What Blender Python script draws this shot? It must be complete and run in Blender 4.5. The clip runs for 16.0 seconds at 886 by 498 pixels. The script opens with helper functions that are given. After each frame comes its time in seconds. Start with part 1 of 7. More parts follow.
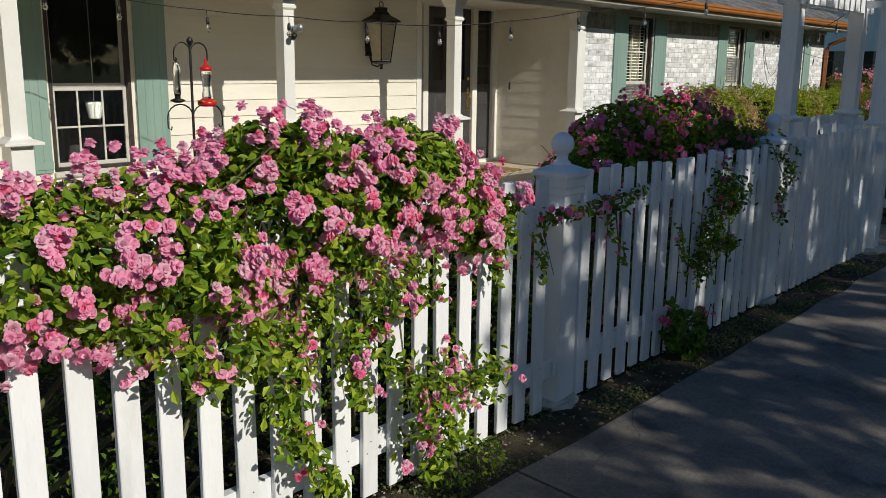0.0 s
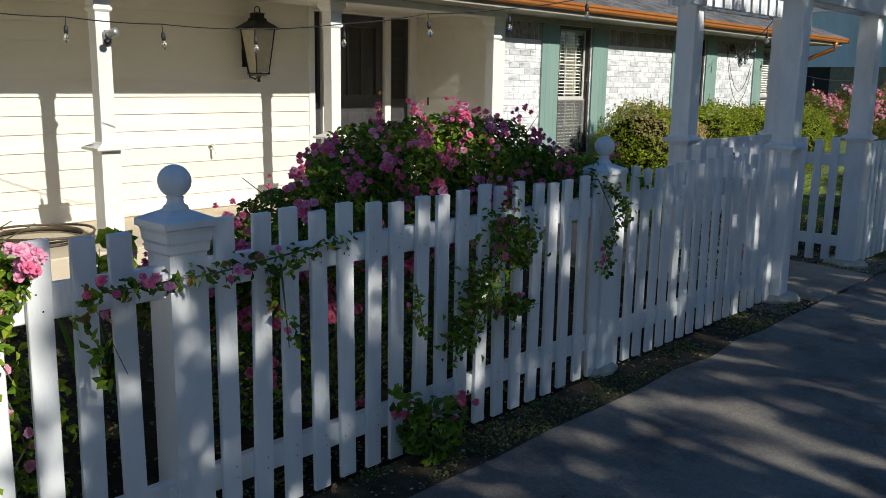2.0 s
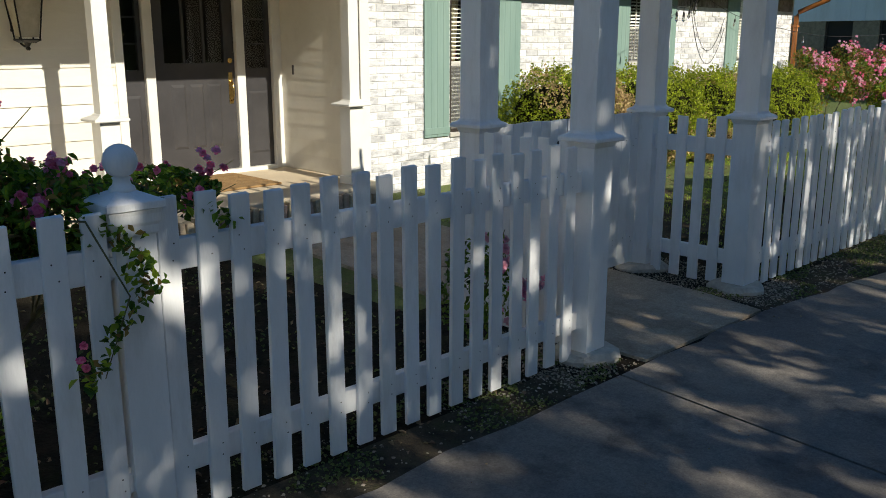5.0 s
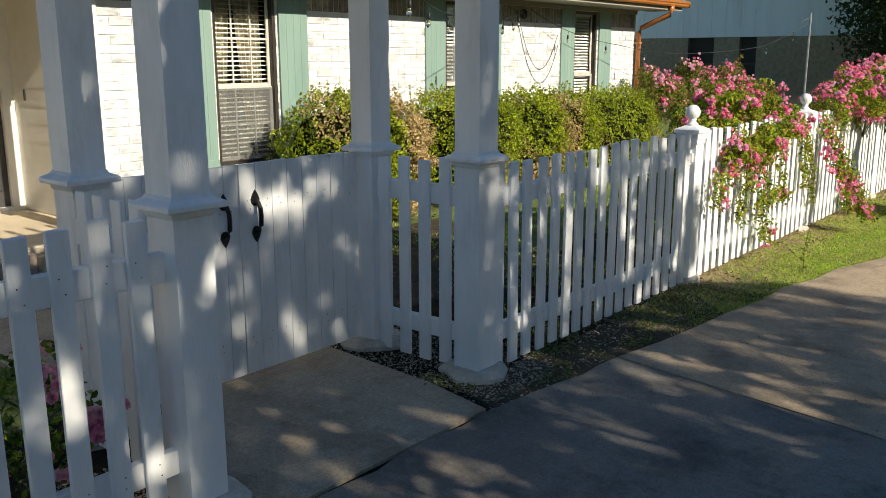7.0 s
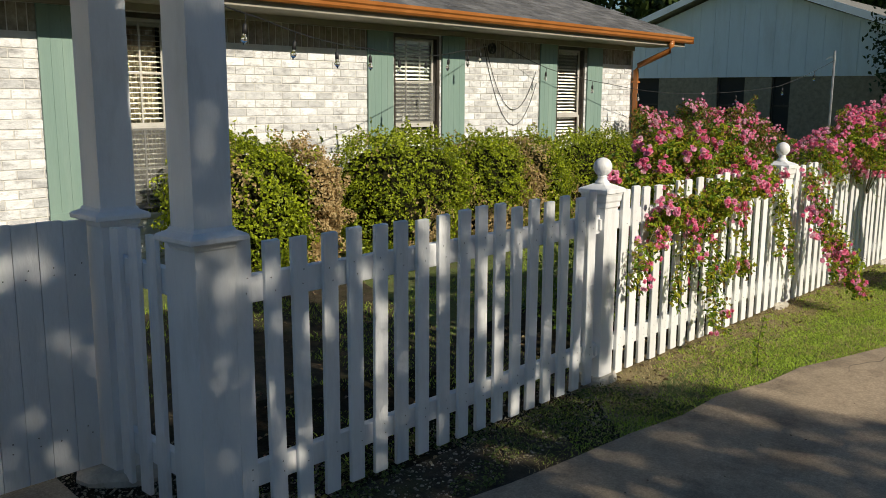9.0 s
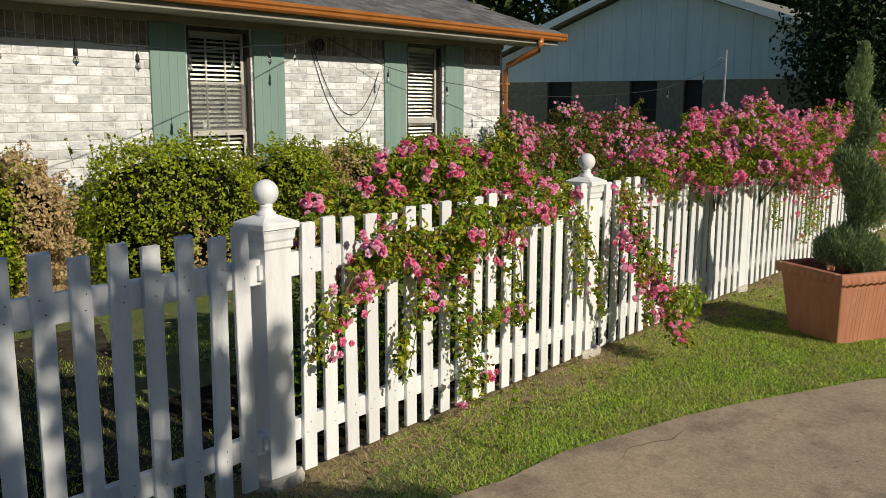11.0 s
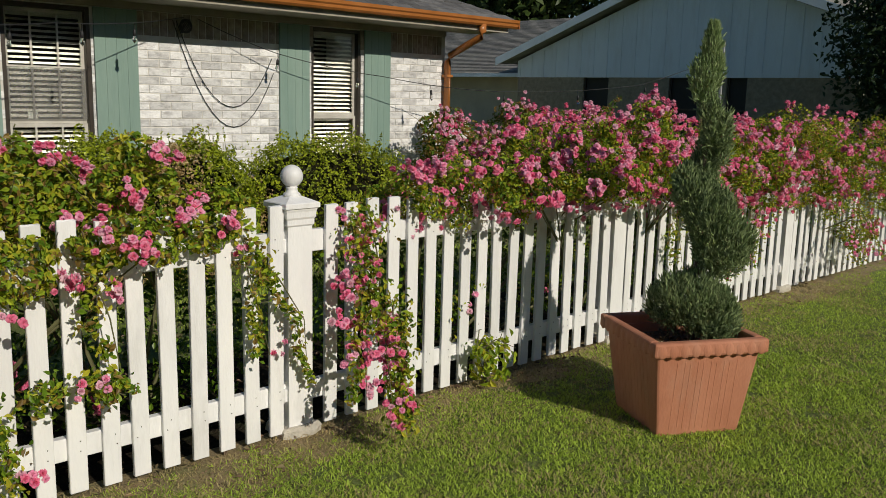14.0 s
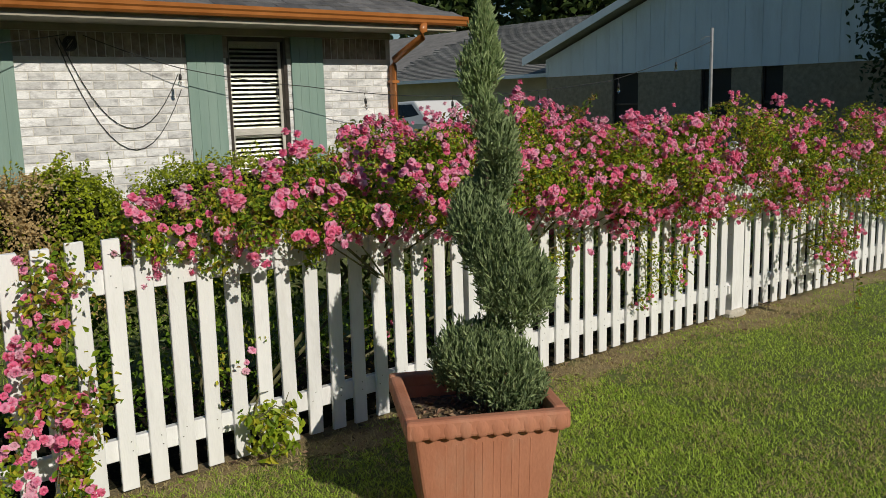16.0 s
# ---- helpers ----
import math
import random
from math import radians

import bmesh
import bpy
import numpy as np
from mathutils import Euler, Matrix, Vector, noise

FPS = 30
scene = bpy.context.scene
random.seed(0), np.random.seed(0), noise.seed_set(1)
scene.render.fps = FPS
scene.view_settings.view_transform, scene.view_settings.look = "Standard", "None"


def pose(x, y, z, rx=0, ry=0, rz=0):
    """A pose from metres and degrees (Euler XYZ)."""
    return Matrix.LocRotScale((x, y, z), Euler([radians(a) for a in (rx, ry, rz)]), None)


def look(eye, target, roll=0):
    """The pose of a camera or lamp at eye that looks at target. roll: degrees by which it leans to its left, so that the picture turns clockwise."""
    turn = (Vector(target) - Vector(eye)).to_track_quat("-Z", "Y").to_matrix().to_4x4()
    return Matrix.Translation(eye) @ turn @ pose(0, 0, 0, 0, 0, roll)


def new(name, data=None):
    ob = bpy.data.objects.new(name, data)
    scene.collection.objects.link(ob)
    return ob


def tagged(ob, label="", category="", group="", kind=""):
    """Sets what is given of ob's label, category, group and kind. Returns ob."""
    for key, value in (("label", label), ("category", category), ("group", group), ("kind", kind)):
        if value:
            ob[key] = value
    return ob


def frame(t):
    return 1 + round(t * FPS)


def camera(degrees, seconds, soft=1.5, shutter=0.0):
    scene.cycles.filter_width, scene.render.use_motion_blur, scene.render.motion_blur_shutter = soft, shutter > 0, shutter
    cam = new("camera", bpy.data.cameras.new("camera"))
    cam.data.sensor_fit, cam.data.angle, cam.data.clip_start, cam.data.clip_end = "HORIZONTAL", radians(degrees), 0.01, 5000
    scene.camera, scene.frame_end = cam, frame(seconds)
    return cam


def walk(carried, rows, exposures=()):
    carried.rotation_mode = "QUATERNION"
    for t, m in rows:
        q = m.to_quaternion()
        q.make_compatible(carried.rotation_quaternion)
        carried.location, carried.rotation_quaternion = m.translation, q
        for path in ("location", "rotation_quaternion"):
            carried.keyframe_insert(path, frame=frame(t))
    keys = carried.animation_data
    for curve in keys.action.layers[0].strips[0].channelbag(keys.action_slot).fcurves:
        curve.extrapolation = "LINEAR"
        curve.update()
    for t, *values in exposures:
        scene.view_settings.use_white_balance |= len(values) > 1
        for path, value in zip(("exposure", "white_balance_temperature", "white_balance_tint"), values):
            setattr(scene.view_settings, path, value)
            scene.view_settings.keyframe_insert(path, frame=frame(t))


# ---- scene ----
cam = camera(54.1, 16.0, soft=0.8)
PATH = [
    (0, (-0.017, 0.125, 1.499), (-1.306, 1.596, 1.084), 0.7),
    (0.5, (0.041, 0.547, 1.488), (-1.294, 1.977, 1.075), 0.2),
    (1, (0.158, 0.981, 1.475), (-1.195, 2.397, 1.067), 0.9),
    (1.5, (0.27, 1.411, 1.493), (-1.118, 2.803, 1.123), 0.7),
    (2, (0.266, 1.914, 1.483), (-1.063, 3.36, 1.102), 0.9),
    (2.5, (0.318, 2.356, 1.49), (-1.066, 3.745, 1.096), 0.6),
    (3, (0.292, 2.801, 1.499), (-1.065, 4.216, 1.103), 1.2),
    (3.2, (0.284, 3.0, 1.495), (-1.058, 4.429, 1.096), 1.1),
    (5.3, (0.363, 4.844, 1.52), (-1.03, 6.199, 1.047), -0.1),
    (5.5, (0.344, 5.007, 1.526), (-0.967, 6.44, 1.046), 0.2),
    (6, (0.34, 5.449, 1.507), (-0.909, 6.932, 1.018), -0.3),
    (6.5, (0.369, 5.862, 1.535), (-0.933, 7.313, 1.088), -0.5),
    (7, (0.37, 6.34, 1.536), (-0.87, 7.849, 1.106), -0.1),
    (7.5, (0.467, 6.785, 1.538), (-0.848, 8.232, 1.119), -0.2),
    (8, (0.431, 7.217, 1.523), (-0.925, 8.636, 1.137), 0.2),
    (8.2, (0.391, 7.364, 1.541), (-0.942, 8.806, 1.16), 0.6),
    (10.3, (0.509, 9.352, 1.5), (-0.857, 10.779, 1.191), -0.4),
    (10.5, (0.499, 9.526, 1.493), (-0.841, 10.976, 1.176), -0.5),
    (10.7, (0.515, 9.683, 1.502), (-0.77, 11.179, 1.17), 0.5),
    (11, (0.567, 9.918, 1.518), (-0.697, 11.432, 1.185), 0.2),
    (11.5, (0.678, 10.286, 1.521), (-0.654, 11.736, 1.17), 0.5),
    (12, (0.698, 10.71, 1.494), (-0.632, 12.152, 1.106), 0.8),
    (12.5, (0.862, 11.101, 1.502), (-0.503, 12.51, 1.113), 1.3),
    (13, (0.971, 11.494, 1.5), (-0.415, 12.88, 1.101), 1.0),
    (13.5, (0.993, 11.909, 1.539), (-0.389, 13.305, 1.166), 1.2),
    (14, (1.133, 12.298, 1.539), (-0.289, 13.66, 1.191), 1.4),
    (14.5, (1.165, 12.717, 1.536), (-0.241, 14.095, 1.184), 1.1),
    (15, (1.245, 13.121, 1.54), (-0.233, 14.426, 1.203), -0.6),
    (15.5, (1.373, 13.502, 1.557), (-0.119, 14.787, 1.208), -1.2),
    (16, (1.4, 13.961, 1.553), (-0.148, 15.182, 1.216), -1.5),
]
# the clip's camera opens and closes a little and shifts its white balance on the way
TONE = [(0.0, -0.44, 6200, 8), (0.5, -0.25, 6080, 8), (1.5, -0.08, 5980, 8), (3.0, 0.02, 6180, 7), (5.5, 0.15, 6520, 7), (6.5, 0.5, 6750, 7), (7.0, 0.36, 6850, 7), (8.0, -0.03, 6850, 7),
        (10.5, -0.26, 6700, 8), (12.5, -0.6, 6680, 8), (14.5, -0.66, 6560, 8), (16.0, -0.6, 6480, 8)]
walk(cam, [(t, look(eye, target, roll)) for t, eye, target, roll in PATH], TONE)

# ---- world and light ----
SLANT = 0.575       # rise of the sun's rays for each metre towards it
SUN_DIR = Vector((1.0, -0.045, SLANT)).normalized()
world = bpy.data.worlds.new("sky")
scene.world = world
world.use_nodes = True
wn = world.node_tree
sky = wn.nodes.new("ShaderNodeTexSky")
sky.sky_type = "NISHITA"
sky.sun_disc = False
sky.dust_density, sky.ozone_density = 0.3, 3.0
sky.sun_elevation = math.asin(SUN_DIR.z)
sky.sun_rotation = math.atan2(SUN_DIR.x, SUN_DIR.y)
blue = wn.nodes.new("ShaderNodeHueSaturation")
blue.inputs["Saturation"].default_value = 1.2
wn.links.new(sky.outputs[0], blue.inputs["Color"])
wn.links.new(blue.outputs[0], wn.nodes["Background"].inputs[0])
wn.nodes["Background"].inputs[1].default_value = 0.076
sun = new("sun", bpy.data.lights.new("sun", "SUN"))
sun.data.energy, sun.data.angle, sun.data.color = 5.0, radians(0.53), (1.0, 0.915, 0.785)
sun.matrix_world = look(SUN_DIR * 60, (0, 0, 0))


# ---- materials ----
def surf(name, c1, c2, scale=3.0, rough=0.6, bump=0.15, fine=60.0, metal=0.0, rand="", spread=0.25, spec=0.5,
         stain=None, stain_scale=1.2, stain_amount=0.5, stretch=(1, 1, 1), dist=0.004):
    """A surface whose colour wanders between c1 and c2, with fine grain, relief and, if wanted, stains."""
    m = bpy.data.materials.new(name)
    m.use_nodes = True
    t = m.node_tree
    N, L = t.nodes.new, t.links.new
    bsdf = t.nodes["Principled BSDF"]
    geo = N("ShaderNodeNewGeometry")
    mp = N("ShaderNodeMapping")
    mp.inputs["Scale"].default_value = stretch
    L(geo.outputs["Position"], mp.inputs[0])
    n1 = N("ShaderNodeTexNoise")
    n1.inputs["Scale"].default_value, n1.inputs["Detail"].default_value, n1.inputs["Roughness"].default_value = scale, 5, 0.62
    L(mp.outputs[0], n1.inputs["Vector"])
    ramp = N("ShaderNodeValToRGB")
    ramp.color_ramp.elements[0].position, ramp.color_ramp.elements[1].position = 0.32, 0.68
    ramp.color_ramp.elements[0].color, ramp.color_ramp.elements[1].color = (*c1, 1), (*c2, 1)
    L(n1.outputs["Fac"], ramp.inputs[0])
    col = ramp.outputs[0]
    n2 = N("ShaderNodeTexNoise")
    n2.inputs["Scale"].default_value, n2.inputs["Detail"].default_value = fine, 3
    L(mp.outputs[0], n2.inputs["Vector"])
    if stain:
        n3 = N("ShaderNodeTexNoise")
        n3.inputs["Scale"].default_value, n3.inputs["Detail"].default_value, n3.inputs["Roughness"].default_value = stain_scale, 6, 0.7
        L(mp.outputs[0], n3.inputs["Vector"])
        r3 = N("ShaderNodeMapRange")
        r3.inputs[1].default_value, r3.inputs[2].default_value, r3.inputs[4].default_value = 0.5, 0.72, stain_amount
        L(n3.outputs["Fac"], r3.inputs[0])
        mx = N("ShaderNodeMix")
        mx.data_type = "RGBA"
        L(r3.outputs[0], mx.inputs[0])
        L(col, mx.inputs[6])
        mx.inputs[7].default_value = (*stain, 1)
        col = mx.outputs[2]
    hsv = N("ShaderNodeHueSaturation")
    L(col, hsv.inputs["Color"])
    mr = N("ShaderNodeMapRange")
    mr.inputs[3].default_value, mr.inputs[4].default_value = 1 - spread * 0.6, 1 + spread * 0.6
    L(n2.outputs["Fac"], mr.inputs[0])
    val = mr.outputs[0]
    if rand:
        src = N("ShaderNodeObjectInfo").outputs["Random"] if rand == "object" else geo.outputs["Random Per Island"]
        m2 = N("ShaderNodeMapRange")
        m2.inputs[3].default_value, m2.inputs[4].default_value = 1 - spread, 1 + spread
        L(src, m2.inputs[0])
        mul = N("ShaderNodeMath")
        mul.operation = "MULTIPLY"
        L(val, mul.inputs[0])
        L(m2.outputs[0], mul.inputs[1])
        val = mul.outputs[0]
        wn2 = N("ShaderNodeTexWhiteNoise")
        wn2.noise_dimensions = "1D"
        L(src, wn2.inputs["W"])
        m4 = N("ShaderNodeMapRange")
        m4.inputs[3].default_value, m4.inputs[4].default_value = 0.5 - min(0.03, 0.12 * spread), 0.5 + min(0.03, 0.12 * spread)
        L(wn2.outputs[0], m4.inputs[0])
        L(m4.outputs[0], hsv.inputs["Hue"])
    L(val, hsv.inputs["Value"])
    L(hsv.outputs[0], bsdf.inputs["Base Color"])
    bsdf.inputs["Roughness"].default_value, bsdf.inputs["Metallic"].default_value = rough, metal
    bsdf.inputs["Specular IOR Level"].default_value = spec
    if bump:
        b = N("ShaderNodeBump")
        b.inputs["Strength"].default_value, b.inputs["Distance"].default_value = bump, dist
        L(n2.outputs["Fac"], b.inputs["Height"])
        L(b.outputs[0], bsdf.inputs["Normal"])
    return m


def concrete(name, light, mid, dark, grain=0.5, rough=0.9, cracks=True):
    """Weathered concrete: broad stains, blotches, exposed grit, a few hairline cracks."""
    m = bpy.data.materials.new(name)
    m.use_nodes = True
    t = m.node_tree
    N, L = t.nodes.new, t.links.new
    bsdf = t.nodes["Principled BSDF"]
    pos = N("ShaderNodeNewGeometry").outputs["Position"]

    def noi(scale, detail, lo, hi, a=0.0, b=1.0, vec=None):
        n = N("ShaderNodeTexNoise")
        n.inputs["Scale"].default_value, n.inputs["Detail"].default_value, n.inputs["Roughness"].default_value = scale, detail, 0.68
        L(vec or pos, n.inputs["Vector"])
        r = N("ShaderNodeMapRange")
        for i, v in ((1, lo), (2, hi), (3, a), (4, b)):
            r.inputs[i].default_value = v
        L(n.outputs["Fac"], r.inputs[0])
        return r.outputs[0]

    def mix(fac, c1, c2, mode="MIX"):
        x = N("ShaderNodeMix")
        x.data_type, x.blend_type = "RGBA", mode
        for sock, v in ((x.inputs[0], fac), (x.inputs[6], c1), (x.inputs[7], c2)):
            if isinstance(v, (tuple, list)):
                sock.default_value = (*v, 1)
            elif isinstance(v, float):
                sock.default_value = v
            else:
                L(v, sock)
        return x.outputs[2]

    col = mix(noi(0.9, 6, 0.36, 0.64), light, mid)
    col = mix(noi(2.6, 7, 0.50, 0.66, 0.0, 0.75), col, dark)
    col = mix(noi(9, 5, 0.48, 0.78, 0.0, 0.4), col, dark)
    vor = N("ShaderNodeTexVoronoi")
    vor.inputs["Scale"].default_value = 150
    L(pos, vor.inputs["Vector"])
    g = N("ShaderNodeMapRange")
    g.inputs[3].default_value, g.inputs[4].default_value = 1 - grain, 1 + grain
    bw = N("ShaderNodeRGBToBW")
    L(vor.outputs["Color"], bw.inputs[0])
    L(bw.outputs[0], g.inputs[0])
    hs = N("ShaderNodeHueSaturation")
    L(col, hs.inputs["Color"])
    f2 = noi(42, 5, 0.25, 0.75, 1 - grain * 0.8, 1 + grain * 0.8)
    mu = N("ShaderNodeMath")
    mu.operation = "MULTIPLY"
    L(g.outputs[0], mu.inputs[0])
    L(f2, mu.inputs[1])
    L(mu.outputs[0], hs.inputs["Value"])
    col = hs.outputs[0]
    if cracks:
        wv = N("ShaderNodeTexNoise")
        wv.inputs["Scale"].default_value = 1.6
        L(pos, wv.inputs["Vector"])
        ad = N("ShaderNodeVectorMath")
        ad.operation = "MULTIPLY_ADD"
        ad.inputs[1].default_value = (0.6, 0.6, 0.6)
        L(wv.outputs["Color"], ad.inputs[0])
        L(pos, ad.inputs[2])
        ck = N("ShaderNodeTexVoronoi")
        ck.feature = "DISTANCE_TO_EDGE"
        ck.inputs["Scale"].default_value = 0.55
        L(ad.outputs[0], ck.inputs["Vector"])
        r = N("ShaderNodeMapRange")
        r.inputs[1].default_value, r.inputs[2].default_value, r.inputs[3].default_value, r.inputs[4].default_value = 0.0, 0.0035, 0.7, 0.0
        L(ck.outputs["Distance"], r.inputs[0])
        gate_n = noi(0.7, 2, 0.52, 0.6)
        mm = N("ShaderNodeMath")
        mm.operation = "MULTIPLY"
        L(r.outputs[0], mm.inputs[0])
        L(gate_n, mm.inputs[1])
        col = mix(mm.outputs[0], col, (0.04, 0.035, 0.03))
    L(col, bsdf.inputs["Base Color"])
    bsdf.inputs["Roughness"].default_value = rough
    b = N("ShaderNodeBump")
    b.inputs["Strength"].default_value, b.inputs["Distance"].default_value = 0.6, 0.006
    L(mu.outputs[0], b.inputs["Height"])
    L(b.outputs[0], bsdf.inputs["Normal"])
    return m


def leafy(name, c1, c2, rough=0.45, through_light=0.35, spec=0.4):
    """Leaves and petals: coloured leaf by leaf between c1 and c2, part of the light passing through."""
    m = bpy.data.materials.new(name)
    m.use_nodes = True
    t = m.node_tree
    N, L = t.nodes.new, t.links.new
    bsdf, out = t.nodes["Principled BSDF"], t.nodes["Material Output"]
    geo, info = N("ShaderNodeNewGeometry"), N("ShaderNodeObjectInfo")
    add = N("ShaderNodeMath")
    add.operation = "ADD"
    L(geo.outputs["Random Per Island"], add.inputs[0])
    L(info.outputs["Random"], add.inputs[1])
    fr = N("ShaderNodeMath")
    fr.operation = "FRACT"
    L(add.outputs[0], fr.inputs[0])
    noi = N("ShaderNodeTexNoise")
    noi.inputs["Scale"].default_value = 4.0
    L(geo.outputs["Position"], noi.inputs["Vector"])
    av = N("ShaderNodeMix")
    av.inputs[0].default_value = 0.4
    L(fr.outputs[0], av.inputs[2])
    L(noi.outputs["Fac"], av.inputs[3])
    ramp = N("ShaderNodeValToRGB")
    ramp.color_ramp.elements[0].position, ramp.color_ramp.elements[1].position = 0.1, 0.9
    ramp.color_ramp.elements[0].color, ramp.color_ramp.elements[1].color = (*c1, 1), (*c2, 1)
    L(av.outputs[0], ramp.inputs[0])
    L(ramp.outputs[0], bsdf.inputs["Base Color"])
    bsdf.inputs["Roughness"].default_value, bsdf.inputs["Specular IOR Level"].default_value = rough, spec
    tr = N("ShaderNodeBsdfTranslucent")
    L(ramp.outputs[0], tr.inputs[0])
    mx = N("ShaderNodeMixShader")
    mx.inputs[0].default_value = through_light
    L(bsdf.outputs[0], mx.inputs[1])
    L(tr.outputs[0], mx.inputs[2])
    L(mx.outputs[0], out.inputs[0])
    return m


def glassy(name, colour=(0.9, 0.95, 0.95), rough=0.0):
    m = bpy.data.materials.new(name)
    m.use_nodes = True
    b = m.node_tree.nodes["Principled BSDF"]
    b.inputs["Base Color"].default_value = (*colour, 1)
    b.inputs["Roughness"].default_value, b.inputs["Transmission Weight"].default_value, b.inputs["IOR"].default_value = rough, 1.0, 1.45
    return m


M = {}
M["fence"] = surf("white_fence_paint", (0.79, 0.80, 0.81), (0.90, 0.905, 0.91), 5, 0.5, 0.25, 140, rand="object", spread=0.05,
                  stain=(0.46, 0.45, 0.42), stain_scale=9, stain_amount=0.32, stretch=(1, 1, 0.25))
M["trim"] = surf("cream_trim_paint", (0.78, 0.76, 0.70), (0.85, 0.835, 0.78), 3, 0.45, 0.1, 90, spread=0.06)
M["siding"] = surf("cream_lap_siding", (0.76, 0.725, 0.63), (0.83, 0.795, 0.70), 2, 0.5, 0.12, 80, rand="object", spread=0.04,
                   stain=(0.5, 0.46, 0.36), stain_scale=3, stain_amount=0.25, stretch=(1, 0.2, 1))
M["shutter"] = surf("green_shutter_paint", (0.20, 0.305, 0.265), (0.265, 0.375, 0.325), 4, 0.5, 0.2, 90, spread=0.1,
                    stain=(0.27, 0.36, 0.32), stain_scale=7, stain_amount=0.55, stretch=(1, 1, 0.12))
M["brick"] = surf("whitewashed_brick", (0.64, 0.64, 0.645), (0.89, 0.89, 0.89), 17, 0.85, 0.7, 90, rand="object", spread=0.25,
                  stain=(0.30, 0.29, 0.29), stain_scale=11, stain_amount=0.95, stretch=(1, 0.55, 1.3), dist=0.006)
M["brick_rest"] = surf("whitewashed_brick_far", (0.64, 0.64, 0.645), (0.89, 0.89, 0.89), 17, 0.85, 0.7, 90, rand="island", spread=0.25,
                       stain=(0.30, 0.29, 0.29), stain_scale=11, stain_amount=0.95, stretch=(1, 0.55, 1.3), dist=0.006)
# weathered soldier course, its base colour also darkened for the eave's shade
M["soldier"] = surf("weathered_eave_shade_brick", (0.22, 0.185, 0.15), (0.42, 0.375, 0.32), 14, 0.85, 0.7, 90, rand="island", spread=0.22,
                    stain=(0.14, 0.12, 0.11), stain_scale=9, stain_amount=0.7)
M["mortar"] = surf("pale_mortar", (0.60, 0.58, 0.54), (0.73, 0.71, 0.67), 9, 0.95, 0.6, 120, spread=0.15)
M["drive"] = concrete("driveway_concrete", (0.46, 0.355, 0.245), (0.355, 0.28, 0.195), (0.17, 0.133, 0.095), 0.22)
# darker, greyer concrete for the slabs that start before y = 10
M["drive_dark"] = concrete("dark_driveway_concrete", (0.27, 0.24, 0.20), (0.185, 0.165, 0.145), (0.08, 0.071, 0.063), 0.2)
M["pad"] = concrete("path_concrete", (0.44, 0.37, 0.28), (0.34, 0.285, 0.215), (0.2, 0.15, 0.10), 0.22, cracks=False)
M["footing"] = surf("rough_footing_concrete", (0.42, 0.39, 0.33), (0.64, 0.60, 0.52), 9, 0.95, 0.9, 60, spread=0.25, dist=0.01)
M["porch"] = surf("porch_concrete", (0.58, 0.48, 0.34), (0.70, 0.59, 0.43), 2, 0.8, 0.3, 100, spread=0.15)
# soil taken nearly black: the gloom behind the pickets is in the colour
M["soil"] = surf("shade_dark_bed_soil", (0.012, 0.010, 0.007), (0.038, 0.030, 0.020), 7, 0.98, 1.0, 55, spread=0.5,
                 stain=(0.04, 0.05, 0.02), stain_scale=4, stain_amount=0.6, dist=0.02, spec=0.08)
M["verge"] = surf("verge_soil", (0.042, 0.034, 0.024), (0.105, 0.085, 0.057), 9, 0.95, 1.0, 110, spread=0.6,
                  stain=(0.07, 0.085, 0.03), stain_scale=5, stain_amount=0.7, dist=0.015, spec=0.15)
M["lawn"] = surf("lawn_soil", (0.11, 0.145, 0.036), (0.16, 0.205, 0.05), 3.5, 0.95, 1.0, 70, spread=0.5,
                 stain=(0.13, 0.10, 0.055), stain_scale=2.2, stain_amount=0.7, dist=0.02)
M["edging"] = surf("tan_edging_brick", (0.34, 0.26, 0.18), (0.52, 0.42, 0.31), 14, 0.85, 0.7, 90, rand="object", spread=0.25,
                   stain=(0.16, 0.13, 0.1), stain_scale=9, stain_amount=0.6)
M["gravel"] = surf("gravel_bits", (0.17, 0.14, 0.10), (0.46, 0.40, 0.31), 30, 0.9, 0.4, 90, rand="island", spread=0.4)
M["litter"] = surf("leaf_litter", (0.13, 0.085, 0.045), (0.30, 0.22, 0.13), 20, 0.9, 0.0, 90, rand="island", spread=0.45)
M["grass"] = leafy("grass_blades", (0.16, 0.27, 0.025), (0.72, 0.89, 0.14), 0.5, 0.4)
M["worn"] = surf("worn_lawn_soil", (0.22, 0.165, 0.09), (0.36, 0.28, 0.15), 6, 0.95, 1.0, 90, spread=0.5,
                 stain=(0.16, 0.19, 0.05), stain_scale=3.5, stain_amount=0.9, dist=0.02)
M["dry_grass"] = leafy("dry_grass_blades", (0.30, 0.25, 0.11), (0.66, 0.55, 0.27), 0.6, 0.3)
M["gutter"] = surf("copper_brown_gutter", (0.36, 0.125, 0.03), (0.46, 0.175, 0.05), 4, 0.28, 0.05, 60, spread=0.12)
M["soffit"] = surf("soffit_paint", (0.30, 0.275, 0.22), (0.39, 0.36, 0.29), 3, 0.6, 0.1, 60, spread=0.1)
M["shingle"] = surf("grey_asphalt_shingle", (0.10, 0.10, 0.105), (0.19, 0.185, 0.18), 6, 0.95, 0.9, 220, rand="island", spread=0.3, dist=0.006)
M["shingle_piece"] = surf("grey_asphalt_shingle_near", (0.10, 0.10, 0.105), (0.19, 0.185, 0.18), 6, 0.95, 0.9, 220, rand="object", spread=0.3, dist=0.006)
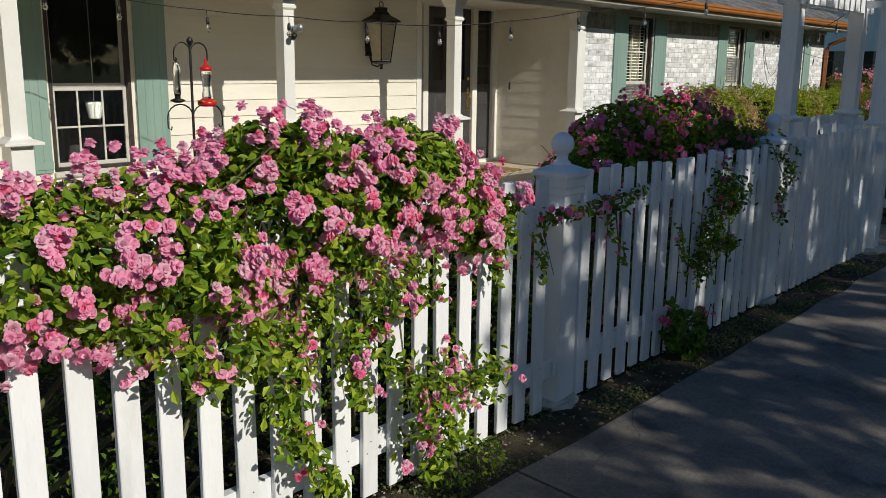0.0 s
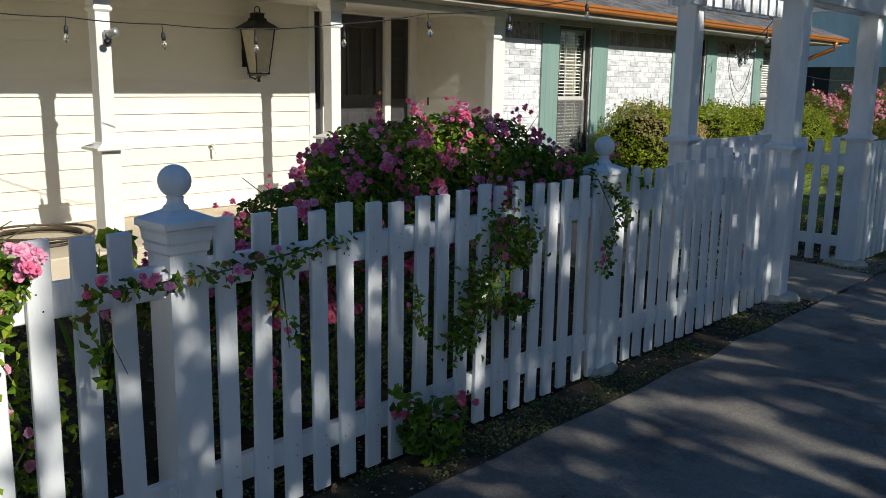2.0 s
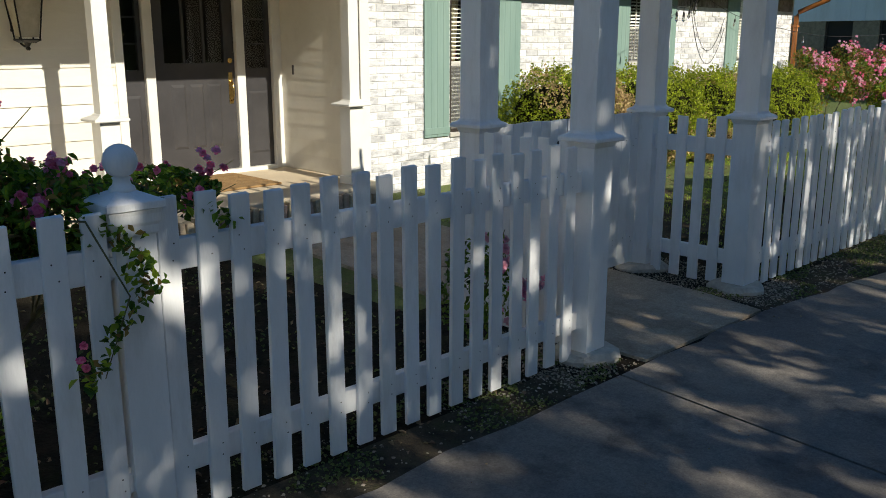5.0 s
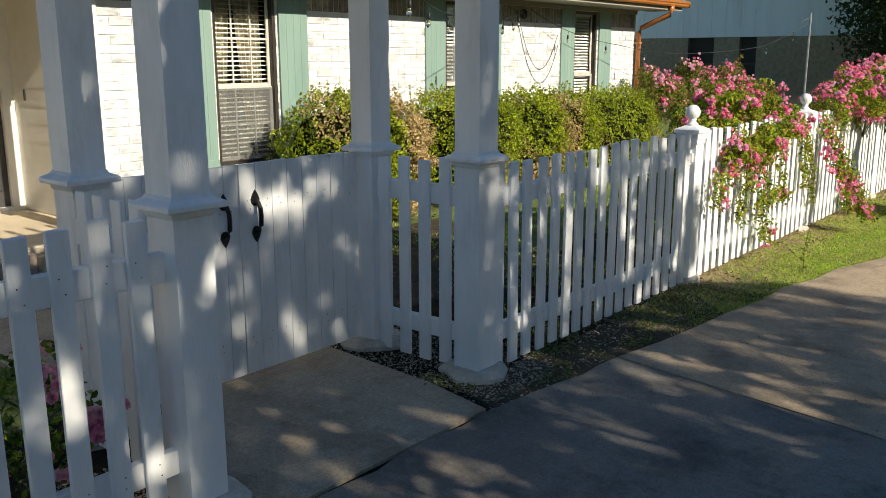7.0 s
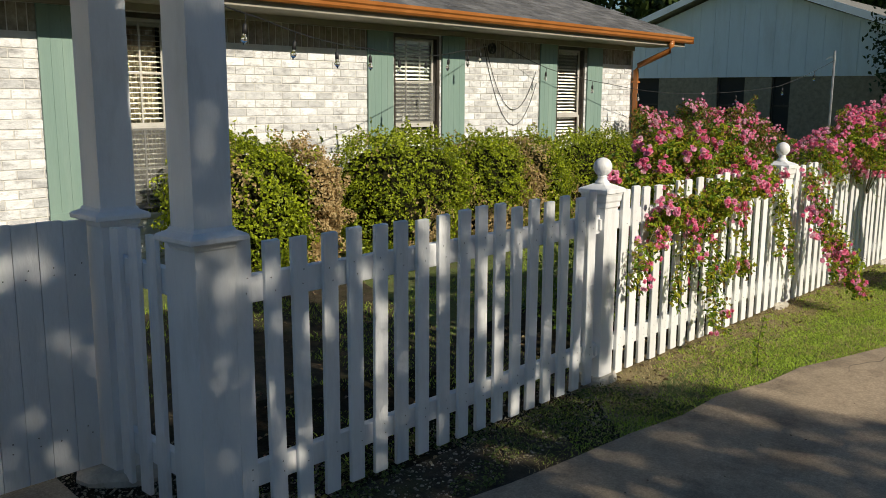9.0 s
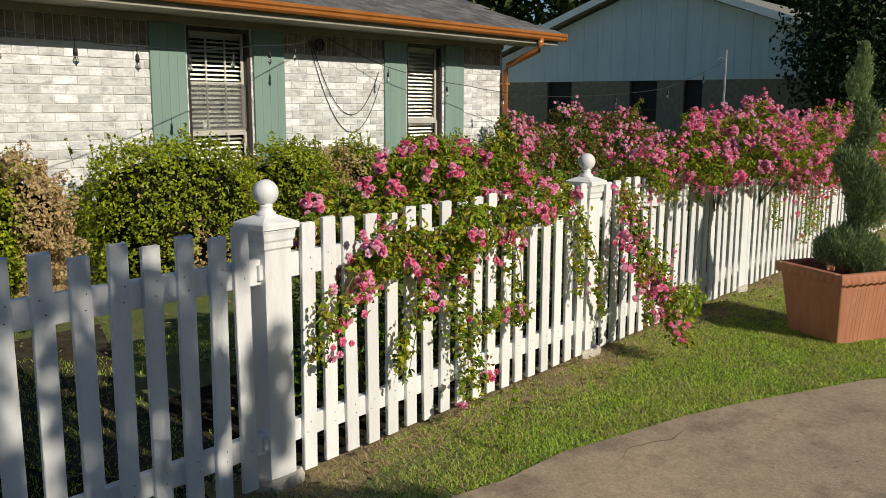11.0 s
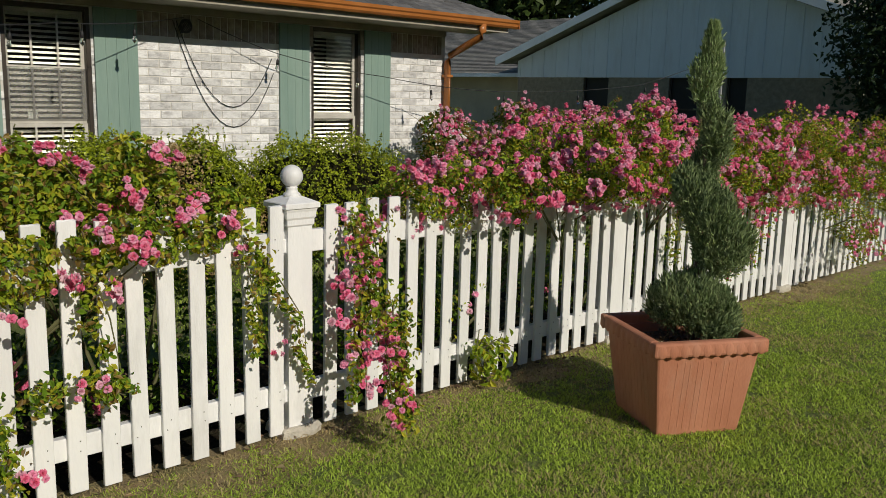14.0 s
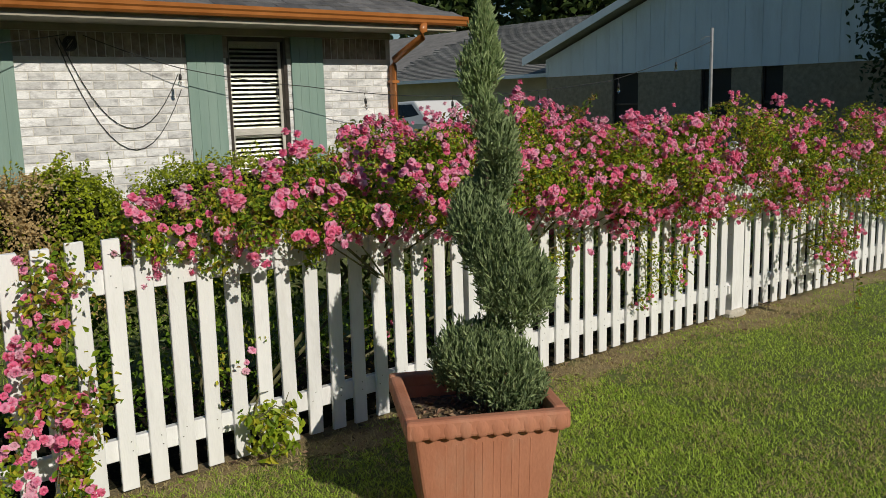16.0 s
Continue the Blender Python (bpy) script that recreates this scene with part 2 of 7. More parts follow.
M["door"] = surf("charcoal_door_paint", (0.042, 0.04, 0.042), (0.066, 0.063, 0.065), 3, 0.35, 0.08, 70, spread=0.12)
# dimness of unlit rooms is put into this near-black colour
M["dark"] = surf("dark_for_unlit_room", (0.03, 0.028, 0.025), (0.05, 0.045, 0.04), 1, 0.9, 0, 30)
M["blind"] = surf("ivory_blind_slat", (0.74, 0.71, 0.62), (0.82, 0.79, 0.70), 5, 0.5, 0.0, 60, spread=0.1)
M["curtain"] = surf("beige_curtain", (0.52, 0.44, 0.30), (0.66, 0.57, 0.42), 6, 0.85, 0.2, 80, spread=0.15)
M["frame"] = surf("window_frame_paint", (0.50, 0.48, 0.43), (0.62, 0.60, 0.55), 5, 0.45, 0.1, 80, spread=0.1)
# dark bronze; on the house windows it stands for the shaded recess
M["bronze"] = surf("dark_recess_bronze", (0.05, 0.042, 0.035), (0.085, 0.07, 0.06), 6, 0.4, 0.1, 80, metal=0.4, spread=0.15)
M["glass"] = glassy("window_glass")
def gauze(name, colour, share):
    """Insect screen: a fine mesh that lets part of the view through."""
    m = bpy.data.materials.new(name)
    m.use_nodes = True
    t = m.node_tree
    bsdf, out = t.nodes["Principled BSDF"], t.nodes["Material Output"]
    bsdf.inputs["Base Color"].default_value, bsdf.inputs["Roughness"].default_value = (*colour, 1), 0.8
    tr, mx = t.nodes.new("ShaderNodeBsdfTransparent"), t.nodes.new("ShaderNodeMixShader")
    mx.inputs[0].default_value = share
    t.links.new(tr.outputs[0], mx.inputs[1])
    t.links.new(bsdf.outputs[0], mx.inputs[2])
    t.links.new(mx.outputs[0], out.inputs[0])
    return m


M["screen"] = gauze("insect_screen_mesh", (0.20, 0.20, 0.19), 0.38)
M["clear"] = glassy("clear_bulb_glass", (0.97, 0.97, 0.97))
M["iron"] = surf("black_iron", (0.015, 0.014, 0.013), (0.03, 0.027, 0.024), 12, 0.45, 0.2, 120, metal=0.5, spread=0.2)
M["rubber"] = surf("black_cable_rubber", (0.015, 0.015, 0.016), (0.025, 0.025, 0.026), 12, 0.6, 0.0, 120, spread=0.1)
M["brass"] = surf("polished_brass", (0.55, 0.38, 0.13), (0.66, 0.48, 0.2), 9, 0.25, 0.0, 60, metal=1.0, spread=0.1)
M["frosted"] = surf("seeded_lantern_glass", (0.42, 0.38, 0.28), (0.52, 0.47, 0.36), 14, 0.2, 0.2, 60, spread=0.1)
M["red"] = surf("red_feeder_plastic", (0.50, 0.014, 0.016), (0.62, 0.022, 0.022), 9, 0.3, 0.0, 60, spread=0.1)
M["yellow"] = surf("yellow_feeder_flower", (0.75, 0.5, 0.04), (0.82, 0.6, 0.06), 9, 0.4, 0.0, 60, spread=0.1)
M["terracotta"] = surf("terracotta_clay", (0.40, 0.155, 0.085), (0.52, 0.225, 0.135), 5, 0.8, 0.35, 110, spread=0.18,
                       stain=(0.46, 0.30, 0.21), stain_scale=6, stain_amount=0.4, stretch=(1, 1, 0.4))
M["potting"] = surf("potting_mix", (0.07, 0.05, 0.035), (0.2, 0.15, 0.1), 40, 0.95, 1.0, 120, spread=0.4, dist=0.02)
M["mat"] = surf("coir_doormat", (0.30, 0.18, 0.07), (0.42, 0.26, 0.11), 12, 0.95, 1.0, 160, spread=0.3, dist=0.01)
M["bark"] = surf("grey_brown_bark", (0.10, 0.075, 0.055), (0.2, 0.16, 0.12), 14, 0.95, 1.0, 50, spread=0.3, stretch=(1, 1, 0.3), dist=0.02)
M["cane"] = surf("green_brown_cane", (0.10, 0.085, 0.04), (0.14, 0.15, 0.06), 18, 0.7, 0.3, 90, spread=0.25)
# white boards with the blue of skylit shade mixed into the paint
M["nsiding"] = surf("skylight_tinted_board_siding", (0.70, 0.77, 0.82), (0.78, 0.85, 0.89), 1.5, 0.6, 0.15, 50, spread=0.06,
                    stain=(0.4, 0.4, 0.38), stain_scale=2, stain_amount=0.3, stretch=(1, 1, 0.2))
M["nbrick"] = surf("brown_house_brick", (0.18, 0.145, 0.105), (0.31, 0.25, 0.185), 9, 0.9, 0.6, 60, rand="island", spread=0.3)
M["nroof"] = surf("old_grey_shingle", (0.20, 0.195, 0.18), (0.32, 0.305, 0.28), 3, 0.95, 0.8, 90, rand="island", spread=0.22)
M["steel"] = surf("galvanised_pole", (0.35, 0.36, 0.37), (0.5, 0.51, 0.52), 10, 0.4, 0.1, 60, metal=0.7, spread=0.1)
M["carwhite"] = surf("white_car_paint", (0.7, 0.7, 0.7), (0.76, 0.76, 0.76), 2, 0.25, 0.0, 40, spread=0.03)
M["carglass"] = surf("tinted_car_glass", (0.02, 0.022, 0.025), (0.03, 0.032, 0.035), 2, 0.08, 0.0, 40, spread=0.05)
M["silver"] = leafy("silver_leaf", (0.42, 0.44, 0.40), (0.66, 0.68, 0.62), 0.7, 0.15)
M["weed"] = leafy("low_weed_leaf", (0.07, 0.10, 0.025), (0.22, 0.26, 0.075), 0.6, 0.25)
M["hose"] = surf("brown_rubber_hose", (0.05, 0.035, 0.02), (0.10, 0.075, 0.045), 8, 0.5, 0.1, 60, spread=0.2)
# low end taken near black, standing for shaded gaps among the leaves
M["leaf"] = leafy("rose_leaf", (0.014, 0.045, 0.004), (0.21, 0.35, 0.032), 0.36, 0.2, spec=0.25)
M["leaf_fresh"] = leafy("young_rose_leaf", (0.13, 0.24, 0.018), (0.50, 0.60, 0.05), 0.42, 0.38, spec=0.3)
M["leaf_yellow"] = leafy("yellowing_rose_leaf", (0.28, 0.29, 0.018), (0.70, 0.66, 0.07), 0.42, 0.4, spec=0.3)
M["leaf_bronze"] = leafy("bronze_rose_leaf", (0.17, 0.11, 0.03), (0.42, 0.29, 0.07), 0.45, 0.4)
M["petal"] = leafy("pink_rose_petal", (0.85, 0.26, 0.47), (0.96, 0.56, 0.71), 0.6, 0.34, spec=0.2)
M["petal_deep"] = leafy("deep_pink_rose_petal", (0.82, 0.12, 0.30), (0.95, 0.37, 0.52), 0.6, 0.34, spec=0.2)
M["petal_pale"] = leafy("faded_rose_petal", (0.76, 0.36, 0.50), (0.90, 0.62, 0.70), 0.6, 0.3, spec=0.2)
M["petal_magenta"] = leafy("magenta_rose_petal", (0.76, 0.09, 0.25), (0.90, 0.30, 0.46), 0.6, 0.34, spec=0.2)
M["hedge"] = leafy("glossy_hedge_leaf", (0.02, 0.06, 0.005), (0.56, 0.64, 0.04), 0.36, 0.26, spec=0.3)
M["hedge_dry"] = leafy("dried_hedge_leaf", (0.34, 0.23, 0.09), (0.74, 0.57, 0.30), 0.6, 0.25)
# near-black fill: the shade deep in the hedges is put into this colour
M["hedge_core"] = surf("dark_hedge_fill", (0.012, 0.014, 0.006), (0.028, 0.026, 0.012), 20, 0.95, 1.0, 60, spread=0.4, dist=0.03, spec=0.05)
M["juniper"] = leafy("juniper_needle", (0.05, 0.10, 0.035), (0.50, 0.61, 0.30), 0.6, 0.2)
M["juniper_tip"] = leafy("juniper_new_growth", (0.17, 0.27, 0.10), (0.56, 0.66, 0.34), 0.6, 0.3)
M["tree_leaf"] = leafy("tree_leaf", (0.03, 0.06, 0.015), (0.09, 0.13, 0.03), 0.45, 0.25)
M["pine_leaf"] = leafy("dark_needle_leaf", (0.015, 0.035, 0.012), (0.045, 0.075, 0.022), 0.5, 0.15)


# ---- mesh helpers ----
def add_box(bm, x0, x1, y0, y1, z0, z1):
    r = bmesh.ops.create_cube(bm, size=1.0, matrix=Matrix.Translation(((x0 + x1) / 2, (y0 + y1) / 2, (z0 + z1) / 2)) @ Matrix.Diagonal((x1 - x0, y1 - y0, z1 - z0, 1)))
    return r["verts"]


def boxes(*rows, bevel=0.0):
    bm = bmesh.new()
    for r in rows:
        add_box(bm, *r)
    if bevel:
        bmesh.ops.bevel(bm, geom=bm.edges[:], offset=bevel, segments=1, affect="EDGES", profile=0.5)
    return bm


def finish(name, bm, material, smooth=False):
    me = bpy.data.meshes.new(name)
    bm.to_mesh(me)
    bm.free()
    if smooth:
        me.polygons.foreach_set("use_smooth", [True] * len(me.polygons))
    for m in material if isinstance(material, (list, tuple)) else [material]:
        me.materials.append(m)
    return me


def part(name, bm, material, parent=None, label="", smooth=False):
    """One mesh object, under a thing or a part if parent is given."""
    me = bm if isinstance(bm, bpy.types.Mesh) else finish(name, bm, material, smooth)
    ob = new(name, me)
    if parent:
        ob.parent = parent
    return tagged(ob, label) if label else ob


def thing(name, at=(0, 0, 0), label="", category="", group="", kind="", rz=0.0):
    ob = new(name)
    ob.empty_display_size = 0.1
    ob.location = at
    ob.rotation_euler = (0, 0, radians(rz))
    return tagged(ob, label, category, group, kind)


def lathe(bm, profile, segs=20, at=(0, 0, 0)):
    """A turned solid: profile rows of (radius, z)."""
    rings = []
    for r, z in profile:
        rings.append([bm.verts.new((at[0] + r * math.cos(2 * math.pi * i / segs), at[1] + r * math.sin(2 * math.pi * i / segs), at[2] + z)) for i in range(segs)])
    for a, b in zip(rings, rings[1:]):
        for i in range(segs):
            bm.faces.new((a[i], a[(i + 1) % segs], b[(i + 1) % segs], b[i]))
    bm.faces.new(list(reversed(rings[0])))
    bm.faces.new(rings[-1])
    return bm


def square_lathe(bm, profile, at=(0, 0, 0)):
    """A square-section solid: profile rows of (half width, z)."""
    rings = []
    for r, z in profile:
        rings.append([bm.verts.new((at[0] + r * a, at[1] + r * b, at[2] + z)) for a, b in ((-1, -1), (1, -1), (1, 1), (-1, 1))])
    for a, b in zip(rings, rings[1:]):
        for i in range(4):
            bm.faces.new((a[i], a[(i + 1) % 4], b[(i + 1) % 4], b[i]))
    bm.faces.new(list(reversed(rings[0])))
    bm.faces.new(rings[-1])
    return bm


def tube(bm, pts, r0, r1=None, segs=6):
    """A round bar along a line of points, tapering from r0 to r1."""
    r1 = r0 if r1 is None else r1
    pts = [Vector(p) for p in pts]
    rings = []
    for i, p in enumerate(pts):
        d = (pts[min(i + 1, len(pts) - 1)] - pts[max(i - 1, 0)]).normalized()
        side = d.cross(Vector((0, 0, 1)) if abs(d.z) < 0.9 else Vector((1, 0, 0))).normalized()
        up = side.cross(d)
        r = r0 + (r1 - r0) * i / max(1, len(pts) - 1)
        rings.append([bm.verts.new(p + side * (r * math.cos(2 * math.pi * k / segs)) + up * (r * math.sin(2 * math.pi * k / segs))) for k in range(segs)])
    for a, b in zip(rings, rings[1:]):
        for k in range(segs):
            bm.faces.new((a[k], a[(k + 1) % segs], b[(k + 1) % segs], b[k]))
    bm.faces.new(list(reversed(rings[0])))
    bm.faces.new(rings[-1])
    return bm


def mesh_from(name, verts, faces, material):
    me = bpy.data.meshes.new(name)
    me.from_pydata([tuple(v) for v in verts] if not isinstance(verts, np.ndarray) else verts.tolist(), [], faces if isinstance(faces, list) else faces.tolist())
    me.materials.append(material)
    return me


def rot_frames(normals, rng):
    """For each normal two side directions at a random turn about it."""
    n = normals / np.linalg.norm(normals, axis=1, keepdims=True)
    h = rng.normal(size=n.shape)
    a = h - (h * n).sum(1, keepdims=True) * n
    a /= np.linalg.norm(a, axis=1, keepdims=True) + 1e-9
    return n, a, np.cross(n, a)


def leaf_mesh(name, pts, normals, size, material, rng, wide=0.5, fold=0.18):
    """Many folded pointed leaves of six corners, one at each point."""
    n, a, b = rot_frames(normals, rng)
    s = (size[0] + (size[1] - size[0]) * rng.random(len(pts)))[:, None]
    w = s * wide * 0.5
    base, tip = pts - a * s * 0.5, pts + a * s * 0.5 - n * s * 0.12
    mid = pts + n * 0
    up = n * s * fold
    l1, r1 = mid - a * s * 0.1 + b * w + up, mid - a * s * 0.1 - b * w + up
    l2, r2 = mid + a * s * 0.25 + b * w * 0.62 + up * 0.6, mid + a * s * 0.25 - b * w * 0.62 + up * 0.6
    k = len(pts)
    v = np.stack([base, l1, l2, tip, r2, r1], 1).reshape(-1, 3)
    i = np.arange(k)[:, None] * 6
    f = np.concatenate([i + np.array([[0, 3, 2, 1]]), i + np.array([[0, 5, 4, 3]])], 0)
    return mesh_from(name, v, f, material)


def blade_mesh(name, pts, height, material, rng, lean=0.5, width=0.004):
    """Grass: one bent blade of two faces at each point."""
    k = len(pts)
    h = (height[0] + (height[1] - height[0]) * rng.random(k))[:, None]
    th = rng.random(k) * 2 * np.pi
    d = np.stack([np.cos(th), np.sin(th), 0 * th], 1)
    sd = np.stack([-np.sin(th), np.cos(th), 0 * th], 1)
    ln = (rng.random(k)[:, None] * lean) * h
    z = np.array([[0, 0, 1.0]])
    w = width * (0.7 + 0.6 * rng.random(k))[:, None]
    v = np.stack([pts - sd * w, pts + sd * w, pts + d * ln * 0.4 + z * h * 0.6 + sd * w * 0.8, pts + d * ln * 0.4 + z * h * 0.6 - sd * w * 0.8, pts + d * ln + z * h], 1).reshape(-1, 3)
    i = np.arange(k)[:, None] * 5
    f = (i + np.array([[0, 1, 2, 3]])).tolist() + (i + np.array([[3, 2, 4]])).tolist()
    return mesh_from(name, v, f, material)


# ---- ground ----
def edge_x(y):
    """The driveway's left edge."""
    ys = (-40.0, 9.2, 10.25, 11.4, 12.4, 13.1, 13.6, 14.45, 15.1, 15.4, 15.62, 15.8)
    xs = (-1.80, -1.78, -1.66, -1.53, -1.44, -1.32, -1.21, -0.88, -0.54, -0.33, 0.0, 0.5)
    return float(np.interp(y, ys, xs))


rng = np.random.default_rng(7)
bm = bmesh.new()
add_box(bm, -400, 400, -400, 400, -0.6, -0.02)
tagged(part("ground", bm, M["lawn"]), "patchy green lawn with bare brown soil", "lawn", kind="structure")


def strip(name, pts, z, material, thick=0.06):
    """A flat slab with the outline pts."""
    bm = bmesh.new()
    top = [bm.verts.new((x, y, z)) for x, y in pts]
    low = [bm.verts.new((x, y, z - thick)) for x, y in pts]
    bm.faces.new(top)
    for i in range(len(pts)):
        j = (i + 1) % len(pts)
        bm.faces.new((top[i], low[i], low[j], top[j]))
    bmesh.ops.recalc_face_normals(bm, faces=bm.faces[:])
    return part(name, bm, material)


def drive_slab(y0, y1, skew0, skew1):
    """One concrete panel of the driveway between two joints."""
    n = 14
    left = []
    for i in range(n + 1):
        y = y0 + (y1 - y0) * i / n
        left.append((edge_x(y) + 0.012 * math.sin(y * 9.1) + 0.01 * math.sin(y * 23), y))
    left[0], left[-1] = (left[0][0], y0 + 0.008), (left[-1][0], y1 - 0.008)
    right = [(7.0, y1 - 0.008 + skew1), (7.0, y0 + 0.008 + skew0)]
    return left + right


drive = tagged(thing("driveway"), "weathered grey-tan concrete driveway with control joints", "driveway", kind="structure")
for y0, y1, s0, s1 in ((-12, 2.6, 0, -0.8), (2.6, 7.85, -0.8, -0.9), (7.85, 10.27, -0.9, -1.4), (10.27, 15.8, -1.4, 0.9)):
    p = strip("concrete_slab", drive_slab(y0, y1, s0, s1), 0.0, M["drive_dark"] if y0 < 10 else M["drive"], 0.1)
    p.parent = drive
# soil under the fence line and the bed behind it
bed = []
for i in range(40):
    y = -6 + 17.4 * i / 39
    bed.append((edge_x(y) + 0.004, y))
bed = bed + [(-1.9, 11.75), (-2.3, 11.8), (-3.1, 11.4), (-3.2, 9.7), (-3.2, 7.8), (-6.0, 7.8), (-6.0, -6)]
tagged(strip("planting_bed", bed, -0.012, M["soil"], 0.05), "soil bed coloured extra dark for the shade on it, with gravel and leaf litter", "soil", kind="structure")
# dark strip laid over the lawn to deepen the shade seen between pickets
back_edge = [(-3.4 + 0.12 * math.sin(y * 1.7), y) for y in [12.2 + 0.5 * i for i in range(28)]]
tagged(strip("rose_bed", [(-2.16, 12.2)] + [(-2.16, 25.7)] + back_edge[::-1], -0.011, M["soil"], 0.03), "added soil strip under the climbing roses, coloured dark for the shade there", "soil", kind="structure")
verge = [(edge_x(y) + 0.003, y) for y in [-2 + 0.3 * i for i in range(33)]]
tagged(strip("verge", verge + [(-2.05, 7.75), (-2.05, -2)], -0.008, M["verge"], 0.03), "brown gritty soil strip beside the driveway", "soil", kind="structure")
verge = [(edge_x(y) + 0.003, y) for y in [9.32 + 0.2 * i for i in range(10)]]
tagged(strip("verge", verge + [(-2.0, 11.4), (-2.05, 9.4)], -0.008, M["verge"], 0.03), "brown gritty soil strip beside the driveway", "soil", kind="structure")
tagged(strip("gate_path", [(-1.808, 8.10), (-1.79, 9.27), (-2.2, 9.36), (-3.3, 9.45), (-5.84, 9.72), (-5.84, 8.30), (-3.3, 8.12)], 0.004, M["pad"], 0.06),
       "stained concrete path through the garden gate", "path", kind="structure")
# bare soil patch, darker than the lawn to carry the tree shade too
yard_edge = [(-5.15 + 0.12 * math.sin(y * 2.1), y) for y in [12.9 - 0.4 * i for i in range(8)]]
tagged(strip("yard_soil", [(-3.21, 9.72), (-3.12, 11.42), (-2.32, 11.83), (-2.2, 12.19), (-3.4, 12.19)] + yard_edge, -0.0135, M["verge"], 0.03), "bare brown soil with thin grass inside the fence, also darkened for tree shade", "soil", kind="structure")
tagged(part("porch_floor", boxes((-8.4, -6.02, -2.0, 10.12, -0.05, 0.16), bevel=0.012), M["porch"]), "tan concrete porch slab", "porch", kind="structure")


def scatter(n, x0, x1, y0, y1, z, keep=None):
    p = np.column_stack([x0 + (x1 - x0) * rng.random(n), y0 + (y1 - y0) * rng.random(n), np.full(n, z)])
    if keep:
        p = p[[keep(a[0], a[1]) for a in p]]
    return p


def pebble_mesh(name, pts, size, material):
    k = len(pts)
    o = np.array([[1, 0, 0], [0, 1, 0], [-1, 0, 0], [0, -1, 0], [0, 0, 0.7], [0, 0, -0.5]])
    s = (size[0] + (size[1] - size[0]) * rng.random(k) ** 2)[:, None, None]
    v = pts[:, None, :] + o[None] * s * (0.6 + 0.8 * rng.random((k, 6, 1)))
    i = np.arange(k)[:, None] * 6
    f = np.concatenate([i + np.array([q]) for q in ([0, 1, 4], [1, 2, 4], [2, 3, 4], [3, 0, 4], [1, 0, 5], [2, 1, 5], [3, 2, 5], [0, 3, 5])], 0)
    return mesh_from(name, v.reshape(-1, 3), f, material)


# worn ground along the fence foot, where the lawn thins out
worn_edge = [(-1.78 + 0.1 * math.sin(y * 2.3) + 0.06 * math.sin(y * 5.9 + 1), y) for y in [11.35 + 0.22 * i for i in range(48)]]
tagged(strip("worn_soil", worn_edge + [(-2.5, 21.7), (-2.5, 11.5)], -0.0165, M["worn"], 0.03), "bare brown soil and thatch along the fence foot", "soil", kind="structure")


# grass, in clumps with bare patches
def grassy(x, y):
    v = noise.noise((x * 1.1, y * 1.1, 0)) + 0.55 * noise.noise((x * 3.7, y * 3.7, 5)) + 0.75 * noise.noise((x * 13, y * 13, 8)) + 0.4 * noise.noise((x * 27, y * 27, 4))
    if x > edge_x(y) + 0.012 * math.sin(y * 17) and y < 15.8:
        return False
    worn = 0.8 * max(0.0, min(1.0, (-1.55 - x) / 0.45))
    if 15.6 < y < 17.4 and x < -0.9:
        worn = max(worn, 0.25)
    return v > -0.85 + 0.4 * random.random() + worn


front = scatter(430000, -2.05, 0.9, 10.9, 22, -0.02, lambda x, y: grassy(x, y) and random.random() < (1.0 if y < 17.5 else 0.5 if y < 19.5 else 0.3))
tagged(part("grass", blade_mesh("grass", front, (0.006, 0.02), M["grass"], rng, 2.4, 0.0024), None), "short green lawn grass beside the fence", "grass", kind="stuff")
dry = scatter(110000, -2.08, 0.6, 10.8, 20, -0.016, lambda x, y: (x < edge_x(y) or y > 15.6) and noise.noise((x * 2.1, y * 2.1, 9)) + 0.6 * noise.noise((x * 9, y * 9, 2)) > (-0.8 if x < -1.72 else -0.25 if x < -1.55 else 0.06))
tagged(part("dry_grass", blade_mesh("dry_grass", dry, (0.004, 0.02), M["dry_grass"], rng, 3.0, 0.002), None), "straw-coloured dry grass in the lawn", "grass", kind="stuff")
yard = scatter(80000, -5.4, -2.2, 9.8, 24, -0.02, lambda x, y: (y < 12.2 or x < -3.35) and noise.noise((x * 0.9, y * 0.9, 2)) + 0.5 * noise.noise((x * 4, y * 4, 7)) > -0.05)
tagged(part("grass", blade_mesh("yard_grass", yard, (0.012, 0.032), M["grass"], rng, 1.8, 0.0026), None), "thin green grass in the fenced yard", "grass", kind="stuff")
crumbs = scatter(900, -1.75, 1.2, 0.5, 16, 0.002, lambda x, y: x > edge_x(y) + 0.02)
tagged(part("debris", pebble_mesh("debris", crumbs, (0.002, 0.007), M["litter"]), None), "tiny leaf scraps and grit on the driveway", "debris", kind="stuff")
weeds = scatter(40000, -2.3, -1.5, 0, 12.0, -0.02, lambda x, y: x < edge_x(y) - 0.02 and not 8.05 < y < 9.32 and noise.noise((x * 4, y * 2.3, 3)) > (0.02 if y < 9.5 else 0.16 - 0.12 * (y - 9.5)))
wz = weeds + np.array([[0, 0, 1.0]]) * (0.006 + 0.02 * rng.random((len(weeds), 1)))
tagged(part("weeds", leaf_mesh("weeds", wz, rng.normal(size=wz.shape) * 0.7 + np.array([[0, 0, 1.0]]), (0.008, 0.024), M["weed"], rng, 0.7), None), "sparse weeds along the foot of the fence", "weeds", kind="stuff")


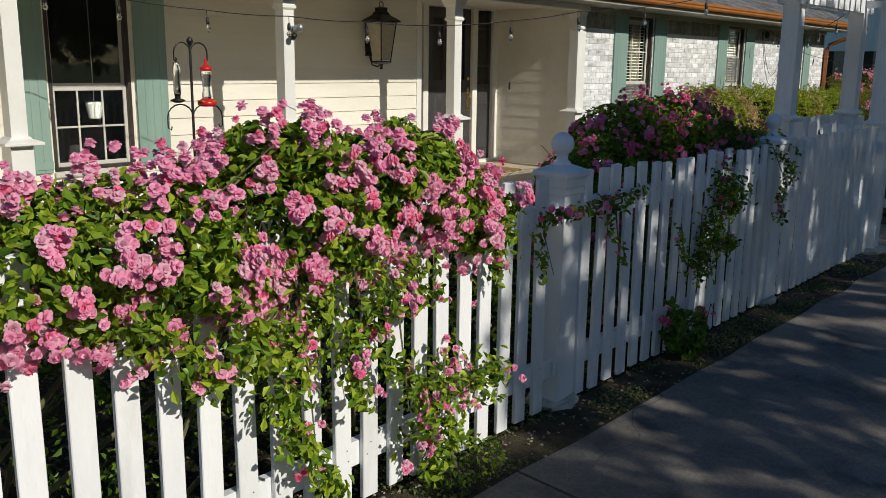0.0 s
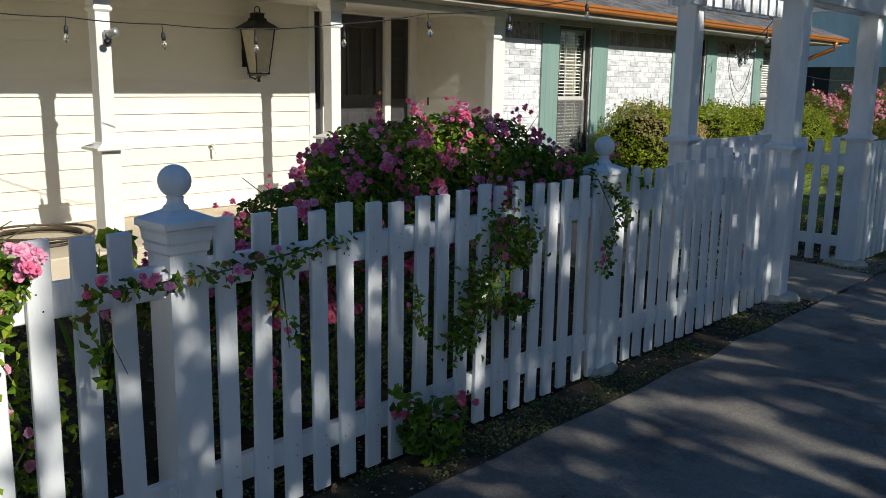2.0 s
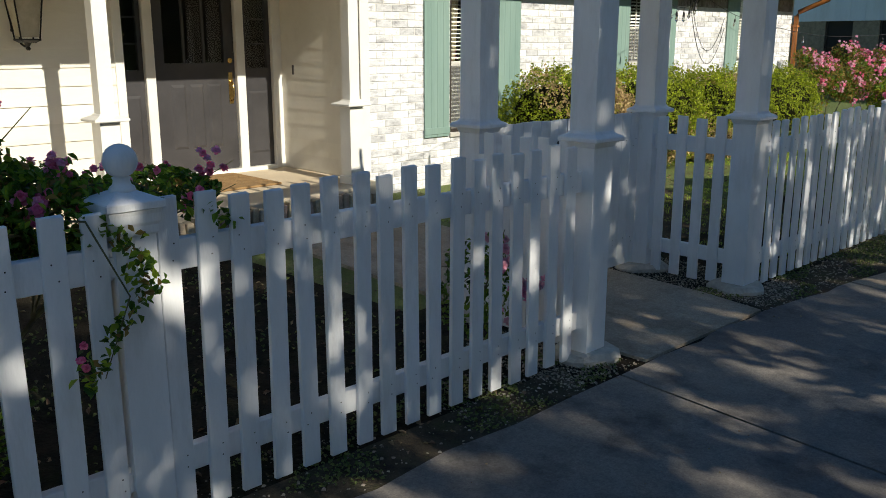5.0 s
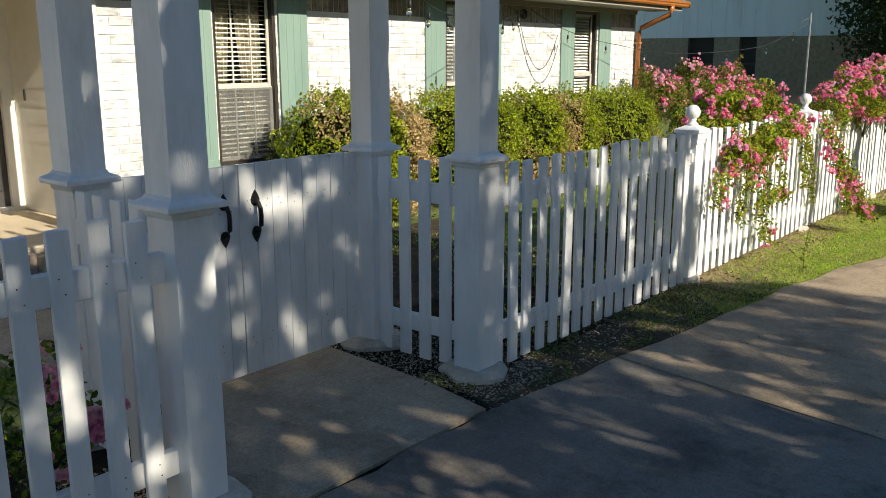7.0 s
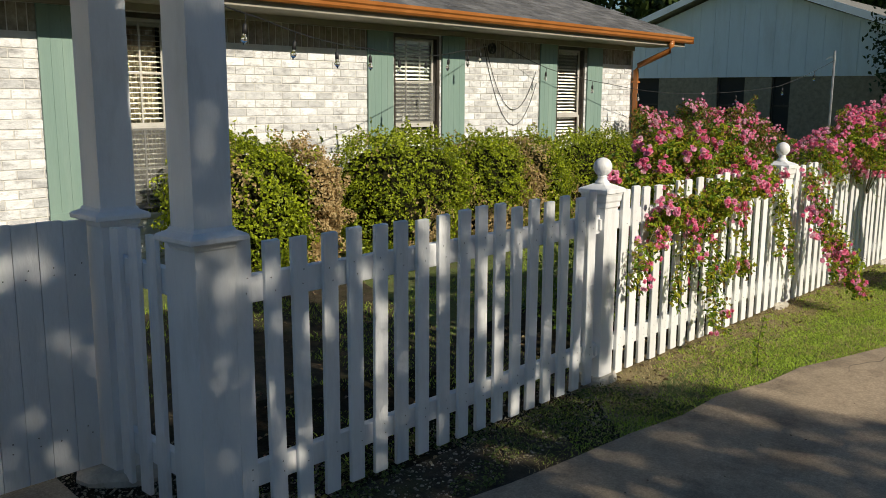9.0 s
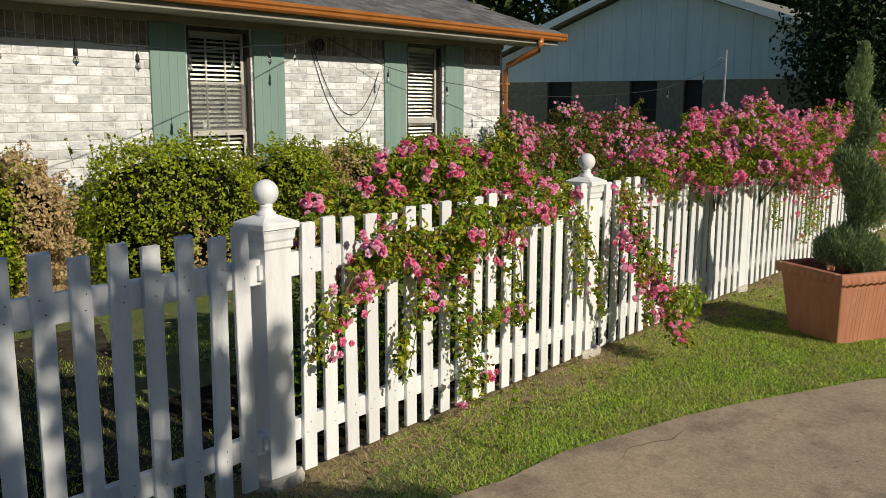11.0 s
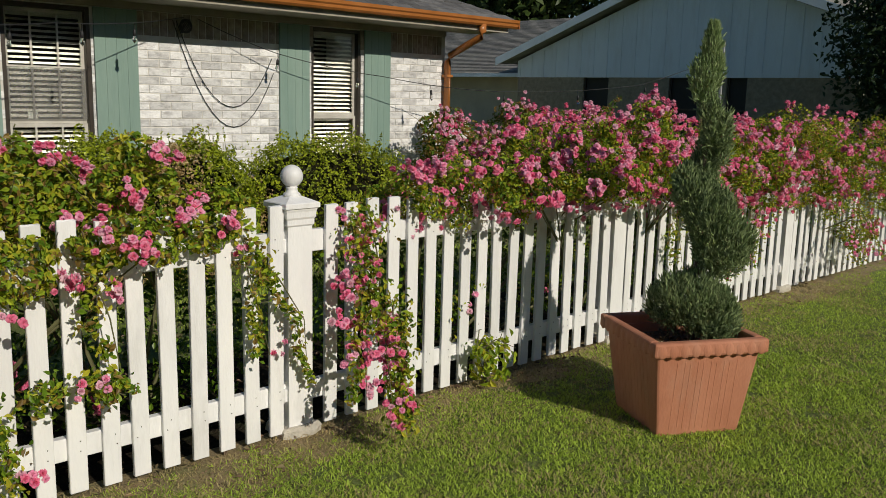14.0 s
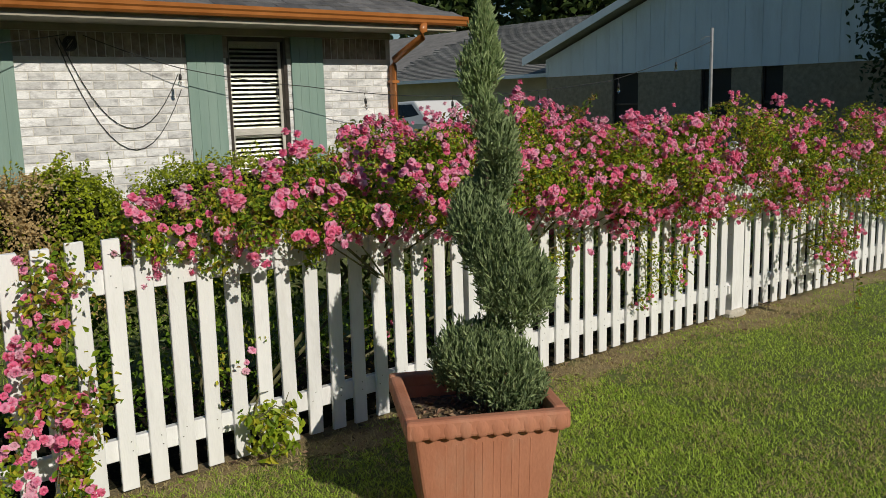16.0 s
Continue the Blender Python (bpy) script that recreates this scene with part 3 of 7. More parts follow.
low = scatter(10000, -5.9, -2.2, -0.5, 7.7, -0.005, lambda x, y: noise.noise((x * 2.3, y * 2.3, 6)) + 0.4 * noise.noise((x * 9, y * 9, 1)) > 0.02)
low = low + np.array([[0, 0, 1.0]]) * 0.05 * rng.random((len(low), 1)) ** 2
tagged(part("ground_cover", leaf_mesh("ground_cover", low, rng.normal(size=low.shape) * 0.6 + np.array([[0, 0, 1.0]]), (0.012, 0.035), M["weed"], rng, 0.7), None), "low dim weeds scattered over the planting bed", "weeds", kind="stuff")
side_bits = np.concatenate([scatter(4200, -3.0, -1.82, 9.38, 10.0, -0.008), scatter(2000, -2.6, -1.84, 7.55, 7.95, -0.008)])
tagged(part("gravel", pebble_mesh("gravel", side_bits, (0.002, 0.009), M["gravel"]), None), "loose gravel round the arbor posts", "gravel", kind="stuff")
peb = scatter(17000, -2.3, -1.70, -1, 12.1, -0.008, lambda x, y: not 8.12 < y < 9.28 and x < edge_x(y) + 0.05 - 0.12 * random.random() and random.random() < (0.22 if y < 7.0 else 0.8))
tagged(part("gravel", pebble_mesh("gravel", peb, (0.002, 0.0105), M["gravel"]), None), "loose gravel along the driveway edge", "gravel", kind="stuff")
thatch = scatter(13000, -2.05, 0.3, 11.2, 18, -0.008, lambda x, y: (x < edge_x(y) - 0.01 or y > 15.7) and random.random() < (1.0 if x < -1.5 else 0.35))
tagged(part("thatch", leaf_mesh("thatch", thatch, rng.normal(size=thatch.shape) * 0.5 + np.array([[0, 0, 1.0]]), (0.006, 0.02), M["litter"], rng, 0.35), None), "small dry brown scraps lying in the lawn", "leaves", kind="stuff")
lit = scatter(5200, -5.2, -1.75, -1, 20, -0.004, lambda x, y: x < edge_x(y) + 0.02 and not 7.95 < y < 9.75)
ln = rng.normal(size=lit.shape) * 0.35 + np.array([[0, 0, 1.0]])
tagged(part("leaf_litter", leaf_mesh("leaf_litter", lit, ln, (0.015, 0.045), M["litter"], rng), None), "dry brown fallen leaves on soil and lawn", "leaves", kind="stuff")


# ---- picket fence ----
FX = -2.11          # the fence line, middle of the posts
POST_Y = [0.80, 3.29, 5.69, 12.05, 14.465, 16.91, 19.34, 21.78, 24.2, 26.6, 29.0, 31.4]


def picket_mesh(h, seed):
    r = random.Random(seed)
    bm = boxes((-0.010, 0.010, -0.035, 0.035, 0.0, h), bevel=0.0025)
    for v in bm.verts:
        if v.co.z > h - 0.01:
            v.co.z += (v.co.y / 0.035) * 0.004 * r.uniform(-1, 1)
        v.co.x += r.uniform(-0.0008, 0.0008)
    for z in (0.845 + r.uniform(-0.01, 0.01), 0.90 + r.uniform(-0.01, 0.01), 0.165, 0.205):
        y = r.uniform(-0.018, 0.018)
        ring = [bm.verts.new((0.0112, y + 0.0028 * math.cos(a), z + 0.0028 * math.sin(a))) for a in [k * math.pi / 3 for k in range(6)]]
        bm.faces.new(ring).material_index = 1
    return finish("picket", bm, [M["fence"], M["iron"]])


PICKETS = [picket_mesh(1.04 + 0.006 * i, i) for i in range(-2, 3)]


def fence_panel(y0, y1, first=None, n=None, axis="y", at=FX, step=0.128):
    """A panel of pickets on two rails between two posts."""
    f = thing("picket_fence", (0, 0, 0), "white-painted wooden picket fence section, paint slightly worn", "fence", "picket fence sections")
    first = y0 + 0.035 if first is None else first
    n = n or int((y1 - 0.03 - first) / step) + 1
    for k in range(n):
        o = new("picket", random.choice(PICKETS))
        o.parent = f
        y = first + step * k + random.uniform(-0.004, 0.004)
        lift = random.uniform(0.0, 0.012)
        o.matrix_basis = pose(at + 0.045, y, lift, random.uniform(-0.7, 0.7), random.uniform(-0.3, 0.3)) if axis == "y" else pose(y, at - 0.045, lift, 0, 0, 90)
    for nm, z0, z1 in (("top_rail", 0.825, 0.925), ("bottom_rail", 0.135, 0.225)):
        sag = random.uniform(-0.006, 0.006)
        row = (at - 0.004, at + 0.034, y0 - 0.012, y1 + 0.012, z0 + sag, z1 + sag) if axis == "y" else (y0 - 0.01, y1 + 0.01, at - 0.034, at + 0.004, z0, z1)
        part(nm, boxes(row, bevel=0.003), M["fence"], f)
    return f


def fence_post(x, y):
    p = thing("fence_post", (x, y, 0), "square white fence post with moulded cap and ball finial", "fence post", "fence posts")
    part("shaft", square_lathe(bmesh.new(), [(0.064, -0.02), (0.064, 0.985), (0.06, 0.988)]), M["fence"], p)
    part("cap_moulding", square_lathe(bmesh.new(), [(0.066, 0.955), (0.071, 0.962), (0.071, 0.985), (0.076, 0.995), (0.078, 1.02), (0.081, 1.03), (0.081, 1.034)]), M["fence"], p)
    part("cap", square_lathe(bmesh.new(), [(0.085, 1.034), (0.09, 1.037), (0.09, 1.056), (0.087, 1.06), (0.03, 1.086)]), M["fence"], p)
    prof = [(0.036, 1.078), (0.040, 1.086), (0.036, 1.096), (0.027, 1.103), (0.024, 1.116), (0.028, 1.124)]
    for i in range(11):
        a = -1.15 + (1.15 + math.pi / 2) * i / 10
        prof.append((max(0.002, 0.0505 * math.cos(a)), 1.172 + 0.0505 * math.sin(a)))
    part("ball_finial", lathe(bmesh.new(), prof, 24), M["fence"], p, smooth=True)
    r = random.Random(round(y * 100))
    bm = bmesh.new()
    rings = []
    for z, s in ((-0.04, 1.0), (0.018, 0.97), (0.034, 0.86)):
        ring = []
        for a in [2 * math.pi * k / 14 for k in range(14)]:
            d = 0.105 * s / max(abs(math.cos(a)), abs(math.sin(a))) ** 0.75
            ring.append(bm.verts.new((d * math.cos(a) * r.uniform(0.88, 1.14), d * math.sin(a) * r.uniform(0.88, 1.14), z - 0.006 + (r.uniform(-0.006, 0.008) if z > 0 else 0))))
        rings.append(ring)
    for a, b in zip(rings, rings[1:]):
        for k in range(14):
            bm.faces.new((a[k], a[(k + 1) % 14], b[(k + 1) % 14], b[k]))
    bm.faces.new(rings[-1])
    part("footing", bm, M["footing"], p, "rough concrete footing")
    # small steel brackets where the rails meet the post
    for z in (0.87, 0.18):
        part("bracket", boxes((0.015, 0.05, -0.082, -0.064, z - 0.03, z + 0.03), bevel=0.002), M["fence"], p)
    return p


for y in POST_Y:
    fence_post(FX, y)
FIRST = {0.80: 0.945, 3.29: 3.432, 12.05: 12.20, 14.465: 14.64}
for a, b in zip(POST_Y, POST_Y[1:]):
    if a < 5.6 or a > 12:
        fence_panel(a + 0.065, b - 0.065, FIRST.get(a, a + 0.13), step=0.1262)
fence_panel(5.69 + 0.065, 7.888, 5.796, step=0.1247)
fence_panel(9.694, 12.05 - 0.065, 9.737, step=0.1272)
fence_panel(-1.5, 0.80 - 0.095)


# ---- arbor and gate ----
ARB = [(-2.085, 7.962), (-2.12, 9.62), (-2.915, 8.07), (-2.85, 9.66)]
arbor = thing("garden_arbor", (0, 0, 0), "white-painted square-post garden arbor over the gate", "arbor")
for x, y in ARB:
    bm = square_lathe(bmesh.new(), [(0.074, -0.02), (0.074, 1.03), (0.08, 1.037), (0.084, 1.05), (0.087, 1.058)], (x, y, 0))
    lower = part("post_base", bm, M["fence"], arbor)
    part("post_cap", square_lathe(bmesh.new(), [(0.108, 1.058), (0.112, 1.062), (0.112, 1.076), (0.107, 1.082), (0.082, 1.094), (0.076, 1.106)], (x, y, 0)), M["fence"], lower)
    part("post", square_lathe(bmesh.new(), [(0.0725, 1.094), (0.0725, 2.10)], (x, y, 0)), M["fence"], arbor)
    bm = bmesh.new()
    rings = []
    wob = [random.uniform(0.85, 1.18) for k in range(14)]
    for zz, sc in ((-0.05, 1.0), (0.01, 1.0), (0.035, 0.86)):
        rings.append([bm.verts.new((x + 0.165 * sc * wob[k] * math.cos(2 * math.pi * k / 14), y + 0.165 * sc * wob[k] * math.sin(2 * math.pi * k / 14), zz + random.uniform(-0.006, 0.006))) for k in range(14)])
    for r0, r1 in zip(rings, rings[1:]):
        for k in range(14):
            bm.faces.new((r0[k], r0[(k + 1) % 14], r1[(k + 1) % 14], r1[k]))
    bm.faces.new(rings[-1])
    part("footing", bm, M["footing"], arbor, "rough concrete footing")
for x, ya, yb in ((-2.10, 7.70, 9.88), (-2.88, 7.82, 9.91)):
    part("beam", boxes((x - 0.10, x - 0.06, ya, yb, 2.05, 2.19), (x + 0.06, x + 0.10, ya, yb, 2.05, 2.19), bevel=0.004), M["fence"], arbor)
for k in range(13):
    y = 7.80 + k * 0.165
    part("top_slat", boxes((-3.16, -1.86, y - 0.018, y + 0.018, 2.19, 2.27), bevel=0.004), M["fence"], arbor)
for y in (8.01, 9.64):
    part("side_rail", boxes((-2.86, -2.15, y - 0.02, y + 0.02, 2.10, 2.17), bevel=0.004), M["fence"], arbor)
# short picket infills at the sides of the arbor
fence_panel(-2.776, -2.194, -2.71, 4, "x", 9.655, 0.135)
fence_panel(-2.84, -2.16, -2.755, 5, "x", 8.03, 0.125)

for y0, y1, hx in ((8.15, 8.803, 8.715), (8.808, 9.575, 8.895)):
    g = thing("garden_gate", (0, 0, 0), "closed white board gate leaf with black pull handle", "gate", "gate leaves")
    n = 8
    w = (y1 - y0) / n
    for i in range(n):
        dz = random.uniform(-0.004, 0.004)
        bm = boxes((-2.895, -2.875, y0 + w * i + 0.0012, y0 + w * (i + 1) - 0.0012, 0.045, 1.06 + dz), bevel=0.0012)
        for zz in (0.85 + 2 * dz, 0.885 - dz, 0.19, 0.225 + dz):
            yy = y0 + w * (i + random.uniform(0.3, 0.7))
            bm.faces.new([bm.verts.new((-2.8742, yy + 0.003 * math.cos(a), zz + 0.003 * math.sin(a))) for a in [k2 * math.pi / 3 for k2 in range(6)]]).material_index = 1
        part("board", finish("board", bm, [M["fence"], M["iron"]]), None, g)
    part("rail", boxes((-2.935, -2.896, y0 + 0.01, y1 - 0.01, 0.82, 0.91), bevel=0.003), M["fence"], g)
    part("rail", boxes((-2.935, -2.896, y0 + 0.01, y1 - 0.01, 0.16, 0.25), bevel=0.003), M["fence"], g)
    bm = bmesh.new()
    tube(bm, [(-2.872, hx, 0.885), (-2.85, hx, 0.875), (-2.835, hx, 0.85), (-2.832, hx, 0.81), (-2.835, hx, 0.77), (-2.85, hx, 0.745), (-2.872, hx, 0.735)], 0.011, 0.011, 8)
    h = part("pull_handle", bm, M["iron"], g, "black iron pull handle")
    for z in (0.885, 0.735):
        bm, sg = bmesh.new(), 1 if z > 0.8 else -1
        out = [(0.0, 0.05), (0.016, 0.026), (0.025, 0.004), (0.02, -0.016), (0.008, -0.026), (-0.008, -0.026), (-0.02, -0.016), (-0.025, 0.004), (-0.016, 0.026)]
        fa = [bm.verts.new((-2.869, hx + a, z + sg * b)) for a, b in out]
        fb = [bm.verts.new((-2.8755, hx + a, z + sg * b)) for a, b in out]
        bm.faces.new(fa)
        for q in range(9):
            bm.faces.new((fa[q], fb[q], fb[(q + 1) % 9], fa[(q + 1) % 9]))
        bmesh.ops.recalc_face_normals(bm, faces=bm.faces[:])
        part("escutcheon", bm, M["iron"], h)


# ---- house ----
WX = -6.37          # brick front
SX = -7.46          # siding front
DX = -7.76          # door front
BY0, BY1 = 10.15, 19.44
OPEN = [(11.27, 12.0, 0.55, 2.20), (14.60, 15.31, 0.55, 2.20), (17.56, 18.20, 0.75, 2.20)]   # y0, y1, z0, z1


def wall_pieces(x0, x1, y0, y1, z0, z1, holes):
    """Boxes of a wall along y with rectangular openings."""
    rows = []
    ys = y0
    for a, b, c, d in sorted(holes):
        rows.append((x0, x1, ys, a, z0, z1))
        if c > z0:
            rows.append((x0, x1, a, b, z0, c))
        if d < z1:
            rows.append((x0, x1, a, b, d, z1))
        ys = b
    rows.append((x0, x1, ys, y1, z0, z1))
    return rows


wall_brick = tagged(part("wall_brick", boxes(*wall_pieces(WX - 0.16, WX - 0.006, BY0, BY1, -0.1, 2.5, OPEN)), M["mortar"]),
                    "whitewashed brick house front with pale mortar", "brick wall", kind="structure")
tagged(part("wall_gable", boxes((-13.5, WX - 0.16, BY1 - 0.15, BY1 - 0.004, -0.1, 2.5)), M["mortar"]), "brick end wall of the house", "brick wall", kind="structure")
tagged(part("wall_back", boxes((-13.7, -13.5, -4, BY1, -0.1, 2.5)), M["mortar"]), "rear wall of the house", "wall", kind="structure")
# added room shell, coloured dark so the windows look into shade
tagged(part("wall_inner", boxes((-8.6, -8.5, -4, BY1 - 0.15, 0, 2.45), (-8.5, -6.53, 10.16, 10.22, 0, 2.45), (-8.5, -7.62, 8.0, 8.1, 0, 2.45)), M["dark"]), "added inner wall coloured dark for the unlit room behind the windows", "wall", kind="structure")
tagged(part("ceiling", boxes((-13.5, -6.53, -4, BY1 - 0.15, 2.46, 2.5)), M["dark"]), "added ceiling coloured dark for the unlit room behind the windows", "ceiling", kind="structure")

WIN0 = (3.53, 4.29, 0.55, 2.2)
wall_siding = tagged(part("wall_siding", boxes(*wall_pieces(SX - 0.16, SX - 0.012, -4, 8.16, 0.1, 2.5, [WIN0])), M["siding"]), "cream painted lap siding porch wall", "siding wall", kind="structure")


def lap_board(y0, y1, z, x=SX, h=0.16, foot=0.006):
    """One lap siding board with its foot standing proud."""
    bm = bmesh.new()
    pr = [(x - 0.012, z), (x + foot, z), (x + foot, z + 0.006), (x - foot - 0.002, z + h), (x - 0.012, z + h)]
    a = [bm.verts.new((px, y0, pz)) for px, pz in pr]
    b = [bm.verts.new((px, y1, pz)) for px, pz in pr]
    for i in range(5):
        j = (i + 1) % 5
        bm.faces.new((a[i], b[i], b[j], a[j]))
    bm.faces.new(list(reversed(a)))
    bm.faces.new(b)
    return bm


z = 0.17
while z < 2.3:
    for y0, y1 in ((-4, 3.50), (4.32, 8.13)):
        part("siding_board", lap_board(y0, y1, z), M["siding"], wall_siding)
    z += 0.16
# siding on the return wall beside the door
side = tagged(part("wall_return", boxes((DX - 0.1, WX - 0.17, 10.062, 10.15, 0.1, 2.5)), M["siding"]), "cream lap siding return wall beside the door", "siding wall", kind="structure")
z = 0.17
while z < 2.3:
    bm = lap_board(-(WX - 0.10), -(DX - 0.05), z, 0, foot=0.0004)
    ob = part("siding_board", bm, M["siding"], side)
    ob.matrix_basis = Matrix(((0, -1, 0, 0), (-1, 0, 0, 10.05), (0, 0, 1, 0), (0, 0, 0, 1)))
    z += 0.16

# porch posts
for y in (0.35, 2.75, 5.15, 7.46, 9.88):
    p = thing("porch_post", (-6.32, y, 0.16), "cream square porch post with capped pedestal", "porch post", "porch posts")
    lower = part("pedestal", square_lathe(bmesh.new(), [(0.09, 0.0), (0.09, 0.07), (0.078, 0.08), (0.078, 0.74), (0.085, 0.75)]), M["trim"], p)
    part("pedestal_cap", square_lathe(bmesh.new(), [(0.132, 0.75), (0.137, 0.755), (0.137, 0.770), (0.13, 0.775), (0.078, 0.795), (0.066, 0.81)]), M["trim"], lower)
    part("shaft", square_lathe(bmesh.new(), [(0.058, 0.78), (0.058, 1.83)]), M["trim"], p)
    part("capital", square_lathe(bmesh.new(), [(0.062, 1.80), (0.075, 1.815), (0.075, 1.835), (0.066, 1.84), (0.066, 1.95), (0.08, 1.965), (0.095, 2.0), (0.095, 2.04)]), M["trim"], p)
tagged(part("porch_beam", boxes((-6.44, -6.20, -4, 10.0, 2.20, 2.30), bevel=0.004), M["trim"]), "cream beam over the porch posts", "beam", kind="structure")
tagged(part("porch_ceiling", boxes((-7.75, -6.44, -4, 10.05, 2.26, 2.30)), M["trim"]), "cream boarded porch ceiling", "ceiling", kind="structure")

# soffit, fascia, gutter, downpipe
EX = -5.80
tagged(part("soffit", boxes((WX, EX - 0.03, 10.0, 19.9, 2.27, 2.29), (-6.20, EX - 0.03, -4, 10.0, 2.27, 2.29), bevel=0), M["soffit"]), "painted soffit under the eave", "soffit", kind="structure")
tagged(part("frieze_board", boxes((WX, WX + 0.02, 10.15, 19.44, 2.21, 2.27), bevel=0.003), M["soffit"]), "painted frieze board under the soffit", "trim", kind="structure")
tagged(part("fascia", boxes((EX - 0.03, EX - 0.008, -4, 19.9, 2.265, 2.42)), M["soffit"]), "painted fascia board", "fascia", kind="structure")
gut = thing("gutter", (0, 0, 0), "copper-brown rain gutter with downpipe at the corner", "gutter")
bm = bmesh.new()
prof = [(EX - 0.008, 2.40), (EX - 0.008, 2.315), (EX + 0.055, 2.315), (EX + 0.075, 2.335), (EX + 0.08, 2.36), (EX + 0.095, 2.375), (EX + 0.1, 2.405), (EX + 0.088, 2.405), (EX + 0.085, 2.38), (EX + 0.0, 2.33), (EX - 0.002, 2.40)]
a = [bm.verts.new((x, -4, z)) for x, z in prof]
b = [bm.verts.new((x, 19.98, z)) for x, z in prof]
for i in range(len(prof)):
    j = (i + 1) % len(prof)
    bm.faces.new((a[i], a[j], b[j], b[i]))
bm.faces.new(a)
bm.faces.new(list(reversed(b)))
bmesh.ops.recalc_face_normals(bm, faces=bm.faces[:])
part("trough", bm, M["gutter"], gut)
part("end_cap", boxes((EX - 0.008, EX + 0.09, 19.98, 19.99, 2.31, 2.408)), M["gutter"], gut)
bm = bmesh.new()
tube(bm, [(EX + 0.04, 19.43, 2.33), (EX + 0.04, 19.43, 2.25), (EX + 0.01, 19.43, 2.19), (-6.12, 19.43, 2.06), (-6.27, 19.43, 2.0), (-6.31, 19.43, 1.93), (-6.31, 19.43, 0.1)], 0.04, 0.04, 10)
part("downpipe", bm, M["gutter"], gut, smooth=True)
for z in (1.75, 0.9):
    part("strap", boxes((-6.36, -6.265, 19.385, 19.475, z, z + 0.03), bevel=0.002), M["gutter"], gut)

# roof: two slopes with a hip at the far end
SL = 0.42
roof = tagged(thing("roof"), "grey asphalt shingle house roof", "roof", kind="structure")
bm = bmesh.new()
RZ = 2.415
ridge_x = -9.9
rz = RZ + (EX - ridge_x) * SL
v = [bm.verts.new(c) for c in ((EX + 0.03, -6, RZ), (EX + 0.03, 19.98, RZ), (ridge_x, 16.2, rz), (ridge_x, -6, rz), (-14.0, 19.98, RZ), (-14.0, -6, RZ))]
bm.faces.new((v[0], v[1], v[2], v[3]))
bm.faces.new((v[1], v[4], v[2]))
bm.faces.new((v[4], v[5], v[3], v[2]))
bm.faces.new((v[0], v[3], v[5]))
bm.faces.new((v[5], v[4], v[1], v[0]))
bmesh.ops.recalc_face_normals(bm, faces=bm.faces[:])
part("roof_deck", bm, M["shingle"], roof)


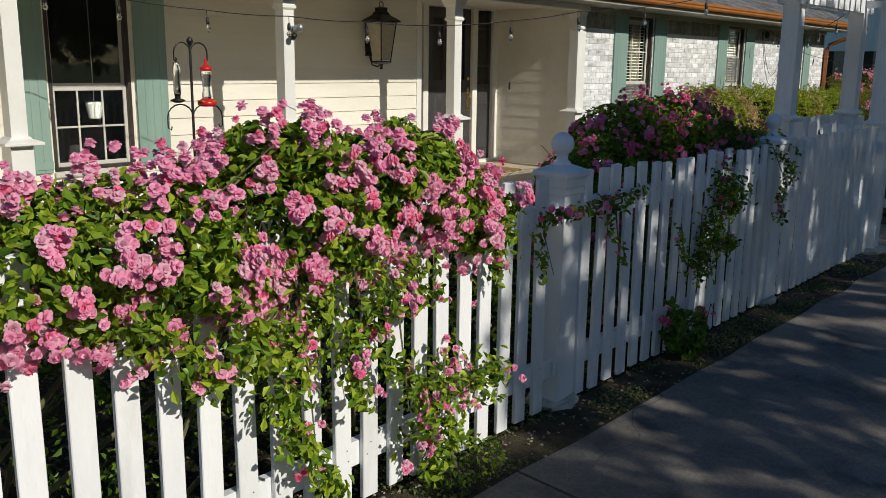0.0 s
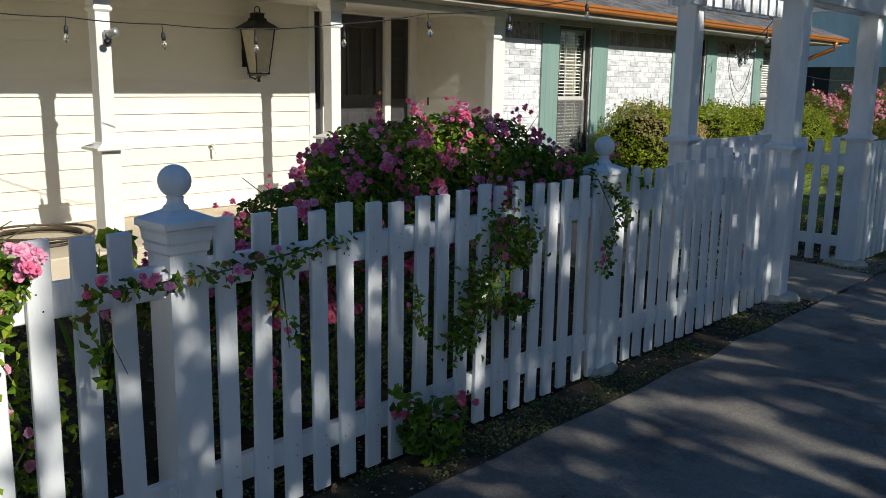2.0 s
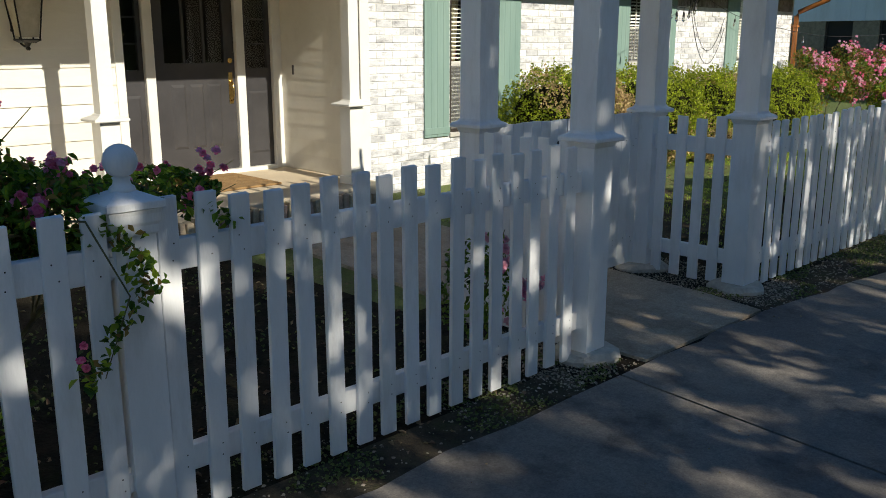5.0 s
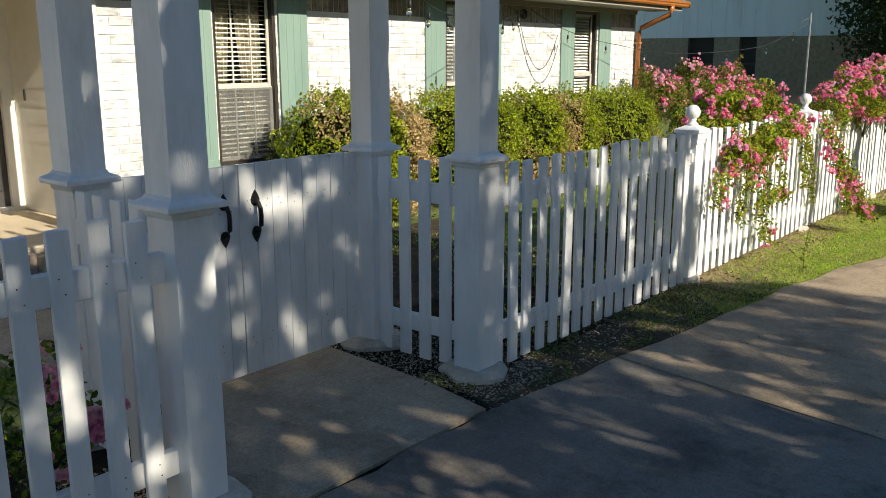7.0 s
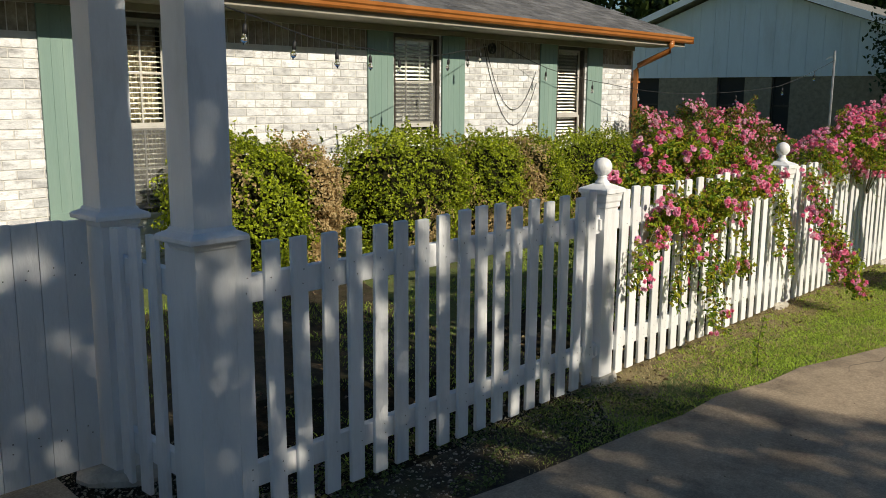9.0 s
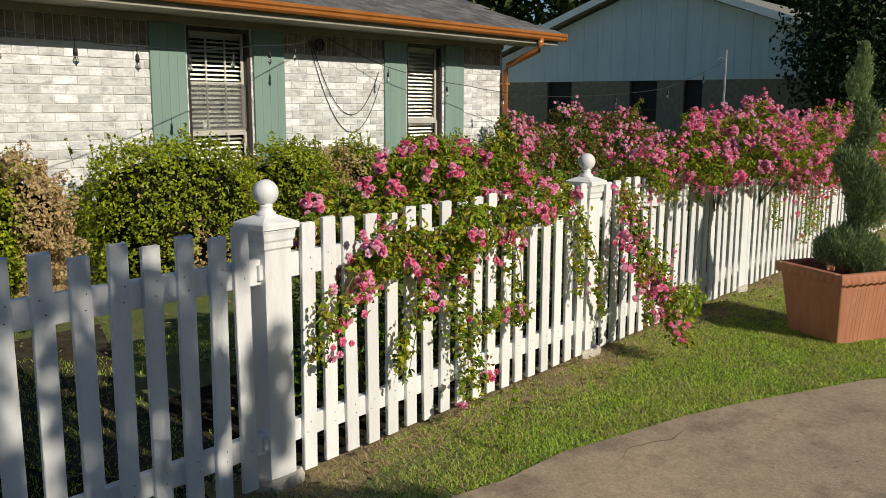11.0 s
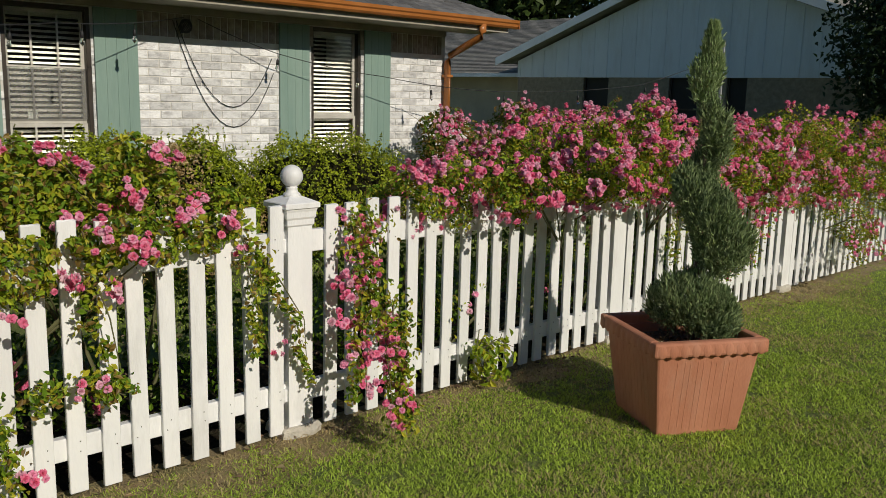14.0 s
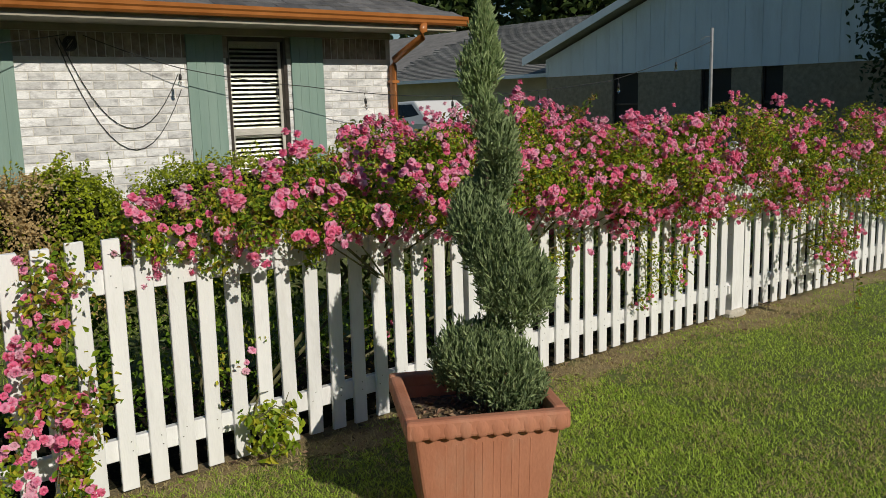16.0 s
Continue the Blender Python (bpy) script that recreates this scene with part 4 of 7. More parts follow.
# ---- windows, shutters, door ----
def window(name, y0, y1, z0, z1, x, mid, frame_mat, blinds=True, cols=2, upper_rows=2, label="", curtain=False, drop=None, screen=None, tilt=46):
    """A sash window set back in its opening: frame, sashes with bars, panes, blind behind."""
    w = tagged(thing(name), label, "window", kind="structure")
    d = x - 0.07
    # outer frame coloured dark to put the recess's shade round the sashes
    f = part("window_frame", boxes((d - 0.05, x - 0.01, y0, y0 + 0.035, z0, z1), (d - 0.05, x - 0.01, y1 - 0.035, y1, z0, z1),
                                   (d - 0.05, x - 0.012, y0 + 0.035, y1 - 0.035, z1 - 0.04, z1), (d - 0.05, x - 0.012, y0 + 0.035, y1 - 0.035, z0, z0 + 0.035), bevel=0.003), M["bronze"], w)
    part("window_sill", boxes((x - 0.06, x + 0.025, y0 - 0.01, y1 + 0.01, z0 - 0.05, z0 - 0.002), bevel=0.006), frame_mat, w)
    a, b = y0 + 0.035, y1 - 0.035
    for nm, c, e, dx in (("upper_sash", mid, z1 - 0.04, d), ("lower_sash", z0 + 0.035, mid, d + 0.018)):
        s = part(nm, boxes((dx - 0.014, dx + 0.004, a, a + 0.03, c, e), (dx - 0.014, dx + 0.004, b - 0.03, b, c, e),
                           (dx - 0.014, dx + 0.003, a + 0.03, b - 0.03, c, c + 0.035), (dx - 0.014, dx + 0.003, a + 0.03, b - 0.03, e - 0.03, e), bevel=0.002), frame_mat, w)
        for i in range(1, cols if nm == "lower_sash" or blinds else 1):
            yy = a + (b - a) * i / cols
            part("glazing_bar", boxes((dx - 0.01, dx + 0.001, yy - 0.008, yy + 0.008, c + 0.03, e - 0.03)), frame_mat, s)
        for i in range(1, upper_rows if nm == "lower_sash" or blinds else 1):
            zz = c + (e - c) * i / upper_rows
            part("glazing_bar", boxes((dx - 0.0098, dx + 0.0008, a + 0.03, b - 0.03, zz - 0.008, zz + 0.008)), frame_mat, s)
        g = part("pane", boxes((dx - 0.007, dx - 0.004, a + 0.02, b - 0.02, c + 0.02, e - 0.02)), M["glass"], s, "clear window pane")
        g.visible_shadow = False
    if screen:
        part("insect_screen", boxes((d + 0.028, d + 0.0295, a + 0.004, b - 0.004, screen[0], screen[1])), M["screen"], w, "grey insect screen")
    if blinds:
        bl = part("blind", boxes((d - 0.075, d - 0.04, a, b, z1 - 0.10, z1 - 0.05)), M["blind"], w, "ivory venetian blind")
        me = None
        z = z1 - 0.13
        while z > (drop or z0 + 0.05):
            if me is None:
                me = finish("blind_slat", boxes((-0.019, 0.019, a + 0.005, b - 0.005, -0.001, 0.001)), M["blind"])
            o = part("blind_slat", me, None, bl)
            o.matrix_basis = pose(d - 0.058, 0, z, 0, tilt + random.uniform(-3, 3), 0)
            z -= 0.043
    if curtain:
        bm = bmesh.new()
        for s0, s1, e0, e1 in ((a, a + 0.31, a, a + 0.20), (b - 0.34, b, b - 0.22, b)):
            n = 16
            top = [bm.verts.new((d - 0.12 + 0.02 * math.sin(i * 1.9), s0 + (s1 - s0) * i / n, z1 - 0.05)) for i in range(n + 1)]
            low = [bm.verts.new((d - 0.12 + 0.02 * math.sin(i * 1.9 + 0.6), e0 + (e1 - e0) * i / n, z0 + 0.25)) for i in range(n + 1)]
            for i in range(n):
                bm.faces.new((top[i], top[i + 1], low[i + 1], low[i]))
        r = bmesh.ops.solidify(bm, geom=bm.faces[:], thickness=0.003)
        part("curtain", bm, M["curtain"], w, "beige gathered curtain")
    return w


def shutter(y0, y1, z0, z1, x):
    s = thing("window_shutter", (0, 0, 0), "sage green board shutter fixed beside a window", "shutter", "house shutters")
    n = 4
    w = (y1 - y0) / n
    for i in range(n):
        part("board", boxes((x + 0.006, x + 0.026, y0 + w * i + 0.0004, y0 + w * (i + 1) - 0.0004, z0, z1 - 0.0), bevel=0.0014), M["shutter"], s)
    part("batten", boxes((x + 0.0262, x + 0.034, y0 - 0.004, y1 + 0.004, z0 + 0.03, z0 + 0.10), bevel=0.002), M["shutter"], s)
    return s


window("window_1", 11.27, 12.0, 0.55, 2.20, WX, 1.27, M["frame"], label="sash window with blinds and a beige curtain in brick wall", curtain=True, cols=3, screen=(0.586, 1.26), tilt=14)
window("window_2", 14.60, 15.31, 0.55, 2.20, WX, 1.23, M["frame"], label="sash window with ivory blinds in brick wall", cols=3, screen=(1.265, 1.69), tilt=32)
window("window_3", 17.56, 18.20, 0.75, 2.20, WX, 1.30, M["frame"], label="window with ivory blinds and a dark jamb in brick wall", cols=1, upper_rows=1, tilt=30)
window("window_4", 3.53, 4.29, 0.55, 2.20, SX, 1.27, M["frame"], blinds=False, cols=3, label="dim porch window with white divided sash")
for y0, y1, z0 in ((10.88, 11.24, 0.52), (12.02, 12.385, 0.52), (14.21, 14.57, 0.52), (15.33, 15.71, 0.52), (17.165, 17.52, 0.72), (18.235, 18.595, 0.72)):
    shutter(y0, y1, z0, 2.205, WX)
for y0, y1 in ((3.20, 3.50), (4.32, 4.64)):
    shutter(y0, y1, 0.55, 2.205, SX + 0.004)
tagged(part("window_card", boxes((WX - 0.088, WX - 0.087, 14.80, 14.88, 1.262, 1.325)), M["trim"]), "small white card standing in a window", "card")

pot_in = thing("hanging_pot", (SX - 0.28, 4.06, 0.98), "small white pot hanging behind the porch window", "plant pot")
part("pot", lathe(bmesh.new(), [(0.05, 0.0), (0.055, 0.01), (0.075, 0.13), (0.08, 0.15), (0.07, 0.15)], 16), M["trim"], pot_in, smooth=True)
part("cord", tube(bmesh.new(), [(0, 0, 0.14), (0, 0, 1.48)], 0.003, 0.003, 5), M["trim"], pot_in)

# front door with side lights
ent = tagged(thing("entrance_surround"), "cream door surround with two sidelights", "door frame", kind="structure")
for y0, y1 in ((8.14, 8.22), (8.50, 8.60), (9.50, 9.60), (9.94, 10.055)):
    part("jamb", boxes((DX - 0.10, DX + 0.035, y0, y1, 0.16, 2.26), bevel=0.006), M["trim"], ent)
part("head", boxes((DX - 0.10, DX + 0.03, 8.14, 10.055, 2.24, 2.32), bevel=0.006), M["trim"], ent)
part("threshold", boxes((DX - 0.10, DX + 0.06, 8.22, 9.94, 0.15, 0.20), bevel=0.008), M["trim"], ent)
tagged(part("corner_trim", boxes((SX - 0.3, SX + 0.012, 8.14, 8.165, 0.16, 2.3), (SX - 0.02, SX + 0.014, 8.08, 8.164, 0.16, 2.3), bevel=0.003), M["trim"]), "cream corner board of the porch wall", "trim", kind="structure")
tagged(part("pilaster_trim", boxes((WX - 0.165, WX + 0.02, 10.03, 10.145, 0.1, 2.27), bevel=0.004), M["trim"]), "cream corner board where siding meets brick", "trim", kind="structure")


def raised(bm, x, y0, y1, z0, z1, d=0.012):
    """A raised panel with sloped edges."""
    o = [(y0, z0), (y1, z0), (y1, z1), (y0, z1)]
    i = [(y0 + 0.025, z0 + 0.025), (y1 - 0.025, z0 + 0.025), (y1 - 0.025, z1 - 0.025), (y0 + 0.025, z1 - 0.025)]
    a = [bm.verts.new((x, y, z)) for y, z in o]
    b = [bm.verts.new((x + d, y, z)) for y, z in i]
    for k in range(4):
        bm.faces.new((a[k], a[(k + 1) % 4], b[(k + 1) % 4], b[k]))
    bm.faces.new(b)
    return bm


door = tagged(thing("door_1"), "closed charcoal panelled front door with brass handle", "door", kind="structure")
leaf = part("door_leaf", boxes((DX - 0.06, DX - 0.012, 8.605, 9.495, 0.205, 1.30), (DX - 0.06, DX - 0.012, 8.605, 8.72, 1.30, 2.235), (DX - 0.06, DX - 0.012, 9.38, 9.495, 1.30, 2.235), (DX - 0.06, DX - 0.012, 8.72, 9.38, 2.10, 2.235)), M["door"], door)
for k in range(3):
    part("panel", raised(bmesh.new(), DX - 0.012, 8.77 + k * 0.2, 8.925 + k * 0.2, 0.45, 1.09), M["door"], leaf)
g = part("door_glass", boxes((DX - 0.04, DX - 0.034, 8.72, 9.38, 1.30, 2.10)), M["glass"], door, "dark door glass")
for y in (8.94, 9.16):
    part("glazing_bar", boxes((DX - 0.045, DX - 0.02, y - 0.012, y + 0.012, 1.30, 2.10)), M["door"], door)
bm = bmesh.new()
tube(bm, [(DX - 0.01, 9.44, 1.12), (DX + 0.03, 9.44, 1.10), (DX + 0.045, 9.44, 1.04), (DX + 0.045, 9.44, 0.97), (DX + 0.03, 9.44, 0.92), (DX - 0.01, 9.44, 0.91)], 0.010, 0.010, 8)
h = part("door_handle", bm, M["brass"], door, "polished brass door handle", smooth=True)
part("escutcheon", boxes((DX - 0.012, DX - 0.004, 9.415, 9.465, 0.88, 1.20), bevel=0.003), M["brass"], h)
bm = bmesh.new()
lathe(bm, [(0.028, 0.0), (0.028, 0.012), (0.02, 0.02)], 14)
o = part("deadbolt", bm, M["brass"], door, "brass deadbolt")
o.matrix_basis = pose(DX - 0.012, 9.44, 1.32, 0, 90, 0)
for k, (y0, y1) in enumerate(((8.22, 8.50), (9.60, 9.94))):
    sl = tagged(thing("sidelight"), "charcoal sidelight panel beside the front door", "sidelight", kind="structure")
    part("lower_panel", boxes((DX - 0.06, DX - 0.012, y0 + 0.002, y1 - 0.002, 0.202, 1.24)), M["door"], sl)
    part("panel", raised(bmesh.new(), DX - 0.012, y0 + 0.05, y1 - 0.05, 0.34, 1.0), M["door"], sl)
    part("stile", boxes((DX - 0.06, DX - 0.012, y0 + 0.002, y0 + 0.045, 1.24, 2.238), (DX - 0.06, DX - 0.012, y1 - 0.045, y1 - 0.002, 1.24, 2.238)), M["door"], sl)
    part("pane", boxes((DX - 0.04, DX - 0.034, y0 + 0.045, y1 - 0.045, 1.24, 2.238)), M["glass"], sl, "dark sidelight glass")
    for z in (1.49, 1.74, 1.99):
        part("glazing_bar", boxes((DX - 0.046, DX - 0.02, y0 + 0.045, y1 - 0.045, z - 0.008, z + 0.008)), M["door"], sl)
bm = boxes((-7.62, -6.72, 8.12, 9.32, 0.161, 0.182), bevel=0.006)
tagged(part("doormat", bm, M["mat"]), "large tan coir doormat on the porch", "doormat")
tagged(part("doorbell", boxes((-7.52, -7.49, 10.036, 10.048, 1.17, 1.27), bevel=0.003), M["bronze"]), "small dark doorbell on the siding", "doorbell")


# ---- porch lantern, security lamp, tap ----
lan = thing("wall_lantern", (-7.25, 7.27, 1.47), "large black iron wall lantern with seeded glass", "wall lantern")
part("glass_body", square_lathe(bmesh.new(), [(0.068, 0.075), (0.116, 0.49)]), M["frosted"], lan, "seeded lantern glass")
bm = bmesh.new()
for sx in (-1, 1):
    for sy in (-1, 1):
        tube(bm, [(sx * 0.074, sy * 0.074, 0.06), (sx * 0.122, sy * 0.122, 0.50)], 0.007, 0.007, 5)
part("corner_bar", bm, M["iron"], lan)
part("roof", square_lathe(bmesh.new(), [(0.155, 0.495), (0.158, 0.505), (0.15, 0.515), (0.07, 0.575), (0.062, 0.60), (0.05, 0.61), (0.05, 0.645), (0.06, 0.65), (0.01, 0.665)]), M["iron"], lan)
bm = bmesh.new()
tube(bm, [(0, -0.03, 0.655), (0, -0.03, 0.70), (0, -0.015, 0.715), (0, 0.015, 0.715), (0, 0.03, 0.70), (0, 0.03, 0.655)], 0.006, 0.006, 6)
part("top_loop", bm, M["iron"], lan)
bm = square_lathe(bmesh.new(), [(0.05, 0.03), (0.082, 0.05), (0.082, 0.064)])
lathe(bm, [(0.012, -0.03), (0.02, -0.015), (0.012, 0.0), (0.03, 0.032)], 10)
part("bottom", bm, M["iron"], lan)
bm = bmesh.new()
tube(bm, [(-0.205, 0, 0.16), (-0.15, 0, 0.02), (-0.06, 0, 0.0), (0, 0, 0.03)], 0.010, 0.008, 6)
tube(bm, [(-0.205, 0, 0.45), (-0.15, 0, 0.50), (-0.1, 0, 0.51)], 0.010, 0.010, 6)
part("bracket", bm, M["iron"], lan)
part("back_plate", boxes((-0.215, -0.2, -0.055, 0.055, 0.12, 0.50), bevel=0.004), M["iron"], lan)

sec = thing("security_camera", (-6.235, 5.17, 1.77), "small grey and black security lamp on a porch post", "security camera")
bm = lathe(bmesh.new(), [(0.03, 0), (0.034, 0.02), (0.034, 0.07), (0.02, 0.085)], 12)
o = part("head", bm, M["steel"], sec, smooth=True)
o.matrix_basis = pose(0.03, 0, 0.02, 0, 75, 20)
o = part("lower_head", lathe(bmesh.new(), [(0.02, 0), (0.026, 0.02), (0.026, 0.06), (0.015, 0.07)], 12), M["iron"], sec, smooth=True)
o.matrix_basis = pose(0.02, -0.02, -0.06, 0, 60, -20)
part("base", boxes((-0.008, 0.012, -0.03, 0.03, -0.05, 0.05), bevel=0.004), M["steel"], sec)
tap = thing("garden_tap", (-7.44, 6.81, 0.77), "small white outdoor tap on the siding", "tap")
bm = bmesh.new()
tube(bm, [(-0.01, 0, 0), (0.05, 0, 0), (0.075, 0, -0.02), (0.08, 0, -0.05)], 0.012, 0.012, 8)
part("spout", bm, M["trim"], tap)
bm = bmesh.new()
tube(bm, [(0.04, 0, 0), (0.04, 0, 0.045)], 0.006, 0.006, 6)
lathe(bm, [(0.028, 0.045), (0.028, 0.055)], 10, (0.04, 0, 0))
part("wheel_handle", bm, M["trim"], tap)


# ---- shepherd hook with feeders ----
hx, hy = -5.42, 3.60
hook = thing("shepherd_hook", (hx, hy, 0), "black iron garden hook pole with curled arms", "hook pole")
bm = bmesh.new()
tube(bm, [(0, 0, -0.05), (0, 0, 1.62)], 0.011, 0.009, 8)
lathe(bm, [(0.008, 1.61), (0.02, 1.625), (0.024, 1.642), (0.016, 1.66), (0.003, 1.67)], 10)
part("pole", bm, M["iron"], hook)


def arm(pts, name="arm"):
    bm = bmesh.new()
    tube(bm, pts, 0.006, 0.005, 6)
    return part(name, bm, M["iron"], hook)


for s, w in ((-1, 0.13), (1, 0.135)):
    pts = [(0, 0, 1.50)]
    for i in range(9):
        a = math.pi * i / 8
        pts.append((0, s * (w / 2 - w / 2 * math.cos(a)), 1.56 + 0.07 * math.sin(a)))
    pts += [(0, s * w, 1.51), (0, s * (w - 0.015), 1.50), (0, s * (w - 0.022), 1.52)]
    arm(pts)
for s, w in ((-1, 0.20), (1, 0.24)):
    pts = [(0, 0, 1.05)]
    for i in range(9):
        a = math.pi * i / 8
        pts.append((0.0, s * (w / 2 - w / 2 * math.cos(a)), 1.12 + 0.09 * math.sin(a)))
    pts += [(0, s * w, 1.05), (0, s * (w - 0.025), 1.035), (0, s * (w - 0.03), 1.06)]
    arm(pts, "lower_arm")
fd = thing("hummingbird_feeder", (hx, hy + 0.12, 1.19), "red plastic and glass hummingbird feeder on a hook", "bird feeder", "bird feeders")
part("bottle", lathe(bmesh.new(), [(0.03, 0.05), (0.034, 0.07), (0.026, 0.12), (0.032, 0.18), (0.04, 0.22), (0.038, 0.25)], 16), M["clear"], fd, "clear glass bottle", smooth=True)
part("lid", lathe(bmesh.new(), [(0.042, 0.248), (0.044, 0.27), (0.03, 0.28), (0.012, 0.29), (0.01, 0.33)], 16), M["red"], fd, "red cap", smooth=True)
base = part("base", lathe(bmesh.new(), [(0.055, 0.0), (0.066, 0.012), (0.066, 0.03), (0.05, 0.045), (0.034, 0.055)], 18), M["red"], fd, "red nectar tray", smooth=True)
for k in range(4):
    a = k * math.pi / 2 + 0.5
    part("feeding_flower", lathe(bmesh.new(), [(0.004, -0.004), (0.016, 0.004), (0.018, 0.008), (0.004, 0.01)], 8, (0.062 * math.cos(a), 0.062 * math.sin(a), 0.032)), M["yellow"], base)
fd = thing("seed_feeder", (hx, hy - 0.115, 1.22), "small clear glass feeder on a hook", "bird feeder", "bird feeders")
part("bottle", lathe(bmesh.new(), [(0.022, 0.05), (0.026, 0.09), (0.024, 0.16), (0.027, 0.22), (0.02, 0.27), (0.008, 0.28)], 14), M["clear"], fd, smooth=True)
part("tray", lathe(bmesh.new(), [(0.02, 0.0), (0.05, 0.012), (0.052, 0.02), (0.02, 0.03), (0.02, 0.06)], 14), M["iron"], fd, smooth=True)
part("hanger", lathe(bmesh.new(), [(0.003, 0.27), (0.003, 0.31)], 6), M["iron"], fd)


# ---- string lights ----
def bulb_mesh():
    prof = [(0.004, -0.115)]
    for i in range(7):
        a = -math.pi / 2 + math.pi * 0.8 * i / 6
        prof.append((max(0.004, 0.019 * math.cos(a)), -0.085 + 0.021 * math.sin(a)))
    prof += [(0.011, -0.055), (0.011, -0.048)]
    return finish("bulb", lathe(bmesh.new(), prof, 12), M["clear"], True)


BULB = bulb_mesh()
SOCKET = finish("socket", lathe(bmesh.new(), [(0.013, -0.055), (0.014, -0.03), (0.012, -0.01), (0.005, 0.0)], 10), M["rubber"], True)
FIL = finish("filament", tube(bmesh.new(), [(0, 0, -0.055), (0.004, 0, -0.075), (0, 0.004, -0.09), (-0.004, 0, -0.075), (0, 0, -0.055)], 0.0011, 0.0011, 4), M["brass"])


def string_lights(points, bulbs, label, cord=0.004, stem=0.05):
    """A cable through points, with bulbs hung at the given shares of its length."""
    s = thing("string_lights", (0, 0, 0), label, "string lights", "outdoor string lights")
    pts = [Vector(p) for p in points]
    fine = []
    for a, b in zip(pts, pts[1:]):
        for i in range(8):
            q = a.lerp(b, i / 8)
            q.z -= 0.035 * (b - a).length * 4 * (i / 8) * (1 - i / 8) * 0.5
            fine.append(q)
    fine.append(pts[-1])
    part("cable", tube(bmesh.new(), fine, cord, cord, 5), M["rubber"], s)
    ln = [0]
    for a, b in zip(fine, fine[1:]):
        ln.append(ln[-1] + (b - a).length)
    for u in bulbs:
        d = u * ln[-1] if u <= 1 else float(np.interp(-u if fine[0].y > fine[-1].y else u, [(-q.y if fine[0].y > fine[-1].y else q.y) for q in fine], ln))
        k = max(i for i in range(len(fine) - 1) if ln[i] <= d + 1e-6)
        q = fine[k].lerp(fine[k + 1], (d - ln[k]) / (ln[k + 1] - ln[k]))
        tilt = random.uniform(-6, 6)
        bm = tube(bmesh.new(), [(0, 0, 0), (0, 0, -stem)], 0.003, 0.003, 5)
        st = part("drop_cord", bm, M["rubber"], s)
        st.matrix_basis = pose(*q, tilt, random.uniform(-6, 6))
        for me, nm in ((SOCKET, "socket"), (BULB, "bulb"), (FIL, "filament")):
            o = part(nm, me, None, st, "clear glass bulb" if nm == "bulb" else "")
            o.location = (0, 0, -stem)
    return s


string_lights([(-6.17, 1.5, 2.17), (-6.15, 3.3, 1.97), (-5.8, 4.0, 1.88), (-5.45, 4.5, 1.85), (-5.1, 4.98, 1.82), (-4.8, 5.5, 1.81), (-4.45, 6.0, 1.86), (-4.15, 6.52, 1.95), (-3.78, 6.98, 2.0), (-3.5, 7.55, 2.11), (-3.0, 8.05, 2.19)],
              [2.4, 2.95, 3.45, 4.0, 4.5, 4.98, 5.5, 6.0, 6.52, 6.98, 7.55], "black cable string lights with clear bulbs strung to the arbor")
string_lights([(-2.9, 9.66, 2.12), (-3.7, 11.0, 1.96), (-4.54, 12.59, 1.89), (-4.81, 13.16, 1.88), (-5.5, 14.7, 1.99), (-6.25, 16.1, 2.17)],
              [10.2, 10.85, 11.42, 12.0, 12.59, 13.16, 13.75, 14.35, 14.95, 15.5], "black cable string lights strung from arbor to house")
string_lights([(-6.28, 16.25, 2.17), (-6.15, 17.0, 1.9), (-6.0, 18.2, 1.72), (-5.7, 19.6, 1.60), (-5.0, 21.4, 1.72), (-4.68, 22.78, 2.15)],
              [0.12, 0.25, 0.38, 0.52, 0.66, 0.8, 0.92], "black cable string lights strung from house to a pole")
cab = thing("hanging_cable", (0, 0, 0), "slack black cable loop hanging on the brick wall", "cable")
bm = bmesh.new()
tube(bm, [(-6.362, 16.05 + 1.05 * u, 2.15 - 2.9 * u * (1.15 - u)) for u in [i / 14 for i in range(15)]], 0.004, 0.004, 5)
part("cable", bm, M["rubber"], cab)
bm = bmesh.new()
tube(bm, [(-6.358, 16.08 + 1.0 * u, 2.15 - 2.45 * u * (1.12 - u)) for u in [i / 14 for i in range(15)]], 0.004, 0.004, 5)
part("cable", bm, M["rubber"], cab)
bm = bmesh.new()
for k in range(5):
    tube(bm, [(-6.31 + 0.02 * math.cos(a + k), 16.15 + 0.05 * math.cos(a), 2.10 + 0.06 * math.sin(a + 0.3 * k)) for a in [i * math.pi / 6 for i in range(13)]], 0.006, 0.006, 5)
part("coil", bm, M["rubber"], cab)
pole = thing("light_pole", (-4.69, 22.79, 0), "slim grey metal pole holding the string lights", "pole")
part("pole", tube(bmesh.new(), [(0, 0, -0.05), (0, 0, 2.3)], 0.022, 0.02, 8), M["steel"], pole)
part("hook", tube(bmesh.new(), [(0, 0, 2.2), (-0.06, -0.05, 2.2), (-0.1, -0.08, 2.16)], 0.006, 0.006, 5), M["steel"], pole)


# ---- neighbour's house ----
nb = thing("neighbour_house", (0, 0, 0), "neighbouring house with white board gable over brown brick, in shade", "house")
NY = 31.0
GX0, GX1, GAX = -15.5, -4.4, -9.95
EZ, AZ = 2.55, 4.55
